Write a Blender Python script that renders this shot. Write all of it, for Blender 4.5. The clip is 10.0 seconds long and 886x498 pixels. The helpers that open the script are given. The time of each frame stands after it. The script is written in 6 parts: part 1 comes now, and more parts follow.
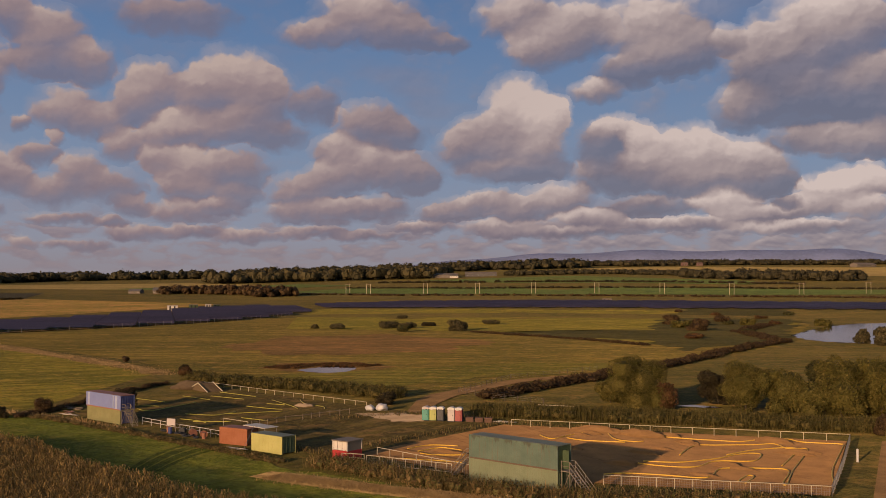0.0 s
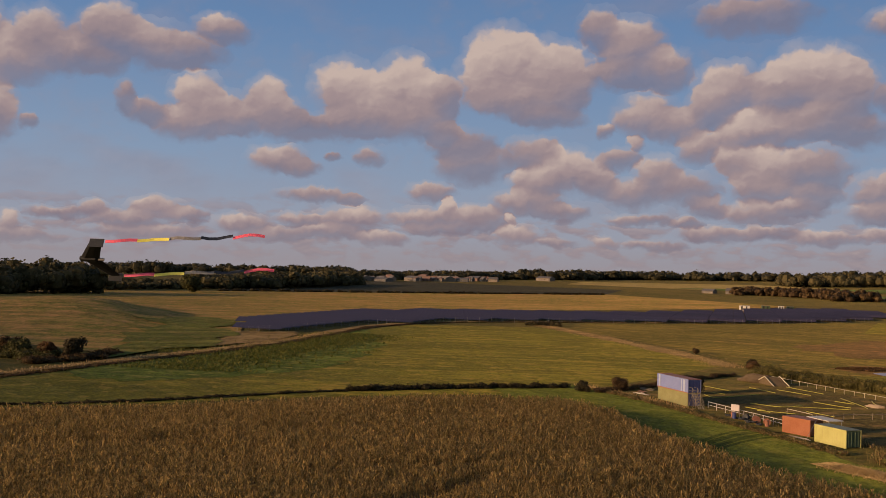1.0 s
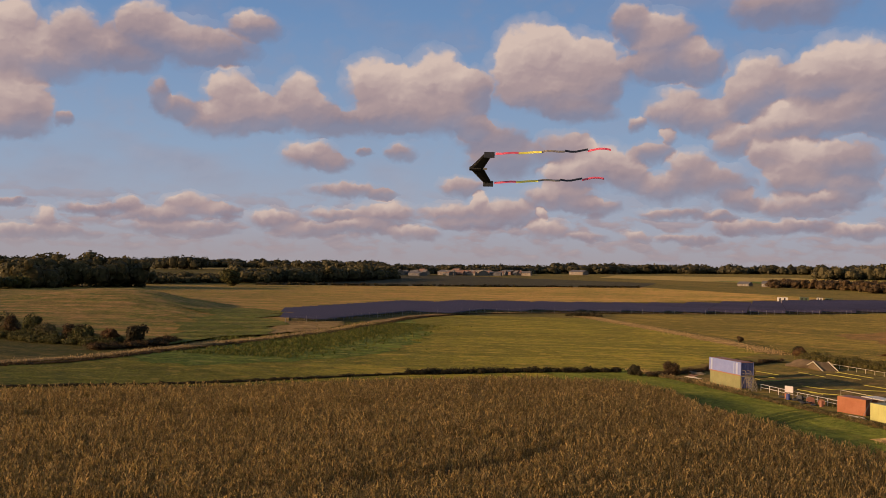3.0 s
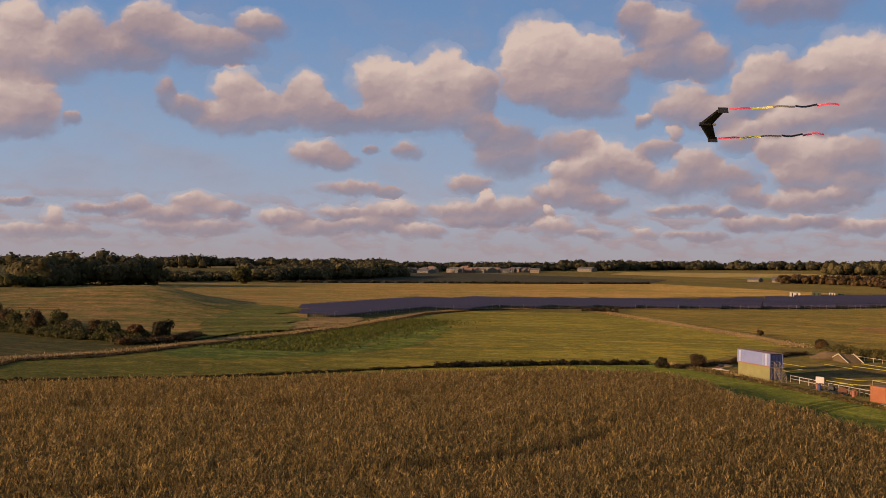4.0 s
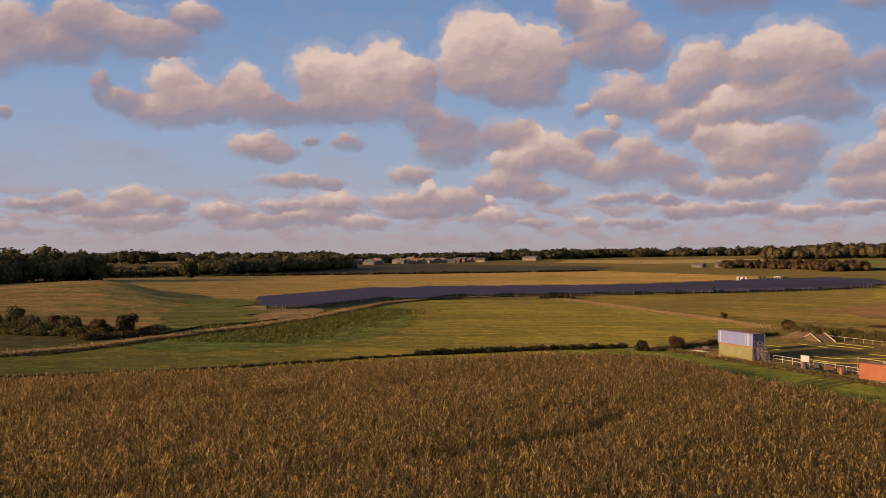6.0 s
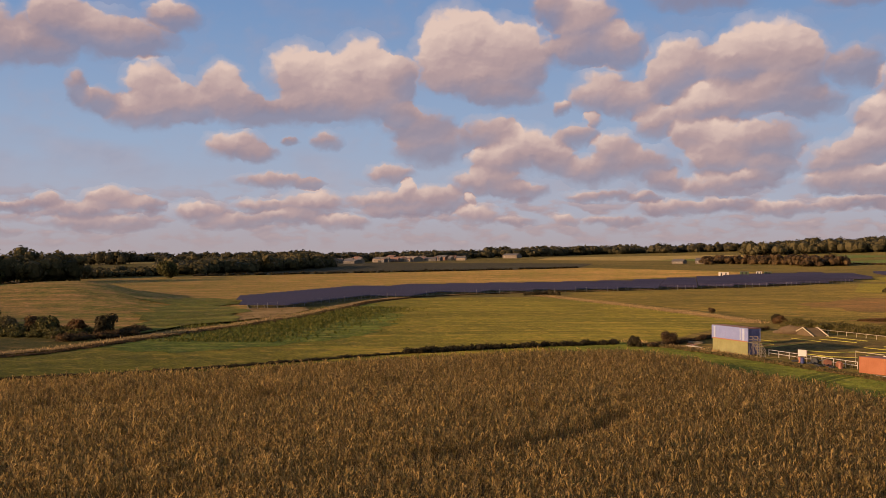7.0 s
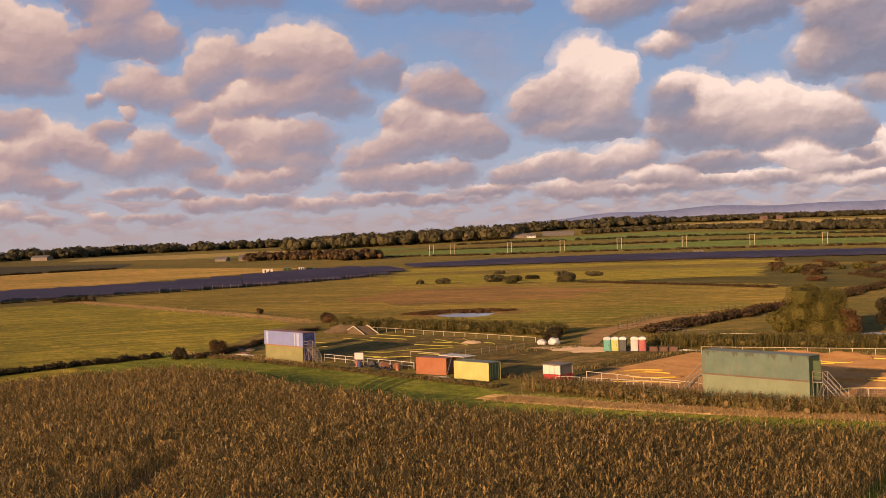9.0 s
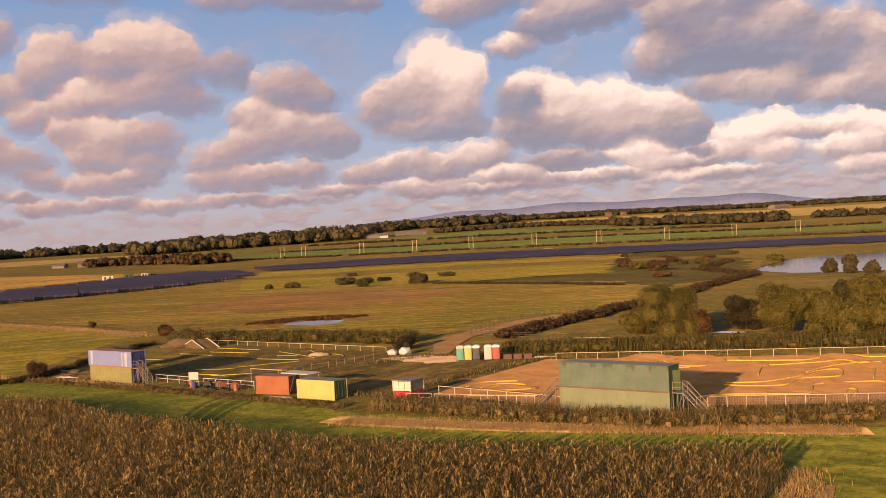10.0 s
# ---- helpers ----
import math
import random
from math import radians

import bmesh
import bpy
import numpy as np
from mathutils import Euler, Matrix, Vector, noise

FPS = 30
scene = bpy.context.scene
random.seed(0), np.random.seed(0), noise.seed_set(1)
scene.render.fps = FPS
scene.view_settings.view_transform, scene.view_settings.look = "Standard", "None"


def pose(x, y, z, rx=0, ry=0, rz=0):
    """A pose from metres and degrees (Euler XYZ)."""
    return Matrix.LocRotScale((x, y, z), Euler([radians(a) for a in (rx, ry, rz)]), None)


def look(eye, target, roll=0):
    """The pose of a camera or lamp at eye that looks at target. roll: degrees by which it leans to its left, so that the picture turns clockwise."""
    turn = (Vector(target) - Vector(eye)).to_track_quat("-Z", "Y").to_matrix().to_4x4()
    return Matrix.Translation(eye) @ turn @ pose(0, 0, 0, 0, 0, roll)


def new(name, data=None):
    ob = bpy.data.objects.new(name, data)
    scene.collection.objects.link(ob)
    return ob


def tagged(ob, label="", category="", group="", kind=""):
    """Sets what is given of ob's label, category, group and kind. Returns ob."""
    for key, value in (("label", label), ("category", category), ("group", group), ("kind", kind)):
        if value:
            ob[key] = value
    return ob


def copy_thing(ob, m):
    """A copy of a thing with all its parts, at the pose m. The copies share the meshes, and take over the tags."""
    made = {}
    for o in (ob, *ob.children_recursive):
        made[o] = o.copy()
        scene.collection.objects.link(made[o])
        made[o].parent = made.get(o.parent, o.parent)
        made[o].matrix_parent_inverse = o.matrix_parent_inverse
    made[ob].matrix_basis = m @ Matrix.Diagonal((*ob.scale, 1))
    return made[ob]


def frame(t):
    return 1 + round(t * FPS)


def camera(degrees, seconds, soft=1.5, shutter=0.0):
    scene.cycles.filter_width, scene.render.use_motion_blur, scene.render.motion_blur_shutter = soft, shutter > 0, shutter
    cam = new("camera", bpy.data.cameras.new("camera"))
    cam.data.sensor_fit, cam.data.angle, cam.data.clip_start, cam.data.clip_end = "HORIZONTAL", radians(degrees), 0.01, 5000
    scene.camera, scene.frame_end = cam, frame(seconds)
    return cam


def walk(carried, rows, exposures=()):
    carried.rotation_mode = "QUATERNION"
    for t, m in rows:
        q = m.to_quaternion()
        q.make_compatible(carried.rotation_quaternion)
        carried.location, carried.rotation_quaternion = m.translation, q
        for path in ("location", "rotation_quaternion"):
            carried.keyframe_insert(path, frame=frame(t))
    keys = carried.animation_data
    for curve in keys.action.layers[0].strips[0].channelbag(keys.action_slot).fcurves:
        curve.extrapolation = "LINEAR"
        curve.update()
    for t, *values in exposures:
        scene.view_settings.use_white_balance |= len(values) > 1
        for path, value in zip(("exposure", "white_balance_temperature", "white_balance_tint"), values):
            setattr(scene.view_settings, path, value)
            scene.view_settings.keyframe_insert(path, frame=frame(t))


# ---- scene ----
cam = camera(47.07, 10.0, soft=0.5)
PATH = [
    (0, (74.97, -86.26, 22.29), (41.24, -49.38, 23.87), 0.02),
    (0.5, (78.56, -87.06, 21.49), (34.71, -63.08, 23.05), 0.71),
    (1, (81.32, -88.89, 20.53), (33.27, -75.10, 21.79), 1.72),
    (1.5, (83.13, -90.36, 19.95), (34.79, -77.63, 21.09), 1.77),
    (2, (84.12, -91.47, 19.61), (35.74, -78.90, 20.72), 1.68),
    (2.5, (84.47, -92.71, 19.30), (36.05, -80.27, 20.33), 1.58),
    (4, (84.25, -98.29, 18.01), (35.73, -86.24, 18.87), 1.24),
    (4.5, (83.68, -100.38, 17.65), (35.12, -88.47, 18.40), 1.01),
    (5, (82.64, -102.09, 17.44), (34.29, -89.37, 18.11), 0.75),
    (5.5, (81.11, -103.24, 17.25), (33.08, -89.33, 17.81), 0.48),
    (7, (74.91, -104.00, 16.46), (27.47, -88.22, 16.86), -0.20),
    (7.5, (72.08, -103.23, 16.41), (24.79, -87.01, 16.79), -0.44),
    (8, (68.63, -101.42, 16.51), (21.92, -83.59, 16.84), -0.80),
    (8.5, (64.66, -98.79, 16.78), (20.23, -75.87, 17.00), -1.11),
    (9, (60.41, -96.18, 17.20), (24.30, -61.60, 17.09), -1.71),
    (9.5, (57.14, -92.95, 17.76), (23.32, -56.11, 17.50), -2.29),
    (10, (55.25, -89.00, 18.15), (24.47, -49.60, 17.74), -2.75),
]
walk(cam, [(t, look(eye, target, roll)) for t, eye, target, roll in PATH],
     exposures=[(0.0, -0.33, 6650, 20.0), (0.7, -0.18, 6650, 18.0), (1.5, 0.02, 6650, 15.0), (4.5, 0.15, 6800, 18.0), (7.5, 0.3, 7000, 20.5), (8.7, 0.33, 7200, 22.5), (10.0, 0.5, 7500, 25.0)])

# ---- light ----
SUN_AZ, SUN_EL = math.atan2(-0.972, 0.178), radians(9.6)
world = bpy.data.worlds.new("world")
scene.world = world
world.use_nodes = True
wn = world.node_tree
sky = wn.nodes.new("ShaderNodeTexSky")
sky.sky_type, sky.sun_disc = 'NISHITA', False
sky.sun_elevation = SUN_EL
sky.sun_rotation = math.pi / 2 - SUN_AZ
sky.air_density, sky.dust_density, sky.ozone_density = 1.0, 1.2, 1.5
wn.nodes["Background"].inputs[1].default_value = 0.15
wn.links.new(sky.outputs[0], wn.nodes["Background"].inputs[0])
sun = new("sun", bpy.data.lights.new("sun", 'SUN'))
sun.data.energy, sun.data.angle, sun.data.color = 5.0, radians(0.6), (1.0, 0.66, 0.365)
sun.matrix_world = look((0, 0, 0), (-math.cos(SUN_AZ) * math.cos(SUN_EL), -math.sin(SUN_AZ) * math.cos(SUN_EL), -math.sin(SUN_EL)))


# ---- materials ----
class Nodes:
    """A short way to string shader nodes together."""

    def __init__(self, name):
        self.mat = bpy.data.materials.new(name)
        self.mat.use_nodes = True
        self.t = self.mat.node_tree
        self.bsdf = self.t.nodes["Principled BSDF"]
        self.out = self.t.nodes["Material Output"]

    def put(self, value, socket):
        if isinstance(value, bpy.types.NodeSocket):
            self.t.links.new(value, socket)
        elif value is not None:
            if socket.type == 'RGBA' and len(value) == 3:
                value = (*value, 1)
            socket.default_value = value

    def math(self, op, a, b=None, c=None, clamp=False):
        n = self.t.nodes.new("ShaderNodeMath")
        n.operation, n.use_clamp = op, clamp
        for i, v in enumerate((a, b, c)):
            self.put(v, n.inputs[i])
        return n.outputs[0]

    def vec(self, op, a, b=None, c=None):
        n = self.t.nodes.new("ShaderNodeVectorMath")
        n.operation = op
        self.put(a, n.inputs[0])
        self.put(b, n.inputs[1])
        self.put(c, n.inputs[2])
        return n.outputs[1] if op == 'DOT_PRODUCT' else n.outputs[0]

    def scaled(self, v, k):
        n = self.t.nodes.new("ShaderNodeVectorMath")
        n.operation = 'SCALE'
        self.put(v, n.inputs[0])
        self.put(k, n.inputs["Scale"])
        return n.outputs[0]

    def coord(self, kind="Object"):
        return self.t.nodes.new("ShaderNodeTexCoord").outputs[kind]

    def noise(self, scale, detail=4, rough=0.55, at=None, warp=0.0, colour=False):
        n = self.t.nodes.new("ShaderNodeTexNoise")
        n.inputs["Scale"].default_value, n.inputs["Detail"].default_value = scale, detail
        n.inputs["Roughness"].default_value, n.inputs["Distortion"].default_value = rough, warp
        self.put(at if at is not None else self.coord(), n.inputs["Vector"])
        return n.outputs[1 if colour else 0]

    def ramp(self, fac, *stops):
        n = self.t.nodes.new("ShaderNodeValToRGB")
        e = n.color_ramp.elements
        while len(e) < len(stops):
            e.new(0.5)
        for el, (p, c) in zip(e, stops):
            el.position, el.color = p, (*c, 1) if isinstance(c, tuple) else (c, c, c, 1)
        self.put(fac, n.inputs[0])
        return n.outputs[0]

    def mix(self, fac, a, b, kind='MIX'):
        n = self.t.nodes.new("ShaderNodeMix")
        n.data_type, n.blend_type = 'RGBA', kind
        self.put(fac, n.inputs[0])
        self.put(a, n.inputs[6])
        self.put(b, n.inputs[7])
        return n.outputs[2]

    def step(self, v, lo, hi, a=0.0, b=1.0):
        n = self.t.nodes.new("ShaderNodeMapRange")
        n.interpolation_type = 'SMOOTHSTEP'
        for i, q in enumerate((v, lo, hi, a, b)):
            self.put(q, n.inputs[i])
        return n.outputs[0]

    def island(self):
        return self.t.nodes.new("ShaderNodeNewGeometry").outputs["Random Per Island"]

    def object_random(self):
        return self.t.nodes.new("ShaderNodeObjectInfo").outputs["Random"]

    def mapped(self, scale=(1, 1, 1), turn=0.0, at=None):
        n = self.t.nodes.new("ShaderNodeMapping")
        n.vector_type = 'TEXTURE'
        n.inputs["Scale"].default_value = tuple(1 / s for s in scale)
        n.inputs["Rotation"].default_value = (0, 0, radians(turn))
        self.put(at if at is not None else self.coord(), n.inputs["Vector"])
        return n.outputs[0]

    def bump(self, height, strength=0.4, distance=0.02):
        n = self.t.nodes.new("ShaderNodeBump")
        n.inputs["Strength"].default_value, n.inputs["Distance"].default_value = strength, distance
        self.put(height, n.inputs["Height"])
        self.t.links.new(n.outputs[0], self.bsdf.inputs["Normal"])

    def fibres(self, spread, lump):
        """Upright grass blades turn the surface towards every side; lump adds the slower swell of tussocks."""
        w = self.t.nodes.new("ShaderNodeTexWhiteNoise")
        self.put(self.vec('MULTIPLY', self.coord(), (7.0, 7.0, 7.0)), w.inputs[0])
        a = self.vec('MULTIPLY', self.vec('SUBTRACT', w.outputs[1], (0.5, 0.5, 0.5)), (2 * spread, 2 * spread, 0.0))
        b = self.vec('MULTIPLY', self.vec('SUBTRACT', self.noise(0.42, 6, 0.66, colour=True), (0.5, 0.5, 0.5)), (lump, lump, 0.0))
        n = self.vec('NORMALIZE', self.vec('ADD', self.vec('ADD', a, b), self.t.nodes.new("ShaderNodeNewGeometry").outputs["Normal"]))
        self.t.links.new(n, self.bsdf.inputs["Normal"])

    def done(self, colour=None, rough=0.8, metal=0.0, spec=0.5, dusty=0.0):
        self.put(dusty, self.bsdf.inputs["Diffuse Roughness"])
        self.put(colour, self.bsdf.inputs["Base Color"])
        self.put(rough, self.bsdf.inputs["Roughness"])
        self.put(metal, self.bsdf.inputs["Metallic"])
        self.put(spec, self.bsdf.inputs["Specular IOR Level"])
        return self.mat


def turf(name, low, high, dry, turn=0.0, stripe=6.0, stripes=0.35, dryness=0.5, patch=0.012):
    """Grassland: two greens, dry patches and long mowing lines."""
    n = Nodes(name)
    big = n.noise(patch, 5, 0.6)
    mid = n.noise(0.11, 5, 0.65, warp=0.6)
    fine = n.noise(1.7, 3, 0.7)
    line = n.noise(1.0, 3, 0.6, at=n.mapped((1 / stripe, 0.006, 1), turn))
    streak = n.noise(1.0, 4, 0.65, at=n.mapped((0.9 / stripe, 0.02, 1), turn + 2))
    blot = n.noise(0.03, 4, 0.6, warp=1.0)
    c = n.mix(n.step(n.math('ADD', n.math('MULTIPLY', big, 0.65), n.math('MULTIPLY', streak, 0.35)), 0.42, 0.58), low, high)
    c = n.mix(n.math('MULTIPLY', n.step(n.math('ADD', n.math('MULTIPLY', mid, 0.5), n.math('MULTIPLY', streak, 0.6)), 0.66 - 0.22 * dryness, 0.80 - 0.2 * dryness), 0.85), c, dry)
    c = n.mix(n.step(blot, 0.5, 0.68, 0.0, 0.45), c, tuple(v * 0.62 for v in low))
    c = n.mix(n.math('MULTIPLY', n.step(line, 0.46, 0.56), stripes), c, tuple(v * 0.5 for v in low))
    c = n.mix(n.step(fine, 0.42, 0.62, 0.0, 0.5), c, tuple(v * 1.35 for v in high))
    c = n.mix(n.step(n.noise(0.7, 5, 0.72), 0.50, 0.62, 0.0, 0.5), c, tuple(v * 0.55 for v in low))
    c = n.mix(n.step(n.noise(0.16, 5, 0.7, warp=0.8), 0.50, 0.62, 0.0, 0.42), c, tuple(v * 0.58 for v in low))
    c = n.mix(n.step(n.noise(0.27, 4, 0.7, warp=0.5), 0.52, 0.66, 0.0, 0.40), c, tuple(v * 1.3 for v in dry))
    n.fibres(0.14, 0.58)
    return n.done(c, 0.9, spec=0.05, dusty=1.0)


def leafy(name, *colours, spec=0.15, fleck=0.0, thin=0.35):
    """Foliage: each leaf or blade takes its own shade."""
    n = Nodes(name)
    stops = [(i / max(len(colours) - 1, 1), c) for i, c in enumerate(colours)]
    c = n.ramp(n.island(), *stops)
    if fleck:
        # dry blotches along single leaves
        c = n.mix(n.step(n.noise(fleck, 2, 0.5), 0.45, 0.62, 0.0, 0.75), c, colours[-1])
        c = n.mix(n.step(n.noise(fleck * 0.8, 2, 0.5, warp=0.5), 0.50, 0.66, 0.0, 0.5), c, colours[0])
    blot = n.noise(0.45, 3)
    c = n.mix(n.step(blot, 0.35, 0.7, 0.0, 0.45), c, tuple(v * 0.55 for v in colours[0]))
    # thin leaves let light through
    glow, both = n.t.nodes.new("ShaderNodeBsdfTranslucent"), n.t.nodes.new("ShaderNodeMixShader")
    n.put(c, glow.inputs[0])
    both.inputs[0].default_value = thin
    n.t.links.new(n.bsdf.outputs[0], both.inputs[1])
    n.t.links.new(glow.outputs[0], both.inputs[2])
    n.t.links.new(both.outputs[0], n.out.inputs[0])
    return n.done(c, 0.7, spec=spec)


def painted(name, colour, rust=0.35, rough=0.55, streak=True, faded=0.25, top=0.0):
    """Weathered paint on steel with rust, runs and grime."""
    n = Nodes(name)
    p = n.coord()
    big = n.noise(0.5, 5, 0.6, at=p)
    fine = n.noise(9.0, 5, 0.7, at=p)
    runs = n.noise(1.0, 4, 0.65, at=n.mapped((5.5, 5.5, 0.35), 0, p))
    c = n.mix(n.step(big, 0.35, 0.7, 0.0, faded), colour, tuple(min(1, v * 1.5 + 0.06) for v in colour))
    c = n.mix(n.step(fine, 0.4, 0.75, 0.0, 0.18), c, tuple(v * 0.5 for v in colour))
    mask = n.math('ADD', n.math('MULTIPLY', runs, 0.75 if streak else 0.3), n.math('MULTIPLY', fine, 0.3))
    c = n.mix(n.step(mask, 0.62 - 0.1 * rust, 0.78 - 0.1 * rust, 0.0, 0.85 * rust), c, (0.16, 0.055, 0.022))
    if top:
        # dark drips hanging from the upper edge
        sep = n.t.nodes.new("ShaderNodeSeparateXYZ")
        n.put(p, sep.inputs[0])
        hang = n.noise(1.0, 3, 0.6, at=n.mapped((2.2, 2.2, 0.12), 0, p))
        edge = n.math('SUBTRACT', sep.outputs[2], n.math('MULTIPLY_ADD', hang, -2.6, top + 1.15))
        c = n.mix(n.step(edge, -0.08, 0.25, 0.0, 0.75), c, (0.050, 0.048, 0.030))
    n.bump(fine, 0.15, 0.01)
    return n.done(c, n.step(fine, 0.3, 0.8, rough, min(1, rough + 0.25)), 0.0, 0.4)


def plain(name, colour, rough=0.7, metal=0.0, vary=0.25, scale=3.0):
    n = Nodes(name)
    a, b = n.noise(scale, 4, 0.6), n.noise(scale * 9, 3, 0.6)
    c = n.mix(n.step(a, 0.3, 0.7, 0.0, vary), colour, tuple(v * 0.55 for v in colour))
    c = n.mix(n.step(b, 0.4, 0.7, 0.0, vary * 0.7), c, tuple(min(1, v * 1.35 + 0.01) for v in colour))
    n.bump(b, 0.2, 0.01)
    return n.done(c, rough, metal)


def earthy(name, low, high, dark, scale=0.25):
    """Bare earth: broad stains, wheel scuffs and grit."""
    n = Nodes(name)
    a, b, g = n.noise(scale, 5, 0.6), n.noise(scale * 7, 5, 0.65, warp=0.8), n.noise(14.0, 4, 0.7)
    rut = n.noise(1.0, 4, 0.6, at=n.mapped((0.9, 0.05, 1), 68))
    c = n.mix(n.step(a, 0.32, 0.68), low, high)
    c = n.mix(n.step(n.math('ADD', n.math('MULTIPLY', b, 0.6), n.math('MULTIPLY', rut, 0.5)), 0.55, 0.75, 0.0, 0.7), c, dark)
    c = n.mix(n.step(g, 0.45, 0.75, 0.0, 0.3), c, tuple(min(1, v * 1.4) for v in high))
    n.fibres(0.10, 0.26)
    return n.done(c, 0.95, spec=0.05, dusty=1.0)


GRASS = turf("rough_pasture", (0.050, 0.048, 0.013), (0.105, 0.082, 0.021), (0.17, 0.105, 0.036), 130, dryness=0.45)
GRASS_STRIP = turf("damp_green_grass", (0.066, 0.082, 0.012), (0.135, 0.140, 0.021), (0.17, 0.14, 0.03), 92, 3.0, 0.3, 0.05)
MEADOW = turf("mown_meadow", (0.081, 0.081, 0.012), (0.172, 0.140, 0.020), (0.266, 0.172, 0.039), 160, 5.0, 0.5, 0.40, 0.02)
HAYFIELD = turf("striped_hayfield", (0.067, 0.061, 0.012), (0.149, 0.111, 0.023), (0.230, 0.139, 0.040), 125, 4.0, 0.6, 0.48, 0.016)
SLOPE = turf("brown_stubble_slope", (0.116, 0.115, 0.020), (0.238, 0.168, 0.041), (0.390, 0.189, 0.078), 172, 7.0, 0.6, 0.85, 0.011)
DARK_PASTURE = turf("dark_pasture", (0.030, 0.032, 0.009), (0.060, 0.052, 0.014), (0.085, 0.055, 0.022), 120, 6.0, 0.5, 0.3, 0.02)
LUSH = turf("lush_weed_field", (0.050, 0.074, 0.012), (0.114, 0.134, 0.020), (0.228, 0.180, 0.048), 150, 2.6, 0.85, 0.25, 0.05)
HOLLOW = turf("damp_green_hollow", (0.070, 0.084, 0.014), (0.140, 0.132, 0.026), (0.24, 0.15, 0.05), 20, 4.0, 0.8, 0.45, 0.03)
DARK_CROP = turf("dark_leaf_crop", (0.030, 0.029, 0.018), (0.046, 0.041, 0.024), (0.06, 0.05, 0.03), 170, 14, 0.3, 0.0)
FAR_GREEN = turf("distant_green_field", (0.048, 0.075, 0.020), (0.075, 0.105, 0.027), (0.16, 0.15, 0.05), 10, 18, 0.3, 0.2)
FAR_STRAW = turf("distant_stubble_field", (0.16, 0.125, 0.045), (0.22, 0.165, 0.060), (0.28, 0.20, 0.08), 25, 18, 0.35, 0.5)
STRAW = turf("dry_bank_grass", (0.115, 0.075, 0.028), (0.20, 0.130, 0.052), (0.27, 0.18, 0.08), 0, 2.0, 0.3, 0.7, 0.2)
BROWNGRASS = turf("brown_trodden_grass", (0.085, 0.058, 0.020), (0.150, 0.088, 0.030), (0.20, 0.105, 0.042), 125, 5.0, 0.5, 0.6, 0.03)
GREENHAY = turf("green_aftermath", (0.066, 0.064, 0.011), (0.125, 0.108, 0.019), (0.20, 0.130, 0.036), 125, 4.0, 0.6, 0.4, 0.02)
PALESTRAW = turf("pale_dry_grass", (0.27, 0.175, 0.065), (0.42, 0.275, 0.110), (0.50, 0.34, 0.15), 90, 1.5, 0.3, 0.7, 0.3)
TRACKTURF = turf("muddy_track_turf", (0.048, 0.039, 0.014), (0.092, 0.072, 0.021), (0.15, 0.092, 0.038), 10, 3.0, 0.6, 0.5, 0.05)
DIRT = earthy("orange_clay", (0.185, 0.102, 0.044), (0.26, 0.145, 0.060), (0.11, 0.060, 0.027))
GRAVEL = earthy("pale_gravel", (0.26, 0.19, 0.12), (0.36, 0.27, 0.18), (0.15, 0.11, 0.07))
LANE = earthy("brown_track", (0.115, 0.072, 0.034), (0.165, 0.105, 0.050), (0.07, 0.046, 0.022))
MUD = earthy("dull_brown_spoil", (0.085, 0.060, 0.036), (0.13, 0.092, 0.055), (0.05, 0.036, 0.022))

MAIZE = leafy("ripening_maize_leaf", (0.225, 0.157, 0.05), (0.35, 0.238, 0.075), (0.46, 0.30, 0.098), (0.56, 0.365, 0.135), fleck=3.0, thin=0.5)
TASSEL = leafy("dry_maize_tassel", (0.17, 0.110, 0.050), (0.24, 0.155, 0.070), (0.12, 0.08, 0.036))
TREE_DARK = leafy("dark_tree_foliage", (0.058, 0.052, 0.026), (0.098, 0.083, 0.039), (0.150, 0.120, 0.055))
# greyer leaf tones put a little distance haze into the far woods
TREE_FAR = leafy("haze_greyed_foliage", (0.050, 0.045, 0.026), (0.074, 0.065, 0.034), (0.105, 0.088, 0.043))
TREE_OLIVE = leafy("olive_willow_foliage", (0.078, 0.073, 0.016), (0.135, 0.115, 0.026), (0.195, 0.152, 0.042))
TREE_GREEN = leafy("mid_tree_foliage", (0.044, 0.044, 0.016), (0.078, 0.073, 0.023), (0.120, 0.104, 0.034))
TREE_RUST = leafy("turning_shrub_foliage", (0.085, 0.042, 0.018), (0.140, 0.068, 0.028), (0.105, 0.075, 0.026))
HEDGE = leafy("dark_hedge_foliage", (0.034, 0.028, 0.015), (0.052, 0.042, 0.020), (0.075, 0.056, 0.026))
HEDGE_BROWN = leafy("brown_hedge_foliage", (0.055, 0.034, 0.018), (0.092, 0.056, 0.026), (0.130, 0.084, 0.036))
WEED = leafy("rank_weeds", (0.090, 0.074, 0.025), (0.17, 0.120, 0.042), (0.26, 0.158, 0.066), (0.110, 0.125, 0.034), (0.40, 0.255, 0.110))
REED = leafy("olive_reeds", (0.078, 0.070, 0.019), (0.125, 0.102, 0.028), (0.185, 0.138, 0.047))
DRY = leafy("dry_straw_grass", (0.42, 0.270, 0.105), (0.56, 0.375, 0.165), (0.34, 0.215, 0.09))
GRASS_BLADE = leafy("grass_blade", (0.060, 0.075, 0.014), (0.100, 0.110, 0.022), (0.16, 0.13, 0.035))
LUSH_LEAF = leafy("lush_weed_leaf", (0.052, 0.066, 0.013), (0.110, 0.112, 0.020), (0.180, 0.155, 0.034))
BARK = plain("bark", (0.075, 0.055, 0.040), 0.95)
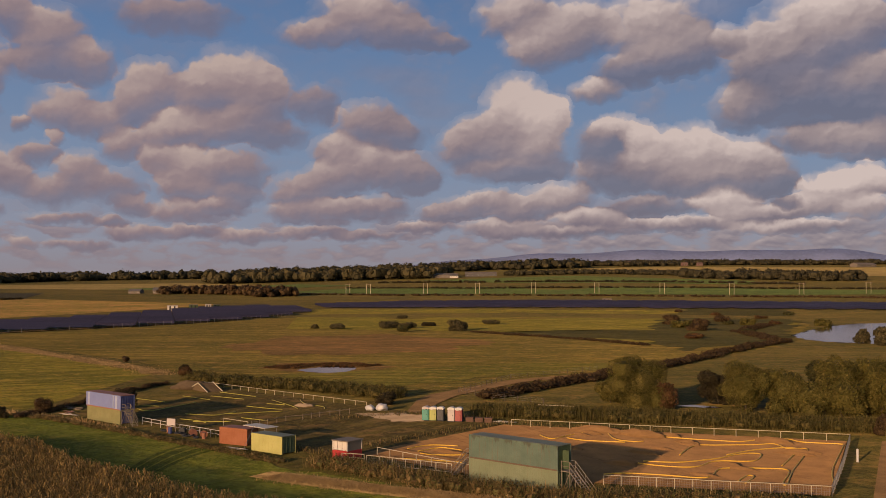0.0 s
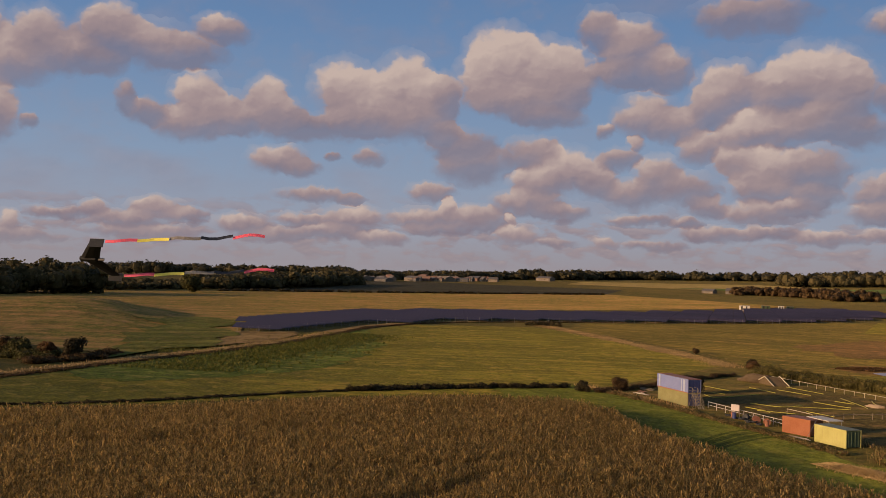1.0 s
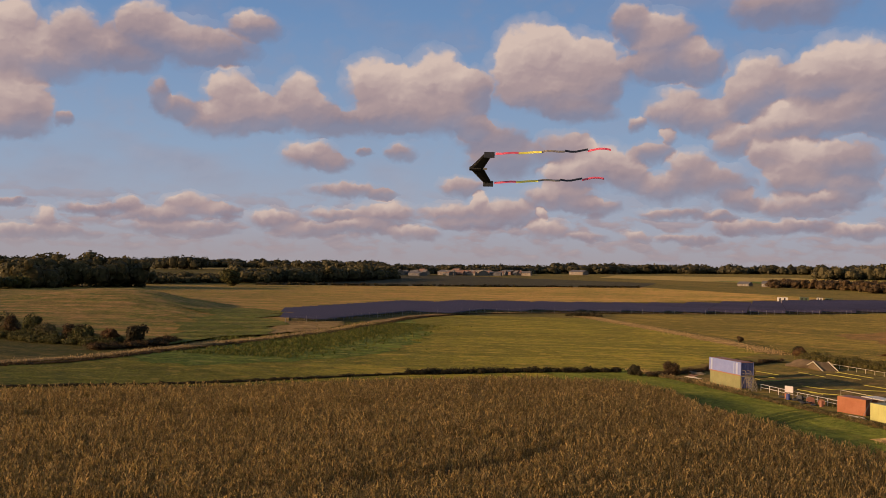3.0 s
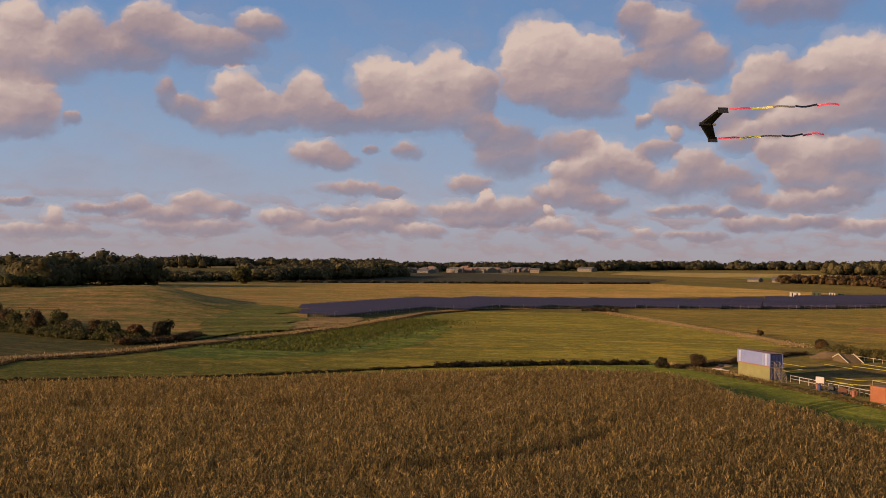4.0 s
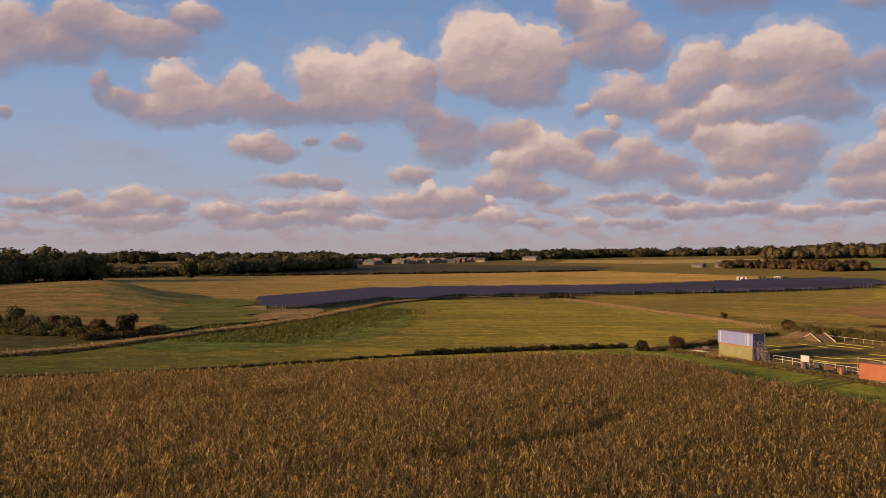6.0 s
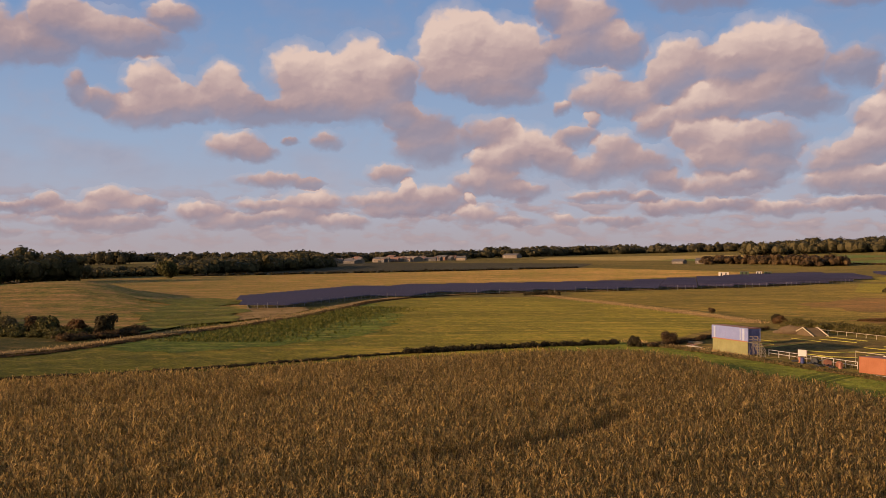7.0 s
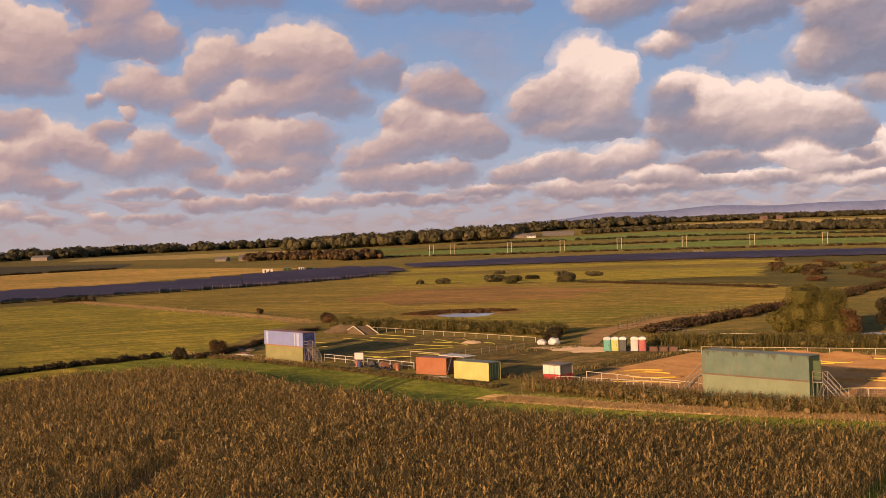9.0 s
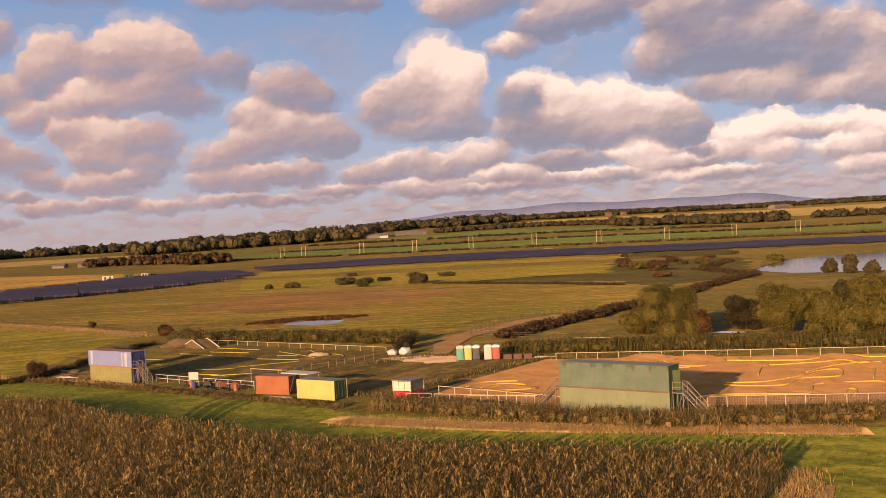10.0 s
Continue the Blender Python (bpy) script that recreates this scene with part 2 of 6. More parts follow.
# blue distance haze is put into the moor's base colour
HILL = plain("haze_tinted_moorland", (0.36, 0.385, 0.53), 1.0, vary=0.4, scale=0.006)

P_GREEN = painted("faded_green_paint", (0.078, 0.115, 0.085), 0.6, top=2.55)
P_PALE = painted("pale_green_paint", (0.145, 0.168, 0.096), 0.4)
P_BLUE = painted("pale_blue_paint", (0.155, 0.185, 0.36), 0.4, faded=0.15)
P_WORN = painted("chalky_blue_paint", (0.29, 0.32, 0.43), 0.35)
# navy paint, also the painted shade on the blue stack's ends
P_NAVY = painted("deep_blue_paint_and_shade", (0.030, 0.042, 0.14), 0.2)
P_OLIVE = painted("olive_paint", (0.185, 0.175, 0.070), 0.5)
P_SEAM = painted("brown_rusted_seam", (0.105, 0.062, 0.036), 0.6)
P_RUST = painted("rusted_roof", (0.26, 0.105, 0.060), 0.9)
P_RED = painted("orange_red_paint", (0.25, 0.08, 0.028), 0.4)
P_YELLOW = painted("bright_yellow_paint", (0.37, 0.345, 0.11), 0.4)
P_GREYROOF = painted("grey_green_roof", (0.16, 0.17, 0.11), 0.4)
# dark green paint, also the painted shade on green and yellow container ends
P_DARKGREEN = painted("dark_green_paint_and_shade", (0.045, 0.070, 0.030), 0.3)
P_CRIMSON = painted("crimson_paint", (0.36, 0.020, 0.022), 0.2)
P_WHITE = painted("off_white_paint", (0.50, 0.45, 0.39), 0.15)
WHITE = plain("white_plastic", (0.50, 0.47, 0.44), 0.45, vary=0.12)
CREAM = plain("cream_rail", (0.46, 0.39, 0.27), 0.55, vary=0.2)
HOSE = plain("yellow_drain_pipe", (0.72, 0.43, 0.045), 0.5, vary=0.3, scale=1.0)
LIME = plain("lime_yellow_lane_pipe", (0.38, 0.34, 0.05), 0.5, vary=0.3, scale=1.0)
TIMBER = plain("grey_timber", (0.20, 0.155, 0.115), 0.85)
STEEL = plain("galvanised_steel", (0.22, 0.20, 0.185), 0.6, 0.2)
SCAFFOLD = plain("weathered_scaffold", (0.20, 0.165, 0.125), 0.75)
DARK = plain("dark_interior", (0.014, 0.013, 0.012), 0.9)
RUBBER = plain("black_rubber", (0.020, 0.020, 0.021), 0.7)
TEAL = plain("teal_plastic", (0.03, 0.22, 0.17), 0.45, vary=0.12)
LIMEP = plain("lime_plastic", (0.30, 0.32, 0.07), 0.45, vary=0.12)
BLUEP = plain("navy_plastic", (0.012, 0.014, 0.022), 0.45, vary=0.12)
REDP = plain("red_plastic", (0.26, 0.030, 0.028), 0.45, vary=0.12)
PINKW = plain("dusty_white_plastic", (0.42, 0.36, 0.34), 0.5, vary=0.12)
BRICK = plain("orange_brick_wall", (0.15, 0.085, 0.060), 0.9)
RENDERW = plain("cream_render_wall", (0.15, 0.122, 0.098), 0.9)
SLATE = plain("grey_sheet_roof", (0.085, 0.078, 0.078), 0.8)
TILE = plain("brown_tile_roof", (0.15, 0.085, 0.066), 0.9)
CLAY = plain("terracotta_stack", (0.26, 0.10, 0.05), 0.85)
PALLET = plain("dull_red_pallet_wood", (0.13, 0.070, 0.045), 0.9)
BLACKF = plain("black_foam", (0.016, 0.016, 0.017), 0.6)
PINKR = plain("pink_ribbon", (0.72, 0.10, 0.16), 0.6)
YELR = plain("yellow_ribbon", (0.70, 0.62, 0.10), 0.6)


def water_material():
    n = Nodes("still_pond_water")
    n.bump(n.noise(1.2, 3), 0.05, 0.02)
    return n.done((0.012, 0.014, 0.014), 0.06, 0.0, 0.5)


def panel_material():
    n = Nodes("solar_panel_glass")
    p = n.coord()
    a = n.noise(0.6, 3, at=p)
    cell = n.noise(0.02, 2, at=p)
    c = n.mix(n.step(a, 0.3, 0.7), (0.031, 0.026, 0.050), (0.050, 0.042, 0.072))
    c = n.mix(n.step(cell, 0.3, 0.7, 0.0, 0.5), c, (0.015, 0.013, 0.024))
    return n.done(c, 0.45, 0.0, 0.3)


WATER, PANEL = water_material(), panel_material()


# ---- sky backdrop: cumulus over a pale evening sky, far behind everything ----
SITE = (70.0, -85.0)
# puffs of cloud: bearing, height, half width, half height in degrees, and how sunlit
PUFFS_WEST_A = [(189.2, 12.0, 1.30, 1.47, 0.2), (189.4, 10.4, 1.62, 1.32, 0), (186.0, 11.9, 1.55, 1.26, 0.1), (187.5, 10.5, 1.94, 1.19, -0.05), (182.6, 12.5, 1.62, 1.38, 0), (180.6, 12.0, 2.09, 1.23, -0.1), (178.5, 11.6, 1.83, 0.87, -0.25), (182.8, 10.7, 1.03, 0.67, -0.35), (176.6, 13.0, 1.39, 0.78, -0.1), (184.4, 11.0, 1.73, 0.91, -0.15)]
PUFFS_WEST_B = [(188.9, 8.5, 1.50, 1.47, 0.2), (188.4, 7.5, 1.37, 1.12, 0.05), (189.5, 7.0, 1.35, 0.88, -0.1), (186.5, 7.4, 0.45, 0.42, -0.4), (178.0, 9.5, 1.28, 1.18, 0.25), (176.7, 8.6, 1.69, 1.13, 0.1), (178.4, 7.9, 1.83, 0.87, -0.1), (175.6, 8.2, 1.09, 0.79, -0.1), (180.5, 8.4, 1.20, 0.68, -0.3), (181.7, 9.0, 0.59, 0.77, -0.4), (174.1, 9.7, 1.13, 1.01, 0.25), (173.5, 8.8, 1.25, 0.88, 0), (172.5, 8.0, 1.89, 0.76, -0.3)]
PUFFS_WEST_C = [(169.9, 10.3, 1.65, 1.40, 0.35), (168.4, 9.4, 1.91, 1.53, 0.15), (166.5, 10.8, 1.53, 1.46, 0.4), (165.2, 9.7, 1.59, 1.46, 0.2), (167.1, 8.6, 2.86, 1.08, 0), (169.7, 8.3, 1.90, 0.89, -0.15), (164.3, 10.1, 0.95, 1.11, -0.1), (161.0, 12.4, 1.89, 1.58, 0.45), (159.2, 11.5, 2.19, 1.74, 0.3), (161.7, 11.0, 1.74, 1.59, 0.25), (157.2, 11.1, 1.40, 1.73, 0.1), (159.5, 9.8, 2.98, 1.01, 0), (158.2, 9.0, 1.87, 0.63, -0.2)]
PUFFS_WEST_D = [(155.5, 13.8, 1.23, 1.09, -0.15), (153.7, 12.7, 1.82, 1.55, -0.1), (151.8, 11.6, 1.34, 1.08, -0.1), (154.0, 11.4, 1.82, 0.78, -0.25), (152.9, 9.2, 1.75, 1.18, 0), (151.2, 8.6, 1.48, 0.92, -0.05), (150.0, 7.4, 0.94, 0.92, 0.1), (153.4, 7.6, 0.42, 0.43, 0.05), (155.1, 8.3, 0.49, 0.44, -0.2)]
PUFFS_WEST_E = [(173.4, 6.2, 1.57, 0.76, 0.15), (172.1, 5.7, 0.95, 0.51, -0.1), (168.4, 6.5, 0.89, 0.51, -0.2), (170.4, 6.4, 0.44, 0.25, -0.3), (163.1, 7.4, 1.75, 0.89, -0.3), (162.5, 6.3, 1.90, 1.11, -0.25), (164.2, 8.0, 0.95, 0.64, -0.35), (159.2, 7.0, 1.50, 0.88, -0.15), (157.3, 6.1, 2.17, 1.19, 0.25), (155.4, 5.4, 1.07, 0.88, -0.05), (158.8, 5.4, 1.56, 0.82, 0.2), (154.3, 6.7, 1.07, 0.62, -0.25), (152.1, 6.0, 1.20, 0.93, 0.05), (150.6, 5.1, 1.62, 0.86, -0.1), (153.6, 4.8, 1.51, 0.78, -0.2), (149.4, 4.2, 1.02, 0.55, -0.15)]
PUFFS_WEST_F = [(164.8, 4.7, 1.21, 0.51, 0), (171.2, 4.3, 2.05, 0.38, -0.05), (169.3, 4.1, 0.79, 0.32, -0.25), (183.1, 3.1, 0.73, 0.37, 0.2), (179.8, 3.3, 1.44, 0.50, 0.1), (178.3, 2.9, 1.22, 0.44, -0.05), (184.8, 2.7, 1.57, 0.30, -0.1), (187.2, 2.1, 0.61, 0.54, 0.3), (189.0, 2.9, 0.81, 0.23, -0.2), (181.3, 2.6, 1.78, 0.49, -0.1), (175.2, 2.5, 1.55, 0.50, 0.05), (173.3, 2.0, 1.57, 0.38, -0.15), (180.4, 1.9, 2.69, 0.43, -0.1), (186.8, 1.4, 1.95, 0.36, -0.05), (189.1, 1.5, 0.95, 0.41, 0.1)]
PUFFS_WEST_G = [(172.1, 2.9, 1.10, 0.38, 0.1), (169.2, 3.0, 1.90, 0.70, 0.05), (170.5, 2.2, 1.90, 0.44, -0.1), (167.6, 2.0, 1.59, 0.38, 0), (163.9, 3.8, 0.51, 0.51, 0.3), (164.8, 3.2, 1.91, 0.57, 0), (162.3, 3.2, 1.74, 0.76, -0.05), (164.1, 2.6, 2.23, 0.32, -0.25), (159.9, 2.4, 1.10, 0.51, 0.2), (160.3, 3.2, 0.28, 0.32, 0.5), (159.4, 4.2, 1.88, 0.76, -0.05), (157.5, 3.7, 1.40, 0.50, -0.15), (153.2, 3.4, 1.66, 0.31, -0.1), (155.0, 2.1, 0.67, 0.37, 0.15), (150.5, 3.3, 0.83, 0.31, -0.1), (149.9, 2.6, 0.59, 0.37, 0.1), (152.3, 2.0, 1.50, 0.28, -0.1), (157.8, 2.0, 1.25, 0.25, -0.1)]
PUFFS_NORTH_A = [(148.5, 10.6, 1.77, 1.29, 0.1), (149.3, 9.5, 1.31, 1.07, -0.15), (143.9, 11.2, 2.14, 1.50, 0.25), (142.4, 10.1, 1.85, 1.57, 0), (145.8, 10.2, 1.51, 1.39, -0.05), (146.4, 8.4, 2.40, 0.99, 0.15), (147.9, 7.9, 1.18, 0.68, 0), (143.6, 8.8, 1.84, 0.94, -0.1), (139.6, 9.8, 1.10, 1.01, -0.5), (141.8, 8.1, 1.71, 0.75, -0.4), (146.6, 6.4, 2.39, 0.99, 0.2), (143.9, 6.2, 1.68, 1.25, -0.15), (148.1, 6.8, 1.03, 0.74, 0.1), (146.6, 5.2, 1.80, 0.80, 0.05), (143.9, 4.8, 1.22, 0.62, -0.25), (146.6, 3.9, 2.09, 0.62, 0), (144.7, 4.1, 1.37, 0.50, -0.1)]
PUFFS_NORTH_B = [(136.7, 8.9, 1.90, 1.14, -0.1), (135.1, 8.3, 1.59, 0.95, -0.2), (138.3, 7.4, 1.42, 0.89, 0.05), (136.7, 6.7, 2.22, 1.21, 0.25), (134.5, 6.1, 1.75, 1.15, -0.15), (138.3, 5.8, 1.89, 0.95, -0.1), (133.7, 5.7, 0.95, 0.83, -0.35), (140.5, 5.1, 1.72, 0.95, -0.05), (138.9, 4.0, 2.20, 0.70, 0), (136.1, 4.2, 1.59, 0.70, -0.05), (140.8, 3.9, 1.25, 0.57, -0.15), (147.3, 14.3, 2.98, 1.08, -0.3), (136.7, 14.6, 2.85, 1.33, 0), (139.6, 13.7, 1.88, 0.79, -0.1), (134.5, 13.8, 2.23, 0.89, -0.2), (132.3, 13.3, 1.27, 0.48, -0.4)]
PUFFS_NORTH_C = [(128.3, 14.8, 1.90, 1.27, 0.1), (126.8, 13.2, 2.05, 1.27, 0.15), (124.9, 14.0, 1.88, 1.42, 0.1), (120.6, 14.1, 2.74, 1.71, 0.1), (119.4, 12.7, 2.12, 1.40, 0), (122.1, 11.6, 1.54, 0.94, -0.45), (123.7, 10.6, 1.40, 0.63, 0.1), (120.0, 12.3, 2.13, 0.93, -0.2), (112.3, 12.7, 3.09, 2.24, 0), (114.9, 11.7, 2.03, 1.82, -0.1), (110.6, 13.4, 2.47, 1.48, 0.1), (112.6, 9.8, 3.38, 1.44, -0.4), (109.6, 9.9, 1.62, 1.76, -0.4), (115.8, 9.4, 1.61, 1.22, 0), (116.6, 13.0, 0.88, 0.77, 0.1), (111.5, 7.7, 3.06, 0.77, -0.15), (109.0, 7.7, 1.34, 0.88, 0.2)]
PUFFS_NORTH_D = [(128.3, 10.1, 1.58, 1.33, 0.8), (126.9, 9.0, 1.45, 1.33, 0.62), (126.0, 9.4, 0.82, 0.89, 0.8), (129.6, 8.2, 2.29, 1.21, 0), (131.0, 7.5, 1.59, 1.05, -0.05), (128.0, 7.0, 2.37, 1.14, -0.15), (128.7, 6.3, 2.85, 0.64, -0.2), (123.5, 7.5, 1.40, 1.26, -0.45), (122.8, 8.5, 1.24, 0.69, 0.4), (121.5, 7.9, 0.92, 0.88, 0.5), (120.6, 7.1, 1.52, 1.25, 0.35), (118.5, 7.3, 1.65, 1.24, 0.45), (122.8, 6.0, 2.17, 1.00, -0.25), (120.0, 6.1, 2.73, 1.24, 0.1), (116.7, 6.5, 2.36, 1.23, 0.25), (114.9, 6.0, 1.59, 1.21, 0.05), (115.0, 5.3, 1.74, 0.67, -0.45), (118.2, 5.5, 2.09, 0.80, -0.05)]
PUFFS_NORTH_E = [(121.2, 4.2, 2.45, 0.56, -0.3), (113.7, 4.3, 0.74, 0.33, -0.6), (112.1, 4.9, 1.12, 0.72, 0.5), (110.7, 5.0, 1.24, 0.95, 0.6), (109.5, 5.4, 0.81, 0.88, 0.7), (112.4, 4.1, 1.69, 0.54, 0.3), (109.9, 3.9, 1.36, 0.65, 0.35), (116.7, 4.4, 1.77, 0.74, 0.4), (115.3, 3.7, 2.03, 0.49, 0.2), (129.7, 4.6, 1.59, 0.57, 0), (128.1, 4.1, 1.90, 0.70, -0.05), (131.3, 4.2, 1.59, 0.64, -0.1), (125.9, 4.8, 1.73, 0.82, 0.2), (124.3, 3.6, 1.87, 0.57, 0.3), (123.1, 3.5, 0.93, 0.57, 0.4), (128.8, 3.1, 2.54, 0.44, 0.1)]
PUFFS_NORTH_F = [(132.6, 3.8, 1.27, 0.51, -0.15), (133.8, 3.1, 1.91, 0.32, 0.05), (125.6, 2.8, 3.77, 0.32, 0), (119.4, 3.2, 3.32, 0.37, 0.1), (113.5, 3.0, 3.42, 0.36, 0.2), (149.3, 2.7, 1.75, 0.43, -0.05), (146.6, 2.8, 1.80, 0.37, -0.1), (143.3, 2.6, 1.84, 0.38, -0.05), (139.5, 2.8, 1.88, 0.32, -0.1), (136.7, 2.6, 1.90, 0.29, 0)]
PUFFS_EAST_A = [(105.9, 9.7, 1.65, 1.48, -0.3), (105.1, 7.9, 1.36, 1.18, 0), (104.7, 9.2, 0.81, 1.17, 0.1), (106.0, 5.2, 1.37, 0.65, 0.6), (104.8, 4.7, 1.08, 0.88, 0.5), (106.1, 3.9, 1.92, 0.74, 0.3), (105.3, 2.9, 1.63, 0.44, 0.2), (107.6, 8.7, 2.25, 1.35, -0.25), (104.4, 6.9, 1.61, 1.17, -0.1), (106.5, 7.0, 1.94, 0.83, 0.15), (110.2, 7.2, 2.61, 0.73, 0.1), (108.9, 10.0, 2.29, 1.66, -0.35), (108.3, 5.1, 1.70, 0.60, 0.4), (110.3, 5.0, 1.45, 0.67, 0.35)]
CLOUDS = PUFFS_WEST_A + PUFFS_WEST_B + PUFFS_WEST_C + PUFFS_WEST_D + PUFFS_WEST_E + PUFFS_WEST_F + PUFFS_WEST_G + PUFFS_NORTH_A + PUFFS_NORTH_B + PUFFS_NORTH_C + PUFFS_NORTH_D + PUFFS_NORTH_E + PUFFS_NORTH_F + PUFFS_EAST_A


SECTORS = (84, 112, 120, 127, 134, 141, 148, 156, 164, 172, 180, 218)


def sky_material(low, high):
    """The sky between two bearings."""
    n = Nodes("evening_sky_with_cumulus")
    uv = n.t.nodes.new("ShaderNodeUVMap").outputs[0]      # degrees: bearing, height

    def cells(scale, at, smooth=0.9):
        v = n.t.nodes.new("ShaderNodeTexVoronoi")
        v.feature = 'SMOOTH_F1'
        v.inputs["Scale"].default_value, v.inputs["Smoothness"].default_value = scale, smooth
        v.inputs["Detail"].default_value, v.inputs["Roughness"].default_value = 1.0, 0.4
        n.put(at, v.inputs["Vector"])
        return v.outputs["Distance"]

    warp = n.noise(0.40, 3, 0.4, at=uv, colour=True)
    fine_warp = n.noise(1.5, 3, 0.5, at=uv, colour=True)
    p = n.vec('ADD', uv, n.vec('MULTIPLY', n.vec('SUBTRACT', warp, (0.5, 0.5, 0.5)), (0.8, 0.55, 0)))
    p = n.vec('ADD', p, n.vec('MULTIPLY', n.vec('SUBTRACT', fine_warp, (0.5, 0.5, 0.5)), (0.75, 0.60, 0)))
    weight, heavy, turned = 0.0, 0.0, (0.0, 0.0, 0.0)
    for a, e, w, h, k in CLOUDS:
        if not low - 1.34 * w - 1.0 < a < high + 1.34 * w + 1.0:
            continue
        sx, sy = 1 / (w * 1.34), 1 / (h * 1.34)
        q = n.vec('MULTIPLY_ADD', p, (sx, sy, 0), (-a * sx, -e * sy, 0.1 * k))
        d = n.math('SUBTRACT', 1.0, n.vec('DOT_PRODUCT', q, q), clamp=True)
        weight = n.math('ADD', d, weight)
        d = n.math('MULTIPLY', d, d)
        heavy = n.math('ADD', d, heavy)
        turned = n.vec('ADD', n.scaled(q, d), turned)
    # the sun stands behind the viewer: crowns and western flanks catch it
    shine = n.math('DIVIDE', n.vec('DOT_PRODUCT', turned, (0.26, 0.85, 9.5)), n.math('MAXIMUM', heavy, 0.004))
    sep = n.t.nodes.new("ShaderNodeSeparateXYZ")
    n.put(uv, sep.inputs[0])
    u, v = sep.outputs[0], sep.outputs[1]
    # billows: rounded cells, lit from above and the west
    wide = n.vec('MULTIPLY', p, (0.8, 1.15, 1))
    lump = cells(0.62, wide)
    lump_side = cells(0.62, n.vec('ADD', wide, (0.22, 0.38, 0)))
    curd = cells(1.7, wide)
    curd_side = cells(1.7, n.vec('ADD', wide, (0.09, 0.15, 0)))
    frizz = n.noise(1.0, 3, 0.45, at=uv)
    solid = n.math('ADD', weight, n.math('MULTIPLY', n.math('SUBTRACT', 0.42, lump), 0.30))
    solid = n.math('ADD', solid, n.math('MULTIPLY', n.math('SUBTRACT', 0.42, curd), 0.26))
    solid = n.math('ADD', solid, n.math('MULTIPLY', n.math('SUBTRACT', frizz, 0.5), 0.36))
    mask = n.step(solid, n.step(shine, -0.35, 0.30, -0.16, 0.20), n.step(shine, -0.35, 0.30, 0.72, 0.60))
    mask = n.math('MULTIPLY', mask, n.step(shine, -0.55, 0.10, 0.66, 1.0))
    wisp = n.math('MULTIPLY', n.step(n.noise(0.22, 3, 0.5, at=n.vec('MULTIPLY', uv, (0.6, 1.3, 1))), 0.48, 0.76), 0.35)
    # a low belt of small far cumulus
    far = n.vec('MULTIPLY', n.vec('ADD', uv, n.vec('MULTIPLY', n.vec('SUBTRACT', warp, (0.5, 0.5, 0.5)), (0.8, 0.35, 0))), (0.85, 2.1, 1))
    belt = n.noise(0.75, 3, 0.45, at=far)
    belt_side = n.noise(0.75, 3, 0.45, at=n.vec('ADD', far, (0.05, 0.32, 0)))
    east = n.step(u, 150.0, 112.0)
    belt_on = n.math('MULTIPLY', n.step(v, 5.0, 2.2), n.step(v, 0.0, 1.0))
    belt_mask = n.math('MULTIPLY', n.step(n.math('MULTIPLY_ADD', east, 0.09, belt), 0.43, 0.62), n.math('MULTIPLY', belt_on, 0.85))
    belt_mask = n.math('MULTIPLY', belt_mask, n.math('SUBTRACT', 1.0, mask))
    veil = n.step(n.math('ADD', solid, n.math('MULTIPLY', n.math('SUBTRACT', n.noise(0.35, 2, 0.5, at=uv), 0.5), 0.7)), -0.25, 0.5, 0.0, n.math('MULTIPLY_ADD', east, 0.30, 0.30))
    cover = n.math('MAXIMUM', n.math('ADD', mask, belt_mask, clamp=True), n.math('MAXIMUM', wisp, veil))
    clear = n.ramp(n.math('DIVIDE', v, 18.0), (0.0, (0.36, 0.35, 0.38)), (0.14, (0.34, 0.39, 0.47)), (0.36, (0.255, 0.37, 0.52)), (0.75, (0.145, 0.275, 0.48)), (1.0, (0.11, 0.225, 0.42)))
    tone = n.noise(0.16, 3, 0.5, at=uv)
    lit = n.math('ADD', 0.46, n.math('MULTIPLY', shine, 0.80))
    lit = n.math('ADD', lit, n.math('MULTIPLY', n.math('SUBTRACT', lump_side, lump), 0.26))
    lit = n.math('ADD', lit, n.math('MULTIPLY', n.math('SUBTRACT', curd_side, curd), 0.20))
    lit = n.math('ADD', lit, n.math('MULTIPLY', n.math('SUBTRACT', tone, 0.5), 0.6), clamp=True)
    lit = n.mix(belt_mask, lit, n.math('MULTIPLY_ADD', n.math('SUBTRACT', belt, belt_side), 1.5, 0.42, clamp=True))
    body = n.ramp(lit, (0.0, (0.220, 0.195, 0.245)), (0.28, (0.285, 0.238, 0.272)), (0.58, (0.395, 0.314, 0.318)), (1.0, (0.62, 0.51, 0.445)))
    bright = n.ramp(lit, (0.0, (0.180, 0.165, 0.200)), (0.30, (0.290, 0.255, 0.282)), (0.60, (0.47, 0.402, 0.39)), (1.0, (0.80, 0.70, 0.625)))
    cloud = n.mix(east, body, bright)
    col = n.mix(cover, clear, cloud)
    col = n.mix(n.step(v, 3.0, -0.3, 0.0, 0.72), col, (0.345, 0.325, 0.350))
    em = n.t.nodes.new("ShaderNodeEmission")
    n.put(col, em.inputs[0])
    em.inputs[1].default_value = 0.92
    n.t.links.new(em.outputs[0], n.out.inputs[0])
    n.mat.cycles.emission_sampling = 'NONE'
    return n.mat


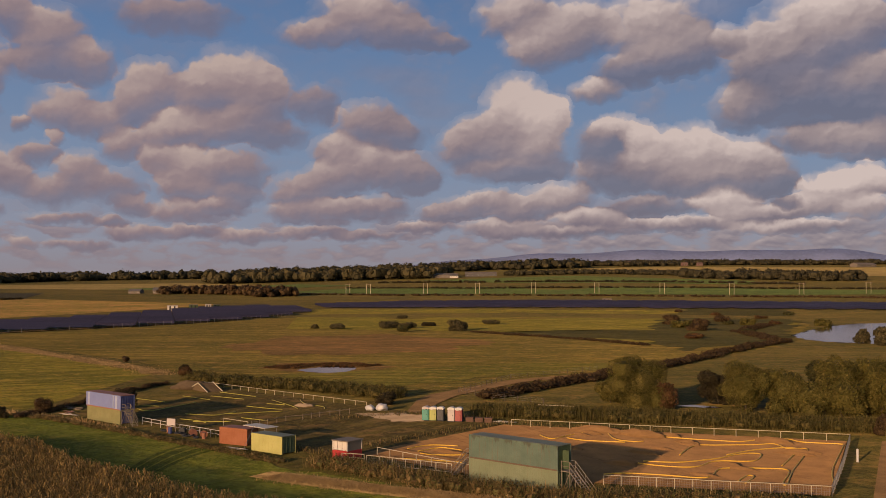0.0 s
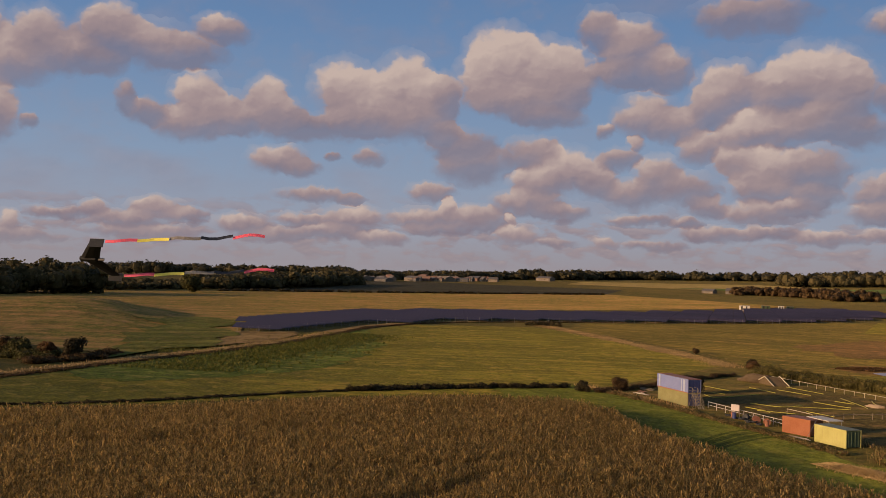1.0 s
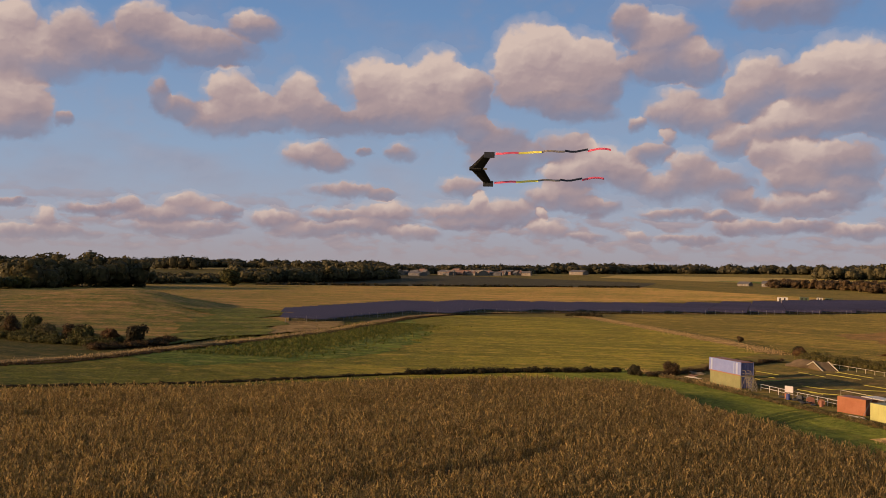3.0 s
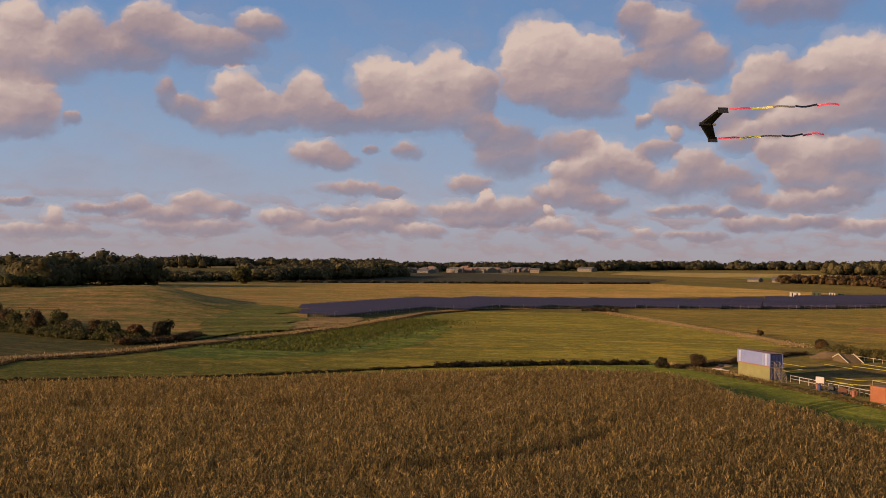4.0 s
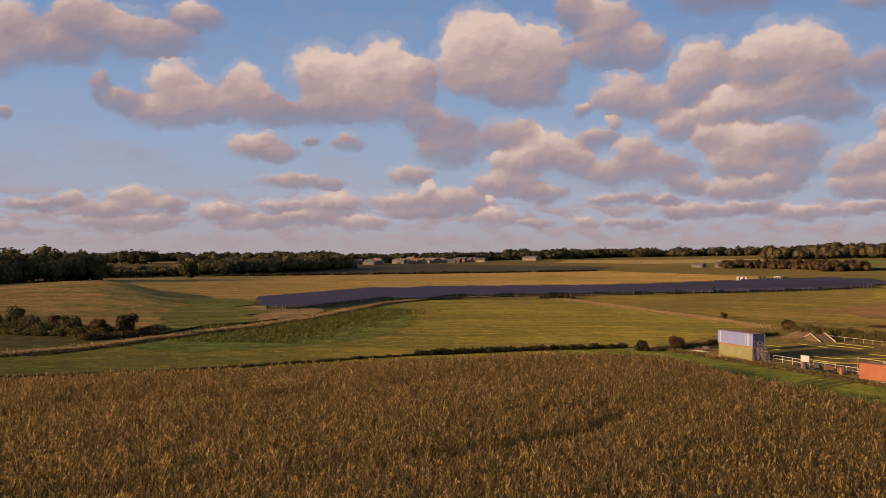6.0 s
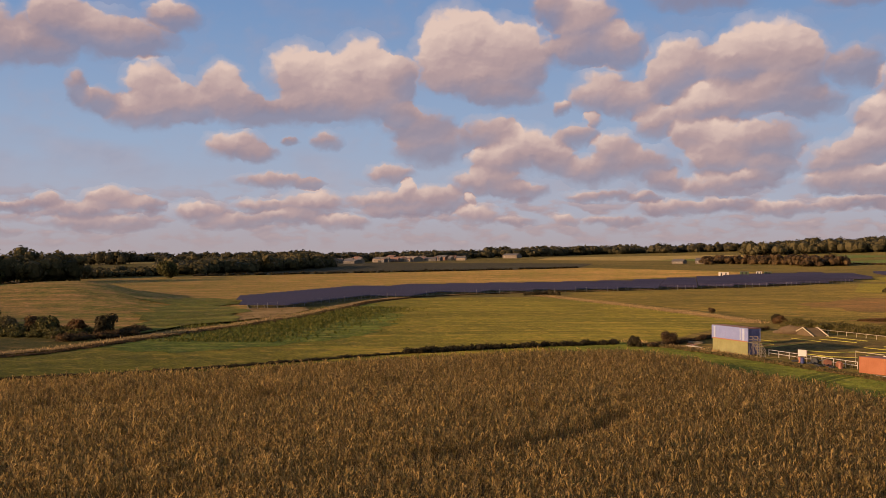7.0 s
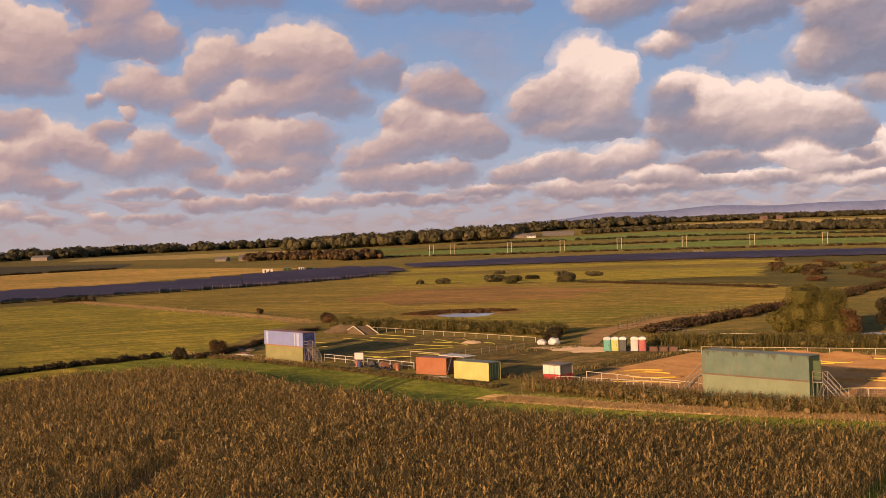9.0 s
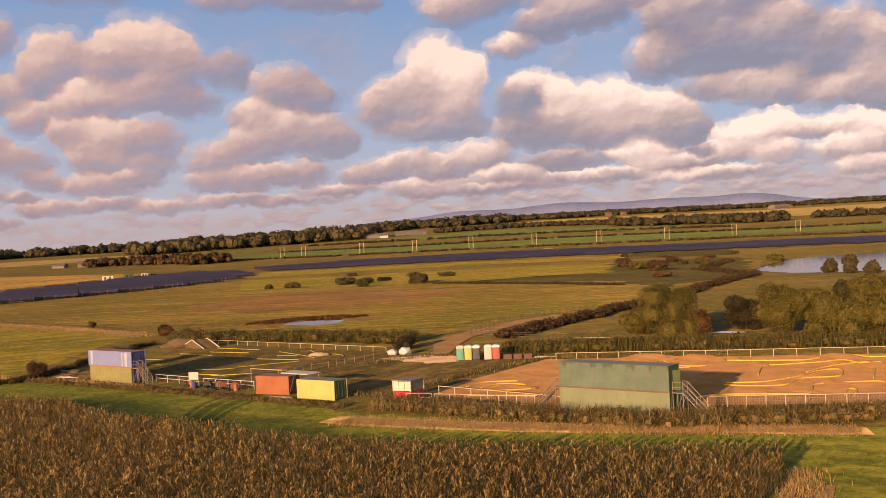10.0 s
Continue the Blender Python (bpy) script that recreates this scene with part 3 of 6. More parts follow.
def sky_backdrop():
    bm = bmesh.new()
    layer = bm.loops.layers.uv.new("UVMap")
    az, el = [84 + i for i in range(133)], [-1.5 + 1.5 * j for j in range(16)]
    grid = [[bm.verts.new((SITE[0] + 4700 * math.cos(radians(a)) * math.cos(radians(e)), SITE[1] + 4700 * math.sin(radians(a)) * math.cos(radians(e)), 18 + 4700 * math.sin(radians(e)))) for e in el] for a in az]
    for i in range(len(az) - 1):
        for j in range(len(el) - 1):
            f = bm.faces.new((grid[i + 1][j], grid[i][j], grid[i][j + 1], grid[i + 1][j + 1]))
            f.smooth = True
            f.material_index = sum(az[i] >= q for q in SECTORS[1:])
            for loop, (a, e) in zip(f.loops, ((az[i + 1], el[j]), (az[i], el[j]), (az[i], el[j + 1]), (az[i + 1], el[j + 1]))):
                loop[layer].uv = (a, e)
    me = bpy.data.meshes.new("sky")
    bm.to_mesh(me)
    for low, high in zip(SECTORS, SECTORS[1:]):
        me.materials.append(sky_material(low, high))
    return tagged(new("backdrop", me), "evening sky with mauve and cream cumulus clouds", "sky", kind="structure")


sky_backdrop()


# ---- building helpers ----
def knoll(x, y):
    """A low rounded rise in the stubble whose far side falls into a damp hollow."""
    side = 24 if y > -114 else 62
    return 7.5 * math.exp(-((x + 350) / 75) ** 2 - ((y + 114) / side) ** 2)


def terrain(x, y):
    """The land is flat round the site and rises slowly far off to the north and north-west."""
    dx, dy = x - SITE[0], y - SITE[1]
    d, az = math.hypot(dx, dy), math.degrees(math.atan2(dy, dx)) % 360
    k = 0.031 * min(max((190 - az) / 81, 0), 1.15) if az < 300 else 0.0
    k *= 1 + 0.40 * math.exp(-((az - 127) / 12) ** 2)
    if az < 60:
        k *= az / 60
    s = min(max(d - 600, 0), 2700.0)
    return k * s * s / (s + 250) + knoll(x, y)


def link(name, bm, material, parent=None, label="", smooth=False):
    me = bpy.data.meshes.new(name)
    if smooth:
        for f in bm.faces:
            f.smooth = True
    bm.to_mesh(me)
    bm.free()
    for m in material if isinstance(material, (list, tuple)) else [material]:
        me.materials.append(m)
    ob = new(name, me)
    if parent:
        ob.parent = parent
    if label:
        ob["label"] = label
    return ob


def part(name, bm, material, parent, label="", smooth=False):
    return link(name, bm, material, parent, label, smooth)


def thing(name, m, label, category, group="", kind=""):
    ob = new(name)
    ob.matrix_world = m
    return tagged(ob, label, category, group, kind)


def add_box(bm, x0, x1, y0, y1, z0, z1, bevel=0.0):
    m = Matrix.LocRotScale(((x0 + x1) / 2, (y0 + y1) / 2, (z0 + z1) / 2), None, (x1 - x0, y1 - y0, z1 - z0))
    made = bmesh.ops.create_cube(bm, size=1.0, matrix=m)["verts"]
    if bevel:
        edges = list({e for v in made for e in v.link_edges})
        bmesh.ops.bevel(bm, geom=edges, offset=bevel, segments=1, affect='EDGES')
    return bm


def box(x0, x1, y0, y1, z0, z1, bevel=0.0):
    return add_box(bmesh.new(), x0, x1, y0, y1, z0, z1, bevel)


def add_tube(bm, points, r, sides=6, taper=1.0):
    """A tube through the points."""
    rings = []
    pts = [Vector(p) for p in points]
    for i, p in enumerate(pts):
        d = (pts[min(i + 1, len(pts) - 1)] - pts[max(i - 1, 0)]).normalized()
        a = d.cross(Vector((0, 0, 1)) if abs(d.z) < 0.9 else Vector((1, 0, 0))).normalized()
        b = d.cross(a)
        q = r * (1 + (taper - 1) * i / max(len(pts) - 1, 1))
        rings.append([bm.verts.new(p + q * (a * math.cos(k * math.tau / sides) + b * math.sin(k * math.tau / sides))) for k in range(sides)])
    for s, t in zip(rings, rings[1:]):
        for k in range(sides):
            bm.faces.new((s[k], s[(k + 1) % sides], t[(k + 1) % sides], t[k]))
    bm.faces.new(rings[0][::-1])
    bm.faces.new(rings[-1])
    return bm


def tube(points, r, sides=6, taper=1.0):
    return add_tube(bmesh.new(), points, r, sides, taper)


def from_arrays(name, verts, faces, material, parent=None, smooth=False, slots=None):
    """A mesh out of numpy arrays; faces all with the same number of corners."""
    me = bpy.data.meshes.new(name)
    n, c = faces.shape
    me.vertices.add(len(verts))
    me.vertices.foreach_set("co", np.ascontiguousarray(verts, dtype=np.float32).ravel())
    me.loops.add(n * c)
    me.loops.foreach_set("vertex_index", faces.astype(np.int32).ravel())
    me.polygons.add(n)
    me.polygons.foreach_set("loop_start", np.arange(0, n * c, c, dtype=np.int32))
    for m in material if isinstance(material, (list, tuple)) else [material]:
        me.materials.append(m)
    if slots is not None:
        me.polygons.foreach_set("material_index", slots.astype(np.int32))
    me.update(calc_edges=True)
    me.validate()
    ob = new(name, me)
    if parent:
        ob.parent = parent
    return ob


RNG = np.random.default_rng(7)


def leaf_arrays(centres, size, outward=None, loose=0.75):
    """A bent quad for every centre, facing roughly outward where that is given."""
    n = len(centres)
    d = RNG.normal(size=(n, 3)) * loose
    if outward is not None:
        d += outward
    d /= np.linalg.norm(d, axis=1)[:, None]
    a = np.cross(d, RNG.normal(size=(n, 3)))
    a /= np.linalg.norm(a, axis=1)[:, None]
    b = np.cross(d, a)
    s = (size * RNG.uniform(0.6, 1.35, n))[:, None]
    v = np.stack([centres - a * s * 0.8, centres - b * s * 0.62 + d * s * 0.2, centres + a * s * 0.8, centres + b * s * 0.62 + d * s * 0.2], 1)
    return v.reshape(-1, 3), np.arange(4 * n).reshape(-1, 4)


def crown_points(blobs, n, rough=1.0):
    """Places for leaves in the outer part of several overlapping lumps, and the way outward at each."""
    blobs = np.array(blobs, float)
    w = blobs[:, 3] * (blobs[:, 3] + blobs[:, 4])
    pick = RNG.choice(len(blobs), n, p=w / w.sum())
    d = RNG.normal(size=(n, 3))
    d /= np.linalg.norm(d, axis=1)[:, None]
    r = RNG.uniform(1 - 0.16 * rough, 1.0, n) * (1 + rough * 0.10 * np.sin(5 * d[:, 0] + pick) + rough * 0.08 * np.sin(7 * d[:, 1] + 2 * pick))
    rad = np.stack([blobs[pick, 3], blobs[pick, 3], blobs[pick, 4]], 1)
    return blobs[pick, :3] + d * r[:, None] * rad, d


def core_arrays(blobs, share=0.86, rough=0.10):
    """A lumpy closed body inside every crown lump, so that no sky shows through the middle."""
    g = np.linspace(-1, 1, 3)
    p, f = [], []
    for axis in range(3):
        for s in (-1, 1):
            b = len(p)
            for i in g:
                for j in g:
                    q = [0, 0, 0]
                    q[axis], q[(axis + 1) % 3], q[(axis + 2) % 3] = s, i * s, j
                    p.append(q)
            f += [(b + 3 * i + j, b + 3 * (i + 1) + j, b + 3 * (i + 1) + j + 1, b + 3 * i + j + 1) for i in range(2) for j in range(2)]
    p = np.array(p, float)
    p /= np.linalg.norm(p, axis=1)[:, None]
    f = np.array(f)
    blobs = np.array(blobs, float)
    n = len(blobs)
    k = share * (1 + rough * np.sin(4 * p[None, :, 0] + np.arange(n)[:, None] * 1.3) * np.cos(5 * p[None, :, 1] + 3 * p[None, :, 2] + np.arange(n)[:, None]))
    rad = np.stack([blobs[:, 3], blobs[:, 3], blobs[:, 4]], 1)
    v = blobs[:, None, :3] + p[None] * k[:, :, None] * rad[:, None, :]
    return v.reshape(-1, 3), (f[None] + (len(p) * np.arange(n))[:, None, None]).reshape(-1, 4)


def tree_blobs(h, w, rng, low=0.25, lumps=9):
    """Lumps of a crown of height h and width w, standing at the origin."""
    if low < 0.05:
        out = [(0, 0, h * 0.46, w * 0.36, h * 0.44)]
    else:
        out = [(0, 0, h * (0.55 + low * 0.3), w * 0.36, h * (0.40 - low * 0.2))]
    for i in range(lumps):
        a, q = rng.uniform(0, math.tau), rng.uniform(0.15, 0.36) * w
        z = h * rng.uniform(low + 0.12, 0.80)
        r = w * rng.uniform(0.13, 0.24)
        out.append((q * math.cos(a), q * math.sin(a), z, r, min(r * 0.9, h - z)))
    return out


def add_trunk(h, w, r, rng):
    bm = tube([(0, 0, -0.2), (0.05 * w, 0.02 * w, h * 0.3), (0.02 * w, 0.04 * w, h * 0.75)], r, 7, 0.25)
    for i in range(5):
        a, z = rng.uniform(0, math.tau), h * rng.uniform(0.2, 0.45)
        c, s = math.cos(a), math.sin(a)
        add_tube(bm, [(0.02 * w, 0.02 * w, z), (0.15 * w * c, 0.15 * w * s, z + h * 0.14), (0.3 * w * c, 0.3 * w * s, z + h * 0.33)], r * 0.4, 5, 0.25)
    return bm


def tree(name, x, y, h, w, foliage, leaves, size, label, category="tree", seed=1, low=0.2, group="", lumps=9):
    rng = random.Random(seed)
    ob = thing(name, pose(x, y, terrain(x, y), rz=rng.uniform(0, 360)), label, category, group)
    part("trunk", add_trunk(h, w, max(0.05, h * 0.022), rng), BARK, ob)
    blobs = tree_blobs(h, w, rng, low, lumps)
    spots, way = crown_points(blobs, leaves)
    v, f = leaf_arrays(spots, size, way)
    cv, cf = core_arrays(blobs, 0.72, 0.2)
    v, f = np.concatenate([v, cv]), np.concatenate([f, cf + len(v)])
    v[:, 2] = np.maximum(v[:, 2], 0.02)
    from_arrays("crown", v, f, foliage, ob)
    return ob


def along(points, step):
    """Even places along a line of plan points, with the direction across it."""
    out = []
    for (x0, y0), (x1, y1) in zip(points, points[1:]):
        d = math.hypot(x1 - x0, y1 - y0)
        for i in range(max(1, round(d / step))):
            s = i / max(1, round(d / step))
            out.append((x0 + (x1 - x0) * s, y0 + (y1 - y0) * s, -(y1 - y0) / d, (x1 - x0) / d))
    return out


def hedge(name, points, width, height, foliage, step, per, size, label, category="hedge", rough=0.35, kind="stuff", cover=0.75):
    """A hedge or thicket: many leaf clumps along a line, with an uneven top."""
    lumps = []
    for x, y, ax, ay in along(points, step):
        for k in range(max(1, round(width / step * 0.8))):
            q, g = RNG.uniform(-0.5, 0.5) * width, 1 + RNG.uniform(-rough, rough)
            hh = height * g * (1 - 0.5 * abs(q) / max(width, 0.1))
            px, py = x + ax * q + RNG.uniform(-0.4, 0.4) * step, y + ay * q + RNG.uniform(-0.4, 0.4) * step
            lumps.append((px, py, terrain(px, py) + hh * 0.5, step * RNG.uniform(0.8, 1.25), hh * 0.52))
    lumps = np.array(lumps)
    area = float((7.0 * lumps[:, 3] * (lumps[:, 3] + lumps[:, 4]) / 2).sum())
    spots, way = crown_points(lumps, int(min(30000, 0.8 * cover * area / (0.8 * size * size))), 1.6)
    v, f = leaf_arrays(spots, size, way, 0.8)
    cv, cf = core_arrays(lumps, 0.60, 0.25)
    v, f = np.concatenate([v, cv]), np.concatenate([f, cf + len(v)])
    return tagged(from_arrays(name, v, f, foliage), label, category, kind=kind)


def blades(name, places, height, width, foliage, label, category, lean=0.25, kind="stuff"):
    """Upright blades or stems: three faces each, bent at half height."""
    n = len(places)
    p = np.asarray(places, float)
    a = RNG.uniform(0, math.tau, n)
    side = np.stack([np.cos(a), np.sin(a), np.zeros(n)], 1)
    h = height * RNG.uniform(0.5, 1.25, n)
    bend = np.stack([RNG.normal(0, lean, n), RNG.normal(0, lean, n), np.ones(n)], 1) * h[:, None]
    w = (width * RNG.uniform(0.6, 1.3, n))[:, None]
    mid = p + bend * np.array([0.35, 0.35, 0.55])
    tip = p + bend
    v = np.stack([p - side * w * 0.6, p + side * w * 0.6, mid + side * w, mid - side * w, tip + side * w * 0.35, tip - side * w * 0.35], 1).reshape(-1, 3)
    i = 6 * np.arange(n)[:, None]
    f = np.concatenate([i + np.array([0, 1, 2, 3]), i + np.array([3, 2, 4, 5])])
    return tagged(from_arrays(name, v, f, foliage), label, category, kind=kind)


def strip_places(points, width, density, z=0.0):
    """Random places in a band along a line."""
    out = []
    for (x0, y0), (x1, y1) in zip(points, points[1:]):
        d = math.hypot(x1 - x0, y1 - y0)
        n = int(d * width * density)
        s, q = RNG.uniform(0, 1, n), RNG.normal(0, 0.3, n) * width
        out.append(np.stack([x0 + (x1 - x0) * s - (y1 - y0) / d * q, y0 + (y1 - y0) * s + (x1 - x0) / d * q, np.full(n, z)], 1))
    return np.concatenate(out)


def inside(poly, x, y):
    """Which of the points lie in the plan polygon."""
    hit = np.zeros(len(x), bool)
    for (x0, y0), (x1, y1) in zip(poly, poly[1:] + poly[:1]):
        with np.errstate(divide='ignore', invalid='ignore'):
            hit ^= ((y0 > y) != (y1 > y)) & (x < (x1 - x0) * (y - y0) / (y1 - y0) + x0)
    return hit


PLOTS = []


def patch(name, poly, lift, material, label, category="field", cells=1, ragged=0.0):
    """A sheet of land draped over the ground; ragged edges wander to both sides."""
    if ragged:
        rng, out = random.Random(len(poly)), []
        for (x0, y0), (x1, y1) in zip(poly, poly[1:] + poly[:1]):
            n = max(1, int(math.hypot(x1 - x0, y1 - y0) / (ragged * 1.5)))
            out += [(x0 + (x1 - x0) * i / n + rng.uniform(-ragged, ragged), y0 + (y1 - y0) * i / n + rng.uniform(-ragged, ragged)) for i in range(n)]
        poly = out
    PLOTS.append((poly, material))
    bm = bmesh.new()
    bm.faces.new([bm.verts.new((x, y, 0)) for x, y in poly])
    if cells > 1:
        xs, ys = [q[0] for q in poly], [q[1] for q in poly]
        for axis, lo, hi in ((0, min(xs), max(xs)), (1, min(ys), max(ys))):
            for i in range(1, cells):
                co, no = [0, 0, 0], [0, 0, 0]
                co[axis], no[axis] = lo + (hi - lo) * i / cells, 1
                bmesh.ops.bisect_plane(bm, geom=bm.verts[:] + bm.edges[:] + bm.faces[:], plane_co=co, plane_no=no)
    bmesh.ops.triangulate(bm, faces=bm.faces[:])
    bm.normal_update()
    for f in bm.faces:
        if f.normal.z < 0:
            f.normal_flip()
    for v in bm.verts:
        v.co.z = terrain(v.co.x, v.co.y) + lift
    return tagged(link(name, bm, material, smooth=True), label, category, kind="structure")


def ribbon(name, points, half, lift, material, label, category="bank"):
    """A narrow strip of land along a line, of uneven width."""
    a, b = [], []
    for i, (x, y, ax, ay) in enumerate(along(points, 6.0)):
        w = half * (1 + 0.16 * math.sin(i * 1.7) + 0.3 * math.sin(i * 0.61))
        a.append((x + ax * w, y + ay * w))
        b.append((x - ax * w, y - ay * w))
    return patch(name, a + b[::-1], lift, material, label, category)


# ---- the land ----
def ground():
    bm = bmesh.new()
    radii = [0, 40, 90, 140, 160, 180, 200, 220, 240, 255, 270, 285, 300, 315, 330, 345, 360, 375, 390, 405, 420, 435, 450, 465, 480, 500, 520, 545, 575, 600, 700, 820, 960, 1120, 1320, 1560, 1850, 2200, 2600, 3050, 3500, 4000, 4690]
    steps, rings = 240, []
    middle = bm.verts.new((SITE[0], SITE[1], 0))
    for r in radii[1:]:
        ring = []
        for i in range(steps):
            a = i * math.tau / steps
            x, y = SITE[0] + r * math.cos(a), SITE[1] + r * math.sin(a)
            ring.append(bm.verts.new((x, y, terrain(x, y) - 0.12 * knoll(x, y))))
        rings.append(ring)
    for i in range(steps):
        bm.faces.new((middle, rings[0][i], rings[0][(i + 1) % steps]))
        for s, t in zip(rings, rings[1:]):
            bm.faces.new((s[i], t[i], t[(i + 1) % steps], s[(i + 1) % steps]))
    return tagged(link("ground", bm, GRASS, smooth=True), "olive rough pasture reaching to the horizon", "ground", kind="structure")


ground()
patch("field", [(-182, -80), (-168, -100), (-200, -125), (-350, -230), (-700, -260), (-800, -40), (-930, 380), (-640, 420), (-460, 40), (-300, -55), (-236, -62)], 0.15, SLOPE, "brown and olive stubble on a gentle slope", cells=56)
patch("field", [(-86, -28), (-84, -62), (-76, -90), (-72, -132), (-112, -134), (-127, -106), (-182, -76), (-234, -40), (-322, 14), (-308, 66), (-228, 60), (-142, 48), (-104, 4), (-90, -14)], 0.03, MEADOW, "mown olive-green meadow with faint stripes", "meadow")
patch("field", [(-116, -104), (-137, -97), (-178, -71), (-214, -47), (-250, -29), (-285, -12), (-240, -18), (-205, -24), (-170, -36), (-142, -48), (-122, -62), (-112, -80), (-108, -92)], 0.07, LUSH, "lush dark green field with weedy tufts", cells=2, ragged=2.0)
patch("field", [(-147, -101), (-160, -89), (-184, -76), (-205, -71), (-238, -66), (-262, -66), (-300, -58), (-345, -60), (-325, -78), (-292, -88), (-240, -92), (-190, -97)], 0.42, HOLLOW, "lush green hollow with curving rows", cells=14, ragged=7.0)
patch("field", [(-142, 54), (-180, 66), (-232, 70), (-318, 78), (-352, 104), (-366, 165), (-392, 248), (-440, 336), (-512, 412), (-368, 530), (-262, 590), (-140, 430), (-76, 250), (-60, 126), (-68, 95), (-66, 58)], 0.05, HAYFIELD, "striped hayfield in olive and brown", cells=10)
patch("field", [(-300, 215), (-215, 262), (-100, 226), (-80, 260), (-120, 350), (-150, 440), (-262, 585), (-368, 525), (-500, 405), (-430, 330)], 0.09, MEADOW, "green grazing meadow before the solar farm", "meadow", cells=10)
patch("field", [(-815, -36), (-905, 372), (-1100, 490), (-1500, 330), (-1460, 205), (-1216, 150), (-1000, 40)], 0.25, DARK_CROP, "dark green leafy crop", cells=4)
patch("field", [(-880, 640), (-560, 720), (-440, 800), (-270, 915), (-140, 930), (-200, 1060), (-390, 1000), (-560, 960), (-900, 800)], 0.3, FAR_GREEN, "bright green pasture along the pole line", cells=4)
patch("field", [(-1200, 1630), (-1180, 1900), (-1000, 2180), (-900, 2050), (-1000, 1700)], 0.4, FAR_STRAW, "pale stubble field on the far rise", cells=4)
patch("field", [(-900, 1600), (-1000, 2150), (-620, 2300), (-300, 2100), (-350, 1650), (-600, 1500)], 0.35, FAR_STRAW, "tan stubble field below the barns", cells=4)
patch("field", [(-1050, 1080), (-900, 1300), (-560, 1250), (-500, 1120), (-800, 1000)], 0.3, FAR_GREEN, "light green far field", cells=4)
patch("field", [(-1450, 560), (-1700, 700), (-1500, 950), (-1200, 900), (-1150, 640)], 0.3, FAR_STRAW, "far tan stubble field", cells=4)
patch("field", [(-1250, 640), (-1160, 930), (-1000, 900), (-1020, 660)], 0.45, FAR_GREEN, "far green field", cells=3)
patch("field", [(-2200, -200), (-2350, 150), (-2000, 160), (-1950, -150)], 0.4, FAR_STRAW, "far pale stubble field on the hill", cells=3)
patch("field", [(-100, -26), (-100, -8), (-62, -7), (-45, -6), (-20, -9), (4, -6), (30, 4), (52, 8), (52, -30), (32, -40), (20, -30), (-70, -34)], 0.06, GRASS_STRIP, "damp green grass strip with tyre marks", "grass", ragged=0.7)
ribbon("bank", [(-326, 73), (-284, 70), (-230, 62.5), (-181, 56.5), (-152, 52), (-136, 47)], 3.4, 0.16, STRAW, "straw-coloured grass bank between fields")
ribbon("bank", [(-92, -134), (-108, -129), (-120, -113), (-139, -100), (-176, -73.5), (-212, -51.5), (-252, -32), (-294, -12), (-330, 17), (-350, 60), (-368, 160)], 2.2, 0.36, STRAW, "dry tan verge beside a field ditch")
patch("field", [(-136, 76), (-142, 88), (-132, 104), (-112, 100), (-108, 88), (-116, 76), (-126, 72)], 0.10, BROWNGRASS, "brown trodden grass round the field pond", "grass", ragged=2.5)
patch("field", [(-205, 110), (-250, 175), (-225, 215), (-165, 200), (-140, 150), (-160, 112)], 0.10, BROWNGRASS, "brown patch in the hayfield", "grass", cells=3, ragged=6.0)
patch("field", [(-108, 58), (-118, 74), (-106, 92), (-96, 130), (-80, 150), (-68, 128), (-76, 96), (-74, 60)], 0.11, GREENHAY, "greener aftermath in the hayfield", "grass", cells=3, ragged=3.5)
patch("field", [(-207, 249), (-161, 244), (-115, 250), (-78, 256), (-98, 300), (-123, 361), (-150, 352), (-172, 318), (-196, 288)], 0.13, DARK_PASTURE, "darker pasture beyond a field drain", "pasture", ragged=4.0)
patch("field", [(-135, 256), (-258, 489), (-315, 648), (-312, 721), (-219, 587), (-130, 392), (-95, 293), (-89, 243), (-88, 205)], 0.15, DARK_PASTURE, "rough brown ground beside the pond", "pasture", ragged=5.0)
patch("verge", [(-188, -74), (-215, -68), (-252, -63), (-252, -54), (-256, -41), (-226, -48), (-202, -60)], 0.34, STRAW, "bare tan corner beside the panels", "verge", ragged=1.5)
# the car track is worn turf, not tarmac
patch("grass_track", [(-104, 40), (-56, 38), (-50, 26), (-38, 4), (-46, 1), (-70, 0), (-80, 6)], 0.08, TRACKTURF, "worn olive grass track with muddy lanes", "track")
patch("yard", [(-56, 38), (-26, 40), (-22, 8), (-24, 0), (-46, 0)], 0.05, TRACKTURF, "trodden grass yard", "yard")
patch("gravel_patch", [(-52, 30), (-47, 36), (-40, 37), (-36, 31), (-40, 28)], 0.10, GRAVEL, "pale gravel patch", "gravel", ragged=0.6)
patch("dirt_track", [(-22, 4), (-25, 37), (20.5, 56.5), (33, 19), (12, 8.5), (-2, 2.5)], 0.10, DIRT, "orange clay racing surface with wheel marks", "track")
patch("lane", [(24, 60), (30, 61), (44, 24), (60, -10), (55, -12), (37, 20)], 0.09, LANE, "brown earth lane with grass verges", "lane")
patch("lane", [(-58, 52), (-62, 60), (-69, 92), (-64, 130), (-60, 130), (-64, 92), (-57, 62), (-52, 52), (-44, 38), (-47, 38)], 0.10, LANE, "trodden earth lane through a field gate", "lane")
ribbon("verge", [(-20, -13.5), (-4, -10.5), (12, -5.5), (30, 1.5), (37, 5)], 1.9, 0.13, PALESTRAW, "pale dry grass strip before the weeds", "verge")
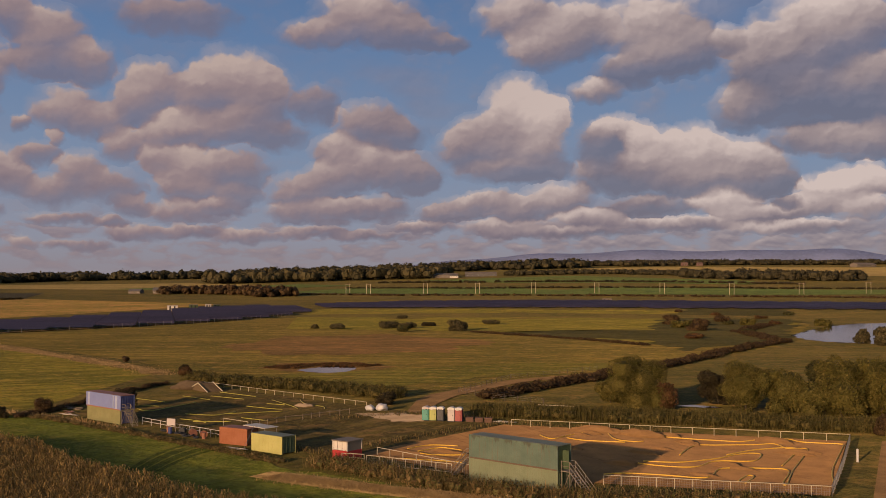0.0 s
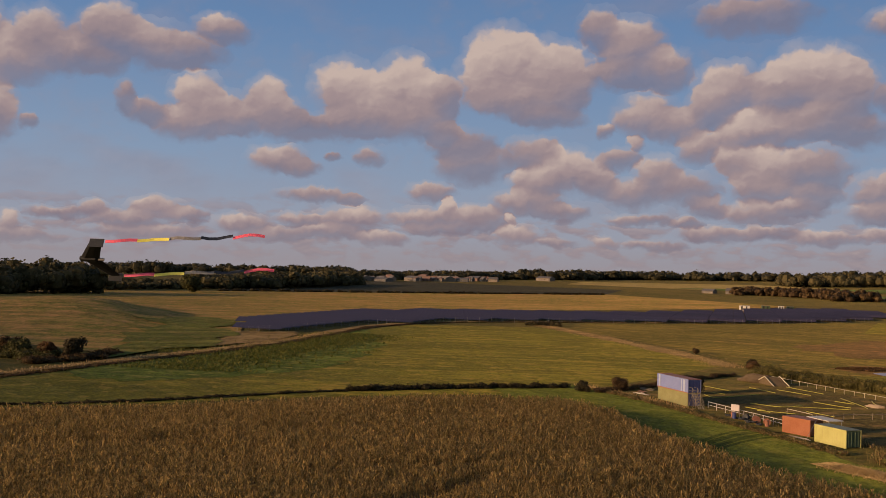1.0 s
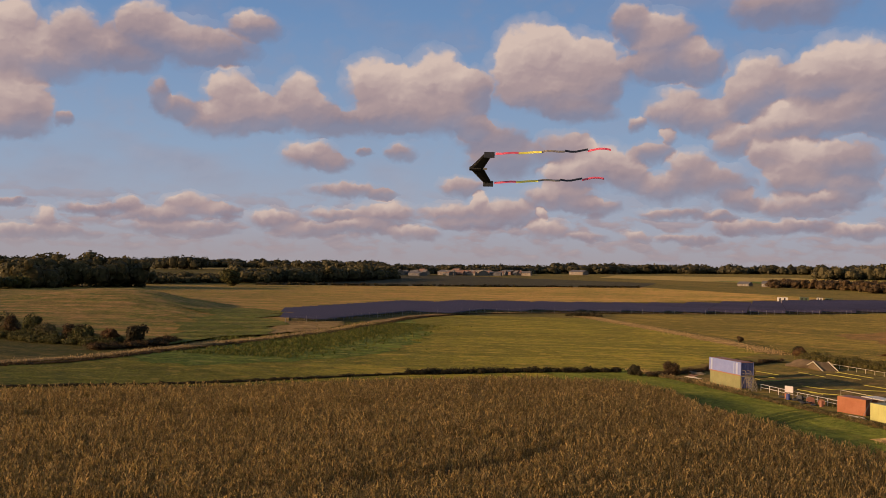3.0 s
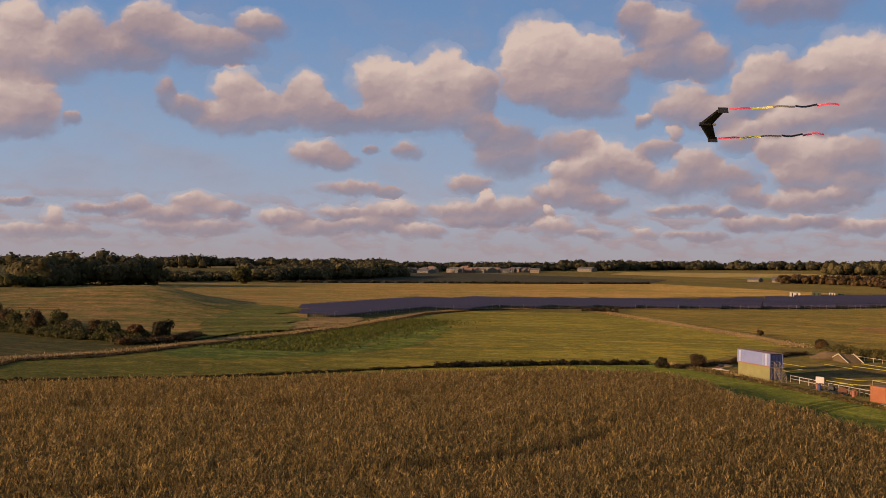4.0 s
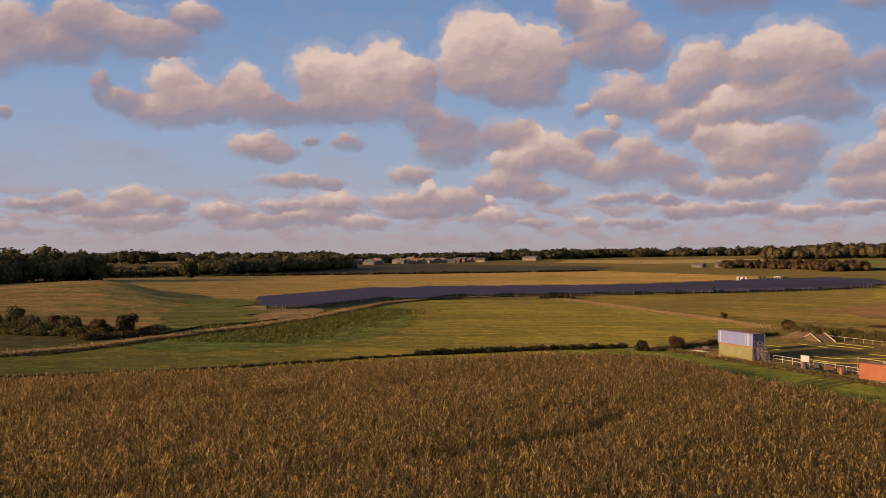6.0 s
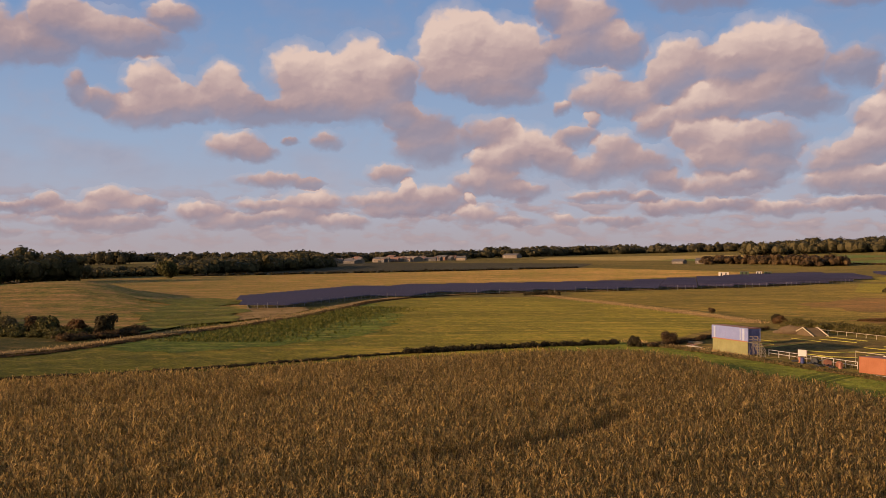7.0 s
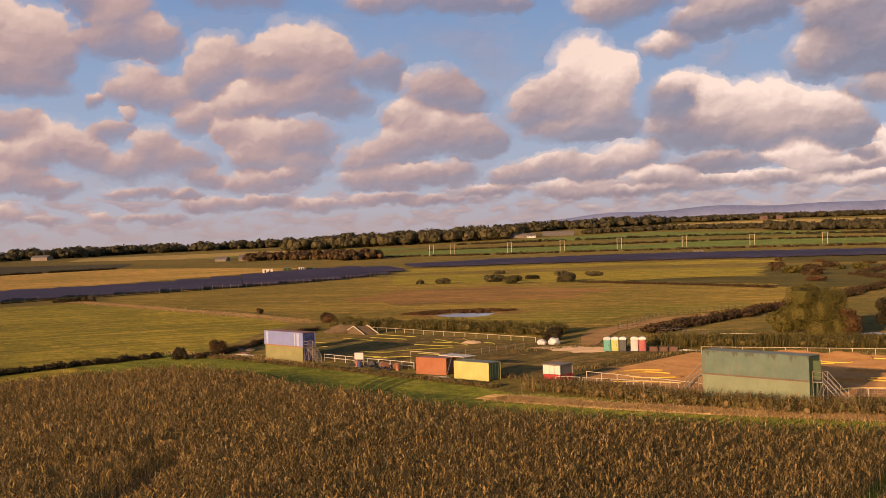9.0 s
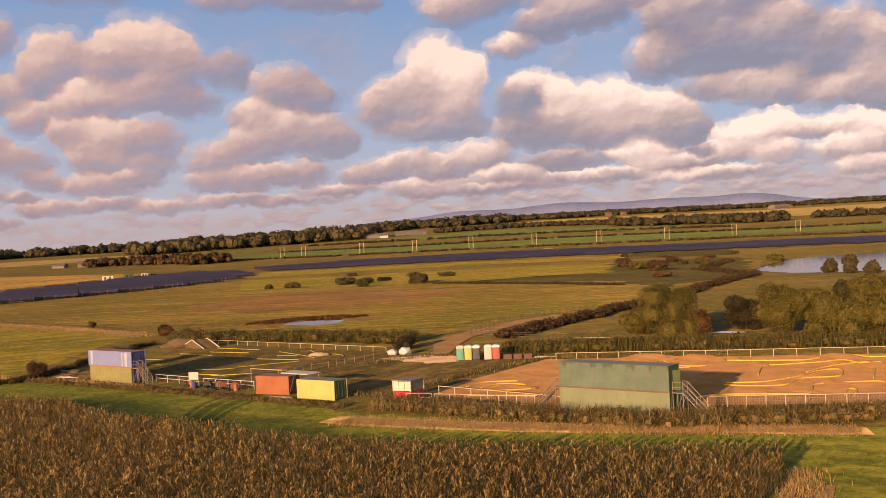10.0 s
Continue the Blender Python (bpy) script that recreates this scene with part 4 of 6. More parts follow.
ribbon("grass_strip", [(27, 60), (34, 42), (40.5, 22), (57, -11)], 0.55, 0.13, GRASS_STRIP, "green grass ridge between wheel tracks", "grass")
patch("water", [(-106, 338), (-100, 316), (-88, 296), (-72, 284), (-55, 284), (-30, 300), (-14, 380), (-24, 470), (-60, 512), (-104, 500), (-124, 455), (-124, 410), (-115, 372)], 0.16, WATER, "pale still pond reflecting the sky", "pond", ragged=1.5)
patch("water", [(-124, 77), (-118, 75.5), (-112, 76.5), (-111, 82), (-115, 89), (-121, 94), (-127, 90)], 0.12, WATER, "small still field pond", "pond")
patch("water", [(-17, 76), (-11, 77), (-10, 79.5), (-16, 79.5)], 0.12, WATER, "dark pond between willows", "pond")


def moor():
    """A long ridge of moorland on the horizon, its blue colour standing in for distance haze."""
    bm = bmesh.new()
    az = [84 + i for i in range(60)]
    low, top, back = [], [], []
    for a in az:
        s = min(max((137.5 - a) / 10.0, 0), 1)
        h = 40 + 118 * s ** 0.7 + 4 * math.sin(a * 1.1) * s + 6 * math.sin(a * 0.47 + 1) * s + 16 * min(max((124 - a) / 12, 0), 1) - 46 * min(max((111.5 - a) / 3, 0), 1) - 12 * s
        c, q = math.cos(radians(a)), math.sin(radians(a))
        low.append(bm.verts.new((SITE[0] + 4250 * c, SITE[1] + 4250 * q, 20)))
        top.append(bm.verts.new((SITE[0] + 4500 * c, SITE[1] + 4500 * q, h)))
        back.append(bm.verts.new((SITE[0] + 4660 * c, SITE[1] + 4660 * q, 20)))
    for i in range(len(az) - 1):
        bm.faces.new((low[i + 1], low[i], top[i], top[i + 1]))
        bm.faces.new((top[i + 1], top[i], back[i], back[i + 1]))
    return tagged(link("distant_moor", bm, HILL, smooth=True), "moorland ridge coloured haze blue on the horizon", "hills", kind="structure")


moor()


# ---- the maize field ----
MAIZE_PLAN = [(29, -16), (18, -20.5), (6, -25), (-11, -28), (-32, -28), (-52, -25), (-66, -27), (-68.5, -45), (-67, -62), (-60, -88), (-57, -125), (-56, -133), (11, -139), (14, -120), (26, -85), (36, -50)]


def maize_field():
    """Rows of maize: stalk, arching leaves and a dry tassel, some rows thin or trodden."""
    run = np.array([0.09, -0.996])
    across = np.array([0.996, 0.09])
    a, b = np.meshgrid(np.arange(-110, 70, 0.82), np.arange(-20, 190, 0.31))
    a, b = a.ravel(), b.ravel()
    a = a + RNG.normal(0, 0.05, len(a))
    b = b + RNG.normal(0, 0.12, len(b))
    xy = a[:, None] * across + b[:, None] * run
    keep = inside(MAIZE_PLAN, xy[:, 0], xy[:, 1]) & (RNG.uniform(0, 1, len(xy)) > 0.05)
    # thin, stunted streaks along the rows and one that bends
    x, y = xy[:, 0], xy[:, 1]
    thin = np.zeros(len(xy))
    for x0, y0, y1, half in ((-33.5, -113, -80, 1.5), (-40.5, -79, -66, 1.0), (-24.5, -122, -110, 1.3), (-42, -112, -100, 1.0), (-16, -70, -52, 0.8), (-50, -62, -44, 0.8), (10, -112, -96, 1.2)):
        wander = x0 + 0.5 * np.sin(y * 0.23 + x0)
        thin = np.maximum(thin, np.clip(1.4 - np.abs(x - wander) / half, 0, 1) * np.clip((y - y0) / 4, 0, 1) * np.clip((y1 - y) / 4, 0, 1))
    bend = 3.6 - 0.024 * np.clip(y + 82, 0, 40) ** 2
    thin = np.maximum(thin, np.clip(1.4 - np.abs(x - bend) / 1.5, 0, 1) * np.clip((y + 84) / 4, 0, 1) * np.clip((-56 - y) / 4, 0, 1))
    keep &= RNG.uniform(0, 1, len(xy)) > 0.45 * thin
    thin = thin[keep]
    xy = xy[keep]
    n = len(xy)
    size = 1 + 0.05 * np.sin(xy[:, 0] * 0.21) * np.sin(xy[:, 1] * 0.17) + np.clip(RNG.normal(0, 0.10, n), -0.22, 0.2) - 0.42 * thin
    H = 2.05 * size
    base = np.concatenate([xy, np.zeros((n, 1))], 1)
    spin = RNG.uniform(0, math.tau, n)
    LEVELS, LEAVES, PER = (0.0, 0.54, 0.66, 0.77, 0.88), 8, 10 + 8 * 3 + 4
    v = np.zeros((n, PER, 3))
    edge = np.stack([np.cos(spin), np.sin(spin), np.zeros(n)], 1) * 0.018
    lean = RNG.normal(0, 0.05, (n, 2))
    for k, z in enumerate(LEVELS):
        p = base.copy()
        p[:, :2] += lean * z * z
        p[:, 2] = H * z
        v[:, 2 * k], v[:, 2 * k + 1] = p - edge, p + edge
    cells = [(2 * k, 2 * k + 1, 2 * k + 3, 2 * k + 2) for k in range(4)]
    # two arching leaves from each joint, every plant one connected piece
    for k in range(LEAVES):
        level = 1 + k // 2
        ang = spin + k % 2 * math.pi + 0.5 * level + RNG.normal(0, 0.45, n)
        out = np.stack([np.cos(ang), np.sin(ang), np.zeros(n)], 1)
        side = np.stack([-np.sin(ang), np.cos(ang), np.zeros(n)], 1)
        L = (0.50 - 0.05 * level) * size * RNG.uniform(0.75, 1.2, n)
        rise = L * RNG.uniform(0.8, 1.5, n)
        root = v[:, 2 * level + k % 2]
        mid = root + out * (L * 0.55)[:, None]
        mid[:, 2] += rise
        tip = root + out * L[:, None]
        tip[:, 2] += rise * RNG.uniform(0.3, 1.5, n)
        w = (0.047 * size)[:, None]
        b = 10 + 3 * k
        side[:, 2] = RNG.normal(0, 0.35, n)
        v[:, b], v[:, b + 1], v[:, b + 2] = mid - side * w, tip, mid + side * w
        cells.append((2 * level + k % 2, b, b + 1, b + 2))
    # the tassel, a narrow upright fan
    b = 10 + 3 * LEAVES
    head = base.copy()
    head[:, :2] += lean * 1.1
    head[:, 2] = H * 0.97
    for q, (o, dz) in enumerate(((-0.4, 0.0), (0.4, 0.0), (2.4, 0.11), (-2.4, 0.12))):
        v[:, b + q] = head + edge * o
        v[:, b + q, 2] += H * dz
    cells.append((b, b + 1, b + 2, b + 3))
    cells = np.array(cells)
    faces = (PER * np.arange(n)[:, None, None] + cells[None]).reshape(-1, 4)
    slots = np.tile(np.array([0] * (len(cells) - 1) + [1]), n)
    ob = from_arrays("maize", v.reshape(-1, 3), faces, [MAIZE, TASSEL], slots=slots)
    return tagged(ob, "ripening maize with brown tassels standing in rows", "maize", kind="stuff")


maize_field()
patch("soil", [(28, -17), (-11, -28.5), (-52, -26), (-66, -28), (-68, -60), (-60, -88), (-56, -133), (11, -138), (25, -85), (35, -50)], 0.08, LANE, "shaded brown soil under the maize", "soil")
patch("verge", [(30, -20), (33, -18), (36.5, -32), (39, -52), (36.5, -54), (33.5, -38)], 0.13, STRAW, "dry tan grass beside the maize", "verge")
blades("dry_grass", strip_places([(29.6, -15), (31.5, -22), (35, -36), (38.5, -58)], 3.2, 34), 0.42, 0.03, DRY, "dry tan grass at the edge of the maize", "grass")

# ---- hedges, reeds and verges ----
hedge("hedge", [(-74, -135), (-76, -108), (-79, -90), (-88, -68), (-92, -55)], 0.7, 0.38, HEDGE, 0.7, 70, 0.11, "low ragged dark hedge along the maize field", rough=0.55)
hedge("hedge", [(-92, -55), (-94, -44), (-96, -28), (-96, -12)], 1.8, 0.85, HEDGE, 0.8, 90, 0.13, "thicker dark hedge at the corner of the maize", rough=0.5)
hedge("hedge", [(-88, -10), (-93, -2), (-98, 6), (-110, 22), (-118, 36)], 1.3, 0.8, HEDGE_BROWN, 0.8, 60, 0.11, "patchy brown hedge behind the containers")
hedge("reed_bed", [(-122, 45), (-100, 48), (-80, 51), (-62, 52)], 7, 2.0, REED, 1.3, 60, 0.16, "olive reeds and scrub behind the car track", "reeds")
blades("reed_stems", strip_places([(-36, 43), (-20, 51), (0, 60), (16, 67), (32, 75)], 6.5, 16), 1.9, 0.035, REED, "tall olive reed stems along the clay track", "reeds", lean=0.12)
blades("reed_stems", strip_places([(-122, 45), (-100, 47), (-80, 50), (-62, 51)], 4.5, 14), 1.6, 0.035, REED, "olive reed stems behind the grass track", "reeds", lean=0.12)
hedge("reed_bed", [(-36, 44), (-20, 52), (0, 61), (16, 68), (30, 76)], 7, 2.0, REED, 1.3, 60, 0.17, "tall olive reeds along the clay track", "reeds", rough=0.2)
hedge("hedge", [(-50, 62), (-54, 90), (-58, 120), (-62, 150), (-70, 190), (-80, 240), (-86, 280)], 3.8, 1.6, HEDGE_BROWN, 1.4, 80, 0.26, "tall dark brown hedge between fields")
hedge("hedge", [(-92, 280), (-130, 330), (-150, 400)], 4, 1.6, HEDGE_BROWN, 2.2, 24, 0.3, "dark scrub on the pond bank")
hedge("scrub", [(-215, 250), (-190, 245), (-150, 236), (-110, 222)], 2, 0.8, HEDGE_BROWN, 2.0, 20, 0.3, "low brown scrub along a field drain", "scrub")
hedge("scrub", [(-131, 77), (-133, 84), (-128, 95), (-118, 97)], 7, 0.55, TREE_RUST, 1.3, 26, 0.2, "rusty rushes round a field pond", "rushes")
hedge("hedge", [(-325, 66), (-322, 74), (-316, 78)], 2, 2.0, HEDGE, 1.4, 26, 0.3, "dark bramble clump at the field corner", "bramble")
hedge("weeds", [(-20, -5), (-8, -4.6), (2, -4.2), (13, -3.0), (28, 8), (34, 12)], 3.4, 1.2, WEED, 0.7, 40, 0.12, "rank green and brown weeds before the containers", "weeds", rough=0.5)
hedge("weeds", [(-92, -9), (-84, -8), (-66, -7), (-50, -7), (-36, -7), (-24, -7)], 1.2, 0.5, WEED, 0.5, 44, 0.08, "ragged weeds along the container row", "weeds", rough=0.5)
blades("dry_grass", strip_places([(-18, -13.5), (-4, -10.5), (12, -5.5), (29, 1.5)], 3.6, 90), 0.36, 0.028, DRY, "dry tan grass strip before the weeds", "grass", lean=0.6)
blades("dry_grass", strip_places([(-100, -9), (-90, -8), (-80, -6), (-62, -6)], 2.5, 12), 0.6, 0.03, DRY, "tan grass round the container stack", "grass")
blades("dry_grass", strip_places([(-68, -6.5), (-50, -6.8), (-36, -7), (-24, -7.2)], 2.2, 14), 0.42, 0.03, WEED, "tan grass and weeds along the container row", "grass")
blades("weed_stems", strip_places([(-20, -5), (2, -4.2), (13, -3.0), (30, 10)], 3.4, 22), 1.5, 0.03, WEED, "tall weed stems before the containers", "weeds")
hedge("ditch_scrub", [(-86, -130), (-105, -128), (-112, -115), (-137, -98), (-174, -71), (-210, -49), (-250, -29), (-292, -9), (-326, 20), (-346, 50), (-362, 120), (-384, 220), (-438, 322)], 0.9, 0.45, HEDGE_BROWN, 1.3, 16, 0.2, "dark scrub along a field ditch", "scrub")
hedge("thicket", [(-199, -149), (-180, -138), (-162, -126), (-153, -114), (-150, -107)], 6, 2.0, TREE_GREEN, 1.8, 170, 0.26, "olive undergrowth in a field corner", "thicket", rough=0.5)
hedge("thicket", [(-330, -225), (-270, -195), (-215, -160)], 8, 4.5, TREE_DARK, 3.0, 40, 0.5, "dark thicket running up the field", "thicket")
hedge("thicket", [(-140, -112), (-150, -100), (-166, -96)], 3, 1.4, HEDGE_BROWN, 1.4, 30, 0.25, "brown bramble below the thicket", "bramble")


blades("dry_grass", strip_places([(-326, 73), (-230, 62.5), (-181, 56.5), (-152, 52), (-136, 47)], 8.0, 3), 0.32, 0.05, DRY, "dry tan grass on the field bank", "grass")
blades("dry_grass", strip_places([(-92, -134), (-108, -129), (-120, -113), (-139, -100), (-176, -73.5), (-212, -51.5), (-252, -32)], 5.0, 3), 0.6, 0.06, DRY, "dry tan grass along the ditch", "grass")
blades("field_weeds", strip_places([(-128, -84), (-160, -68), (-200, -45), (-250, -22)], 26.0, 2.2), 0.5, 0.16, LUSH_LEAF, "dark green weed tufts in a lush field", "weeds", lean=0.6)
blades("field_weeds", strip_places([(-170, -88), (-220, -80), (-290, -74)], 14.0, 2.0), 0.5, 0.18, LUSH_LEAF, "green tufts along a damp hollow", "weeds", lean=0.6)
blades("yard_weeds", np.concatenate([strip_places([(-62, 1), (-46, 0), (-24, 1)], 2.5, 10), strip_places([(-50, 24), (-44, 38), (-30, 40)], 3, 6), strip_places([(-26, 8), (-26, 38), (-2, 48)], 2.0, 7)]), 0.55, 0.04, WEED, "scattered weeds about the yard", "weeds")
blades("grass_tufts", np.stack([RNG.uniform(-100, 48, 14000), RNG.uniform(-30, -6, 14000), np.full(14000, 0.05)], 1), 0.16, 0.02, GRASS_BLADE, "tufts of damp grass on the strip", "grass", lean=0.5)


# ---- trees and bushes ----
tree("willow_tree", -21, 70, 9.5, 12.5, TREE_OLIVE, 30000, 0.13, "rounded olive-green willow beside the reeds", seed=3, low=0.02)
tree("willow_tree", -29, 73, 5.0, 5.5, TREE_OLIVE, 4940, 0.16, "small olive willow beside the larger one", seed=4, low=0.0)
tree("rust_shrub", -15.5, 70, 5.0, 5.0, TREE_RUST, 2400, 0.22, "turning reddish shrub under the willow", "shrub", seed=5, low=0.0)
tree("willow_tree", -4.5, 77, 9.0, 9.0, TREE_OLIVE, 17100, 0.16, "upright olive willow beside a dark pond", seed=6, low=0.02)
tree("willow_tree", 1.5, 80, 8.0, 8.0, TREE_OLIVE, 9880, 0.18, "olive willow in a row of willows", seed=7, low=0.0)
tree("willow_tree", 7.5, 86, 10.5, 10.0, TREE_OLIVE, 14440, 0.19, "tall olive willow in a row of willows", seed=8, low=0.0)
tree("willow_tree", 14.5, 88, 10.0, 9.0, TREE_OLIVE, 13300, 0.19, "broad olive willow at the lane", seed=9, low=0.0)
tree("willow_tree", 22, 96, 11.0, 10.0, TREE_OLIVE, 13300, 0.19, "large olive willow above the lane", seed=10, low=0.0)
for i, (x, y, h, w) in enumerate(((-1, 86, 6.5, 8), (5, 80, 6, 8), (10, 82, 7, 9), (11, 94, 10, 10), (17, 98, 11, 11), (19, 84, 7, 8), (26, 92, 9, 9), (30, 104, 12, 12), (3, 94, 8, 9), (28, 82, 5, 7))):
    tree("willow_tree", x, y, h, w, TREE_OLIVE if i % 4 else TREE_GREEN, 6500, 0.21, "dense olive willow in a damp thicket", seed=90 + i, low=0.0, group="willows beyond the reeds")
tree("alder_tree", -13, 84, 6.0, 7.5, HEDGE, 7000, 0.18, "dark alder standing over a pond", seed=11, low=0.0)
tree("bush", -228, 255, 5.0, 10.0, TREE_DARK, 3200, 0.4, "large round dark bush in a meadow", "bush", seed=12, low=0.0)
tree("bush", -240, 232, 3.0, 6.5, TREE_GREEN, 1600, 0.35, "round olive bush in a meadow", "bush", seed=13, low=0.0)
tree("bush", -179, 62, 1.8, 2.4, HEDGE_BROWN, 1680, 0.11, "small brown bush on a grass bank", "bush", seed=14, low=0.0)
tree("bush", -139, 54, 2.0, 2.8, HEDGE, 2640, 0.14, "dark bush at the end of the bank", "bush", seed=15, low=0.0)
tree("bush", -132, 50, 2.2, 4.2, TREE_RUST, 2400, 0.12, "brown bush at the end of the bank", "bush", seed=16, low=0.0)
tree("bush", -90, -12.5, 2.0, 3.2, HEDGE, 3120, 0.10, "round dark bush beside the hedge end", "bush", seed=17, low=0.0)
tree("bush", -92, -4, 2.6, 4.0, HEDGE_BROWN, 3600, 0.10, "brown bramble bush behind the containers", "bush", seed=18, low=0.0)
tree("bush", -87, 8, 3.6, 5.0, HEDGE, 4800, 0.11, "dark bush behind the blue container", "bush", seed=19, low=0.0)
tree("bush", -57, 43, 2.6, 4.5, HEDGE, 3120, 0.12, "dark bush beside white sacks", "bush", seed=20, low=0.0)
tree("bush", 22.5, 66, 3.4, 3.6, HEDGE_BROWN, 3840, 0.12, "dark upright bush at the lane", "bush", seed=21, low=0.0)
tree("bush", -150, -104, 5.0, 5.6, HEDGE, 1700, 0.3, "dark round thorn bush at the thicket end", "bush", seed=22, low=0.0)
tree("oak_tree", -752, -58, 14, 20, TREE_GREEN, 2200, 1.0, "lone spreading tree beside a field edge", seed=23, low=0.1)
for i, (x, y, h, w) in enumerate(((-212, -153, 6.6, 6.5), (-207, -149, 5.6, 6), (-201, -148, 6.0, 6.5), (-195, -145, 5.2, 6), (-190, -142, 5.8, 6), (-184, -140, 5.0, 5.5), (-179, -135, 6.2, 6), (-173, -133, 5.6, 5), (-168, -128, 6.6, 5),
                                  (-163, -124, 4.6, 6), (-160, -118, 4.4, 5.5), (-155, -115, 4.6, 6), (-152, -110, 4.0, 5))):
    tree("thorn_tree", x, y, h, w, (TREE_DARK, HEDGE_BROWN, TREE_GREEN)[i % 3] if i < 12 else TREE_RUST, 1300, 0.30, "dark thorn tree in a field corner thicket", seed=120 + i, low=0.03, group="thorns in the field corner", lumps=6)
for i, (x, y, h, w) in enumerate(((-292, 226, 2.2, 4), (-281, 230, 2.6, 8), (-268, 251, 3.4, 10), (-261, 256, 2.8, 9), (-272, 282, 1.8, 8), (-262, 318, 2.2, 10), (-352, 345, 2.0, 7))):
    tree("bush", x, y, h, w, TREE_DARK if i != 4 else HEDGE, 1100, 0.45, "dark thorn bush in a row across a meadow", "bush", seed=40 + i, low=0.0, group="thorn bushes in the meadow")
for i, (x, y, h, w) in enumerate(((-60, 283, 5.5, 6), (-51.4, 277, 7, 6), (-43, 274, 5, 6))):
    tree("alder_tree", x, y, h, w, TREE_DARK, 1500, 0.45, "dark bushy alder on the pond bank", seed=60 + i, low=0.0, group="alders on the pond bank")
for i, (x, y) in enumerate(((-275, 534), (-292, 588), (-235, 510), (-271, 608), (-170, 399), (-193, 484), (-165, 360), (-124, 325), (-152, 415), (-193, 377), (-201, 542), (-120, 270))):
    tree("bush", x, y, 2.0, 6 + i % 3 * 2, (HEDGE_BROWN, TREE_GREEN, TREE_RUST)[i % 3], 420, 0.42, "low brown scrub bush on rough ground", "bush", seed=150 + i, low=0.0, group="scrub by the pond", lumps=5)
for i, (x, y) in enumerate(((-175, 380), (-160, 400), (-190, 430), (-170, 350), (-215, 420), (-130, 420), (-150, 330))):
    tree("bush", x, y, 3.5, 11, TREE_OLIVE if i % 2 else HEDGE_BROWN, 1000, 0.5, "olive gorse bush on rough ground", "bush", seed=70 + i, low=0.0, group="gorse on rough ground")


def wood(name, points, width, height, spread, foliage, leaves, size, label, crest=0.0):
    """A far wood: many crowns of different heights in one mass, with trunks below."""
    v, f, shift = [], [], 0
    rng = random.Random(len(name) + int(points[0][0]))
    lumps = 2 if size > 1.6 or leaves <= 60 else 4
    spots_along = along(points, spread * 0.5)
    for at, (x, y, ax, ay) in enumerate(spots_along):
        dome = 1 - crest + crest * math.sin(math.pi * (0.12 + 0.8 * at / len(spots_along)))
        for k in range(max(1, round(width / spread))):
            q = (rng.random() - 0.5) * width
            px, py = x + ax * q + rng.uniform(-0.3, 0.3) * spread, y + ay * q + rng.uniform(-0.3, 0.3) * spread
            h = height * dome * rng.uniform(0.6, 1.1)
            if rng.random() < (0.22 if name == "hedgerow" or height < 12 else 0.05):
                continue
            b = [(px + bx, py + by, terrain(px, py) + bz, r, s) for bx, by, bz, r, s in tree_blobs(h, spread * 1.4, rng, 0.02, lumps)]
            spots, way = crown_points(b, int(leaves * (0.75 if height <= 16 and size > 1.2 else 0.4)), 0.8)
            vv, ff = leaf_arrays(spots, size * 1.25, way, 0.32)
            cv, cf = core_arrays(b, 0.80, 0.2)
            v += [vv, cv]
            f += [ff + shift, cf + shift + len(vv)]
            shift += len(vv) + len(cv)
    return tagged(from_arrays(name, np.concatenate(v), np.concatenate(f), foliage), label, "wood", kind="stuff")


wood("wood", [(-618, -205), (-640, -180), (-668, -150), (-684, -124)], 44, 26, 17, TREE_DARK, 420, 1.5, "dark broadleaf wood at the top of a field", 0.45)
wood("wood", [(-560, -205), (-600, -190), (-640, -172)], 12, 9, 8, TREE_GREEN, 160, 1.1, "lower scrub before a dark wood")
wood("wood", [(-835, -98), (-860, -75), (-885, -48)], 30, 9, 13, TREE_DARK, 220, 1.4, "lower trees at the end of a long wood")
wood("wood", [(-890, -42), (-960, 30), (-1090, 100), (-1216, 155)], 50, 18, 19, TREE_DARK, 240, 1.7, "long dark wood along the field edge")
wood("wood", [(-1940, -135), (-1940, -90), (-1940, -50)], 50, 29, 22, TREE_FAR, 170, 2.4, "dark wood on a far hill")
wood("wood", [(-760, -128), (-800, -112), (-830, -100)], 16, 9, 10, TREE_DARK, 160, 1.2, "low trees between two woods")
wood("hedgerow", [(-1100, -160), (-1120, -80), (-1150, 20)], 6, 5, 9, HEDGE, 60, 1.4, "far dark hedge on the hill")
wood("wood", [(-960, 565), (-920, 600), (-860, 610), (-800, 600), (-755, 570)], 46, 11, 12, HEDGE_BROWN, 150, 1.1, "low brown wood beyond the solar farm")
wood("wood", [(-2300, -500), (-2500, 0), (-2400, 400)], 120, 22, 36, TREE_FAR, 90, 3.6, "far dark wood on the skyline")
wood("wood", [(-1660, 210), (-1720, 380), (-1860, 560), (-1900, 640)], 90, 18, 24, TREE_FAR, 120, 2.2, "trees behind a village")
wood("wood", [(-1900, 680), (-2050, 900), (-2000, 1150), (-1900, 1300)], 120, 22, 34, TREE_FAR, 100, 3.2, "far wood above stubble fields")
wood("wood", [(-1420, 950), (-1330, 1090), (-1230, 1180), (-1120, 1230)], 120, 27, 24, TREE_DARK, 150, 1.8, "dark wood beyond green pastures")
wood("wood", [(-1750, 1250), (-1600, 1480), (-1450, 1650), (-1250, 1850)], 130, 24, 28, TREE_FAR, 100, 2.2, "long far wood below the moor")
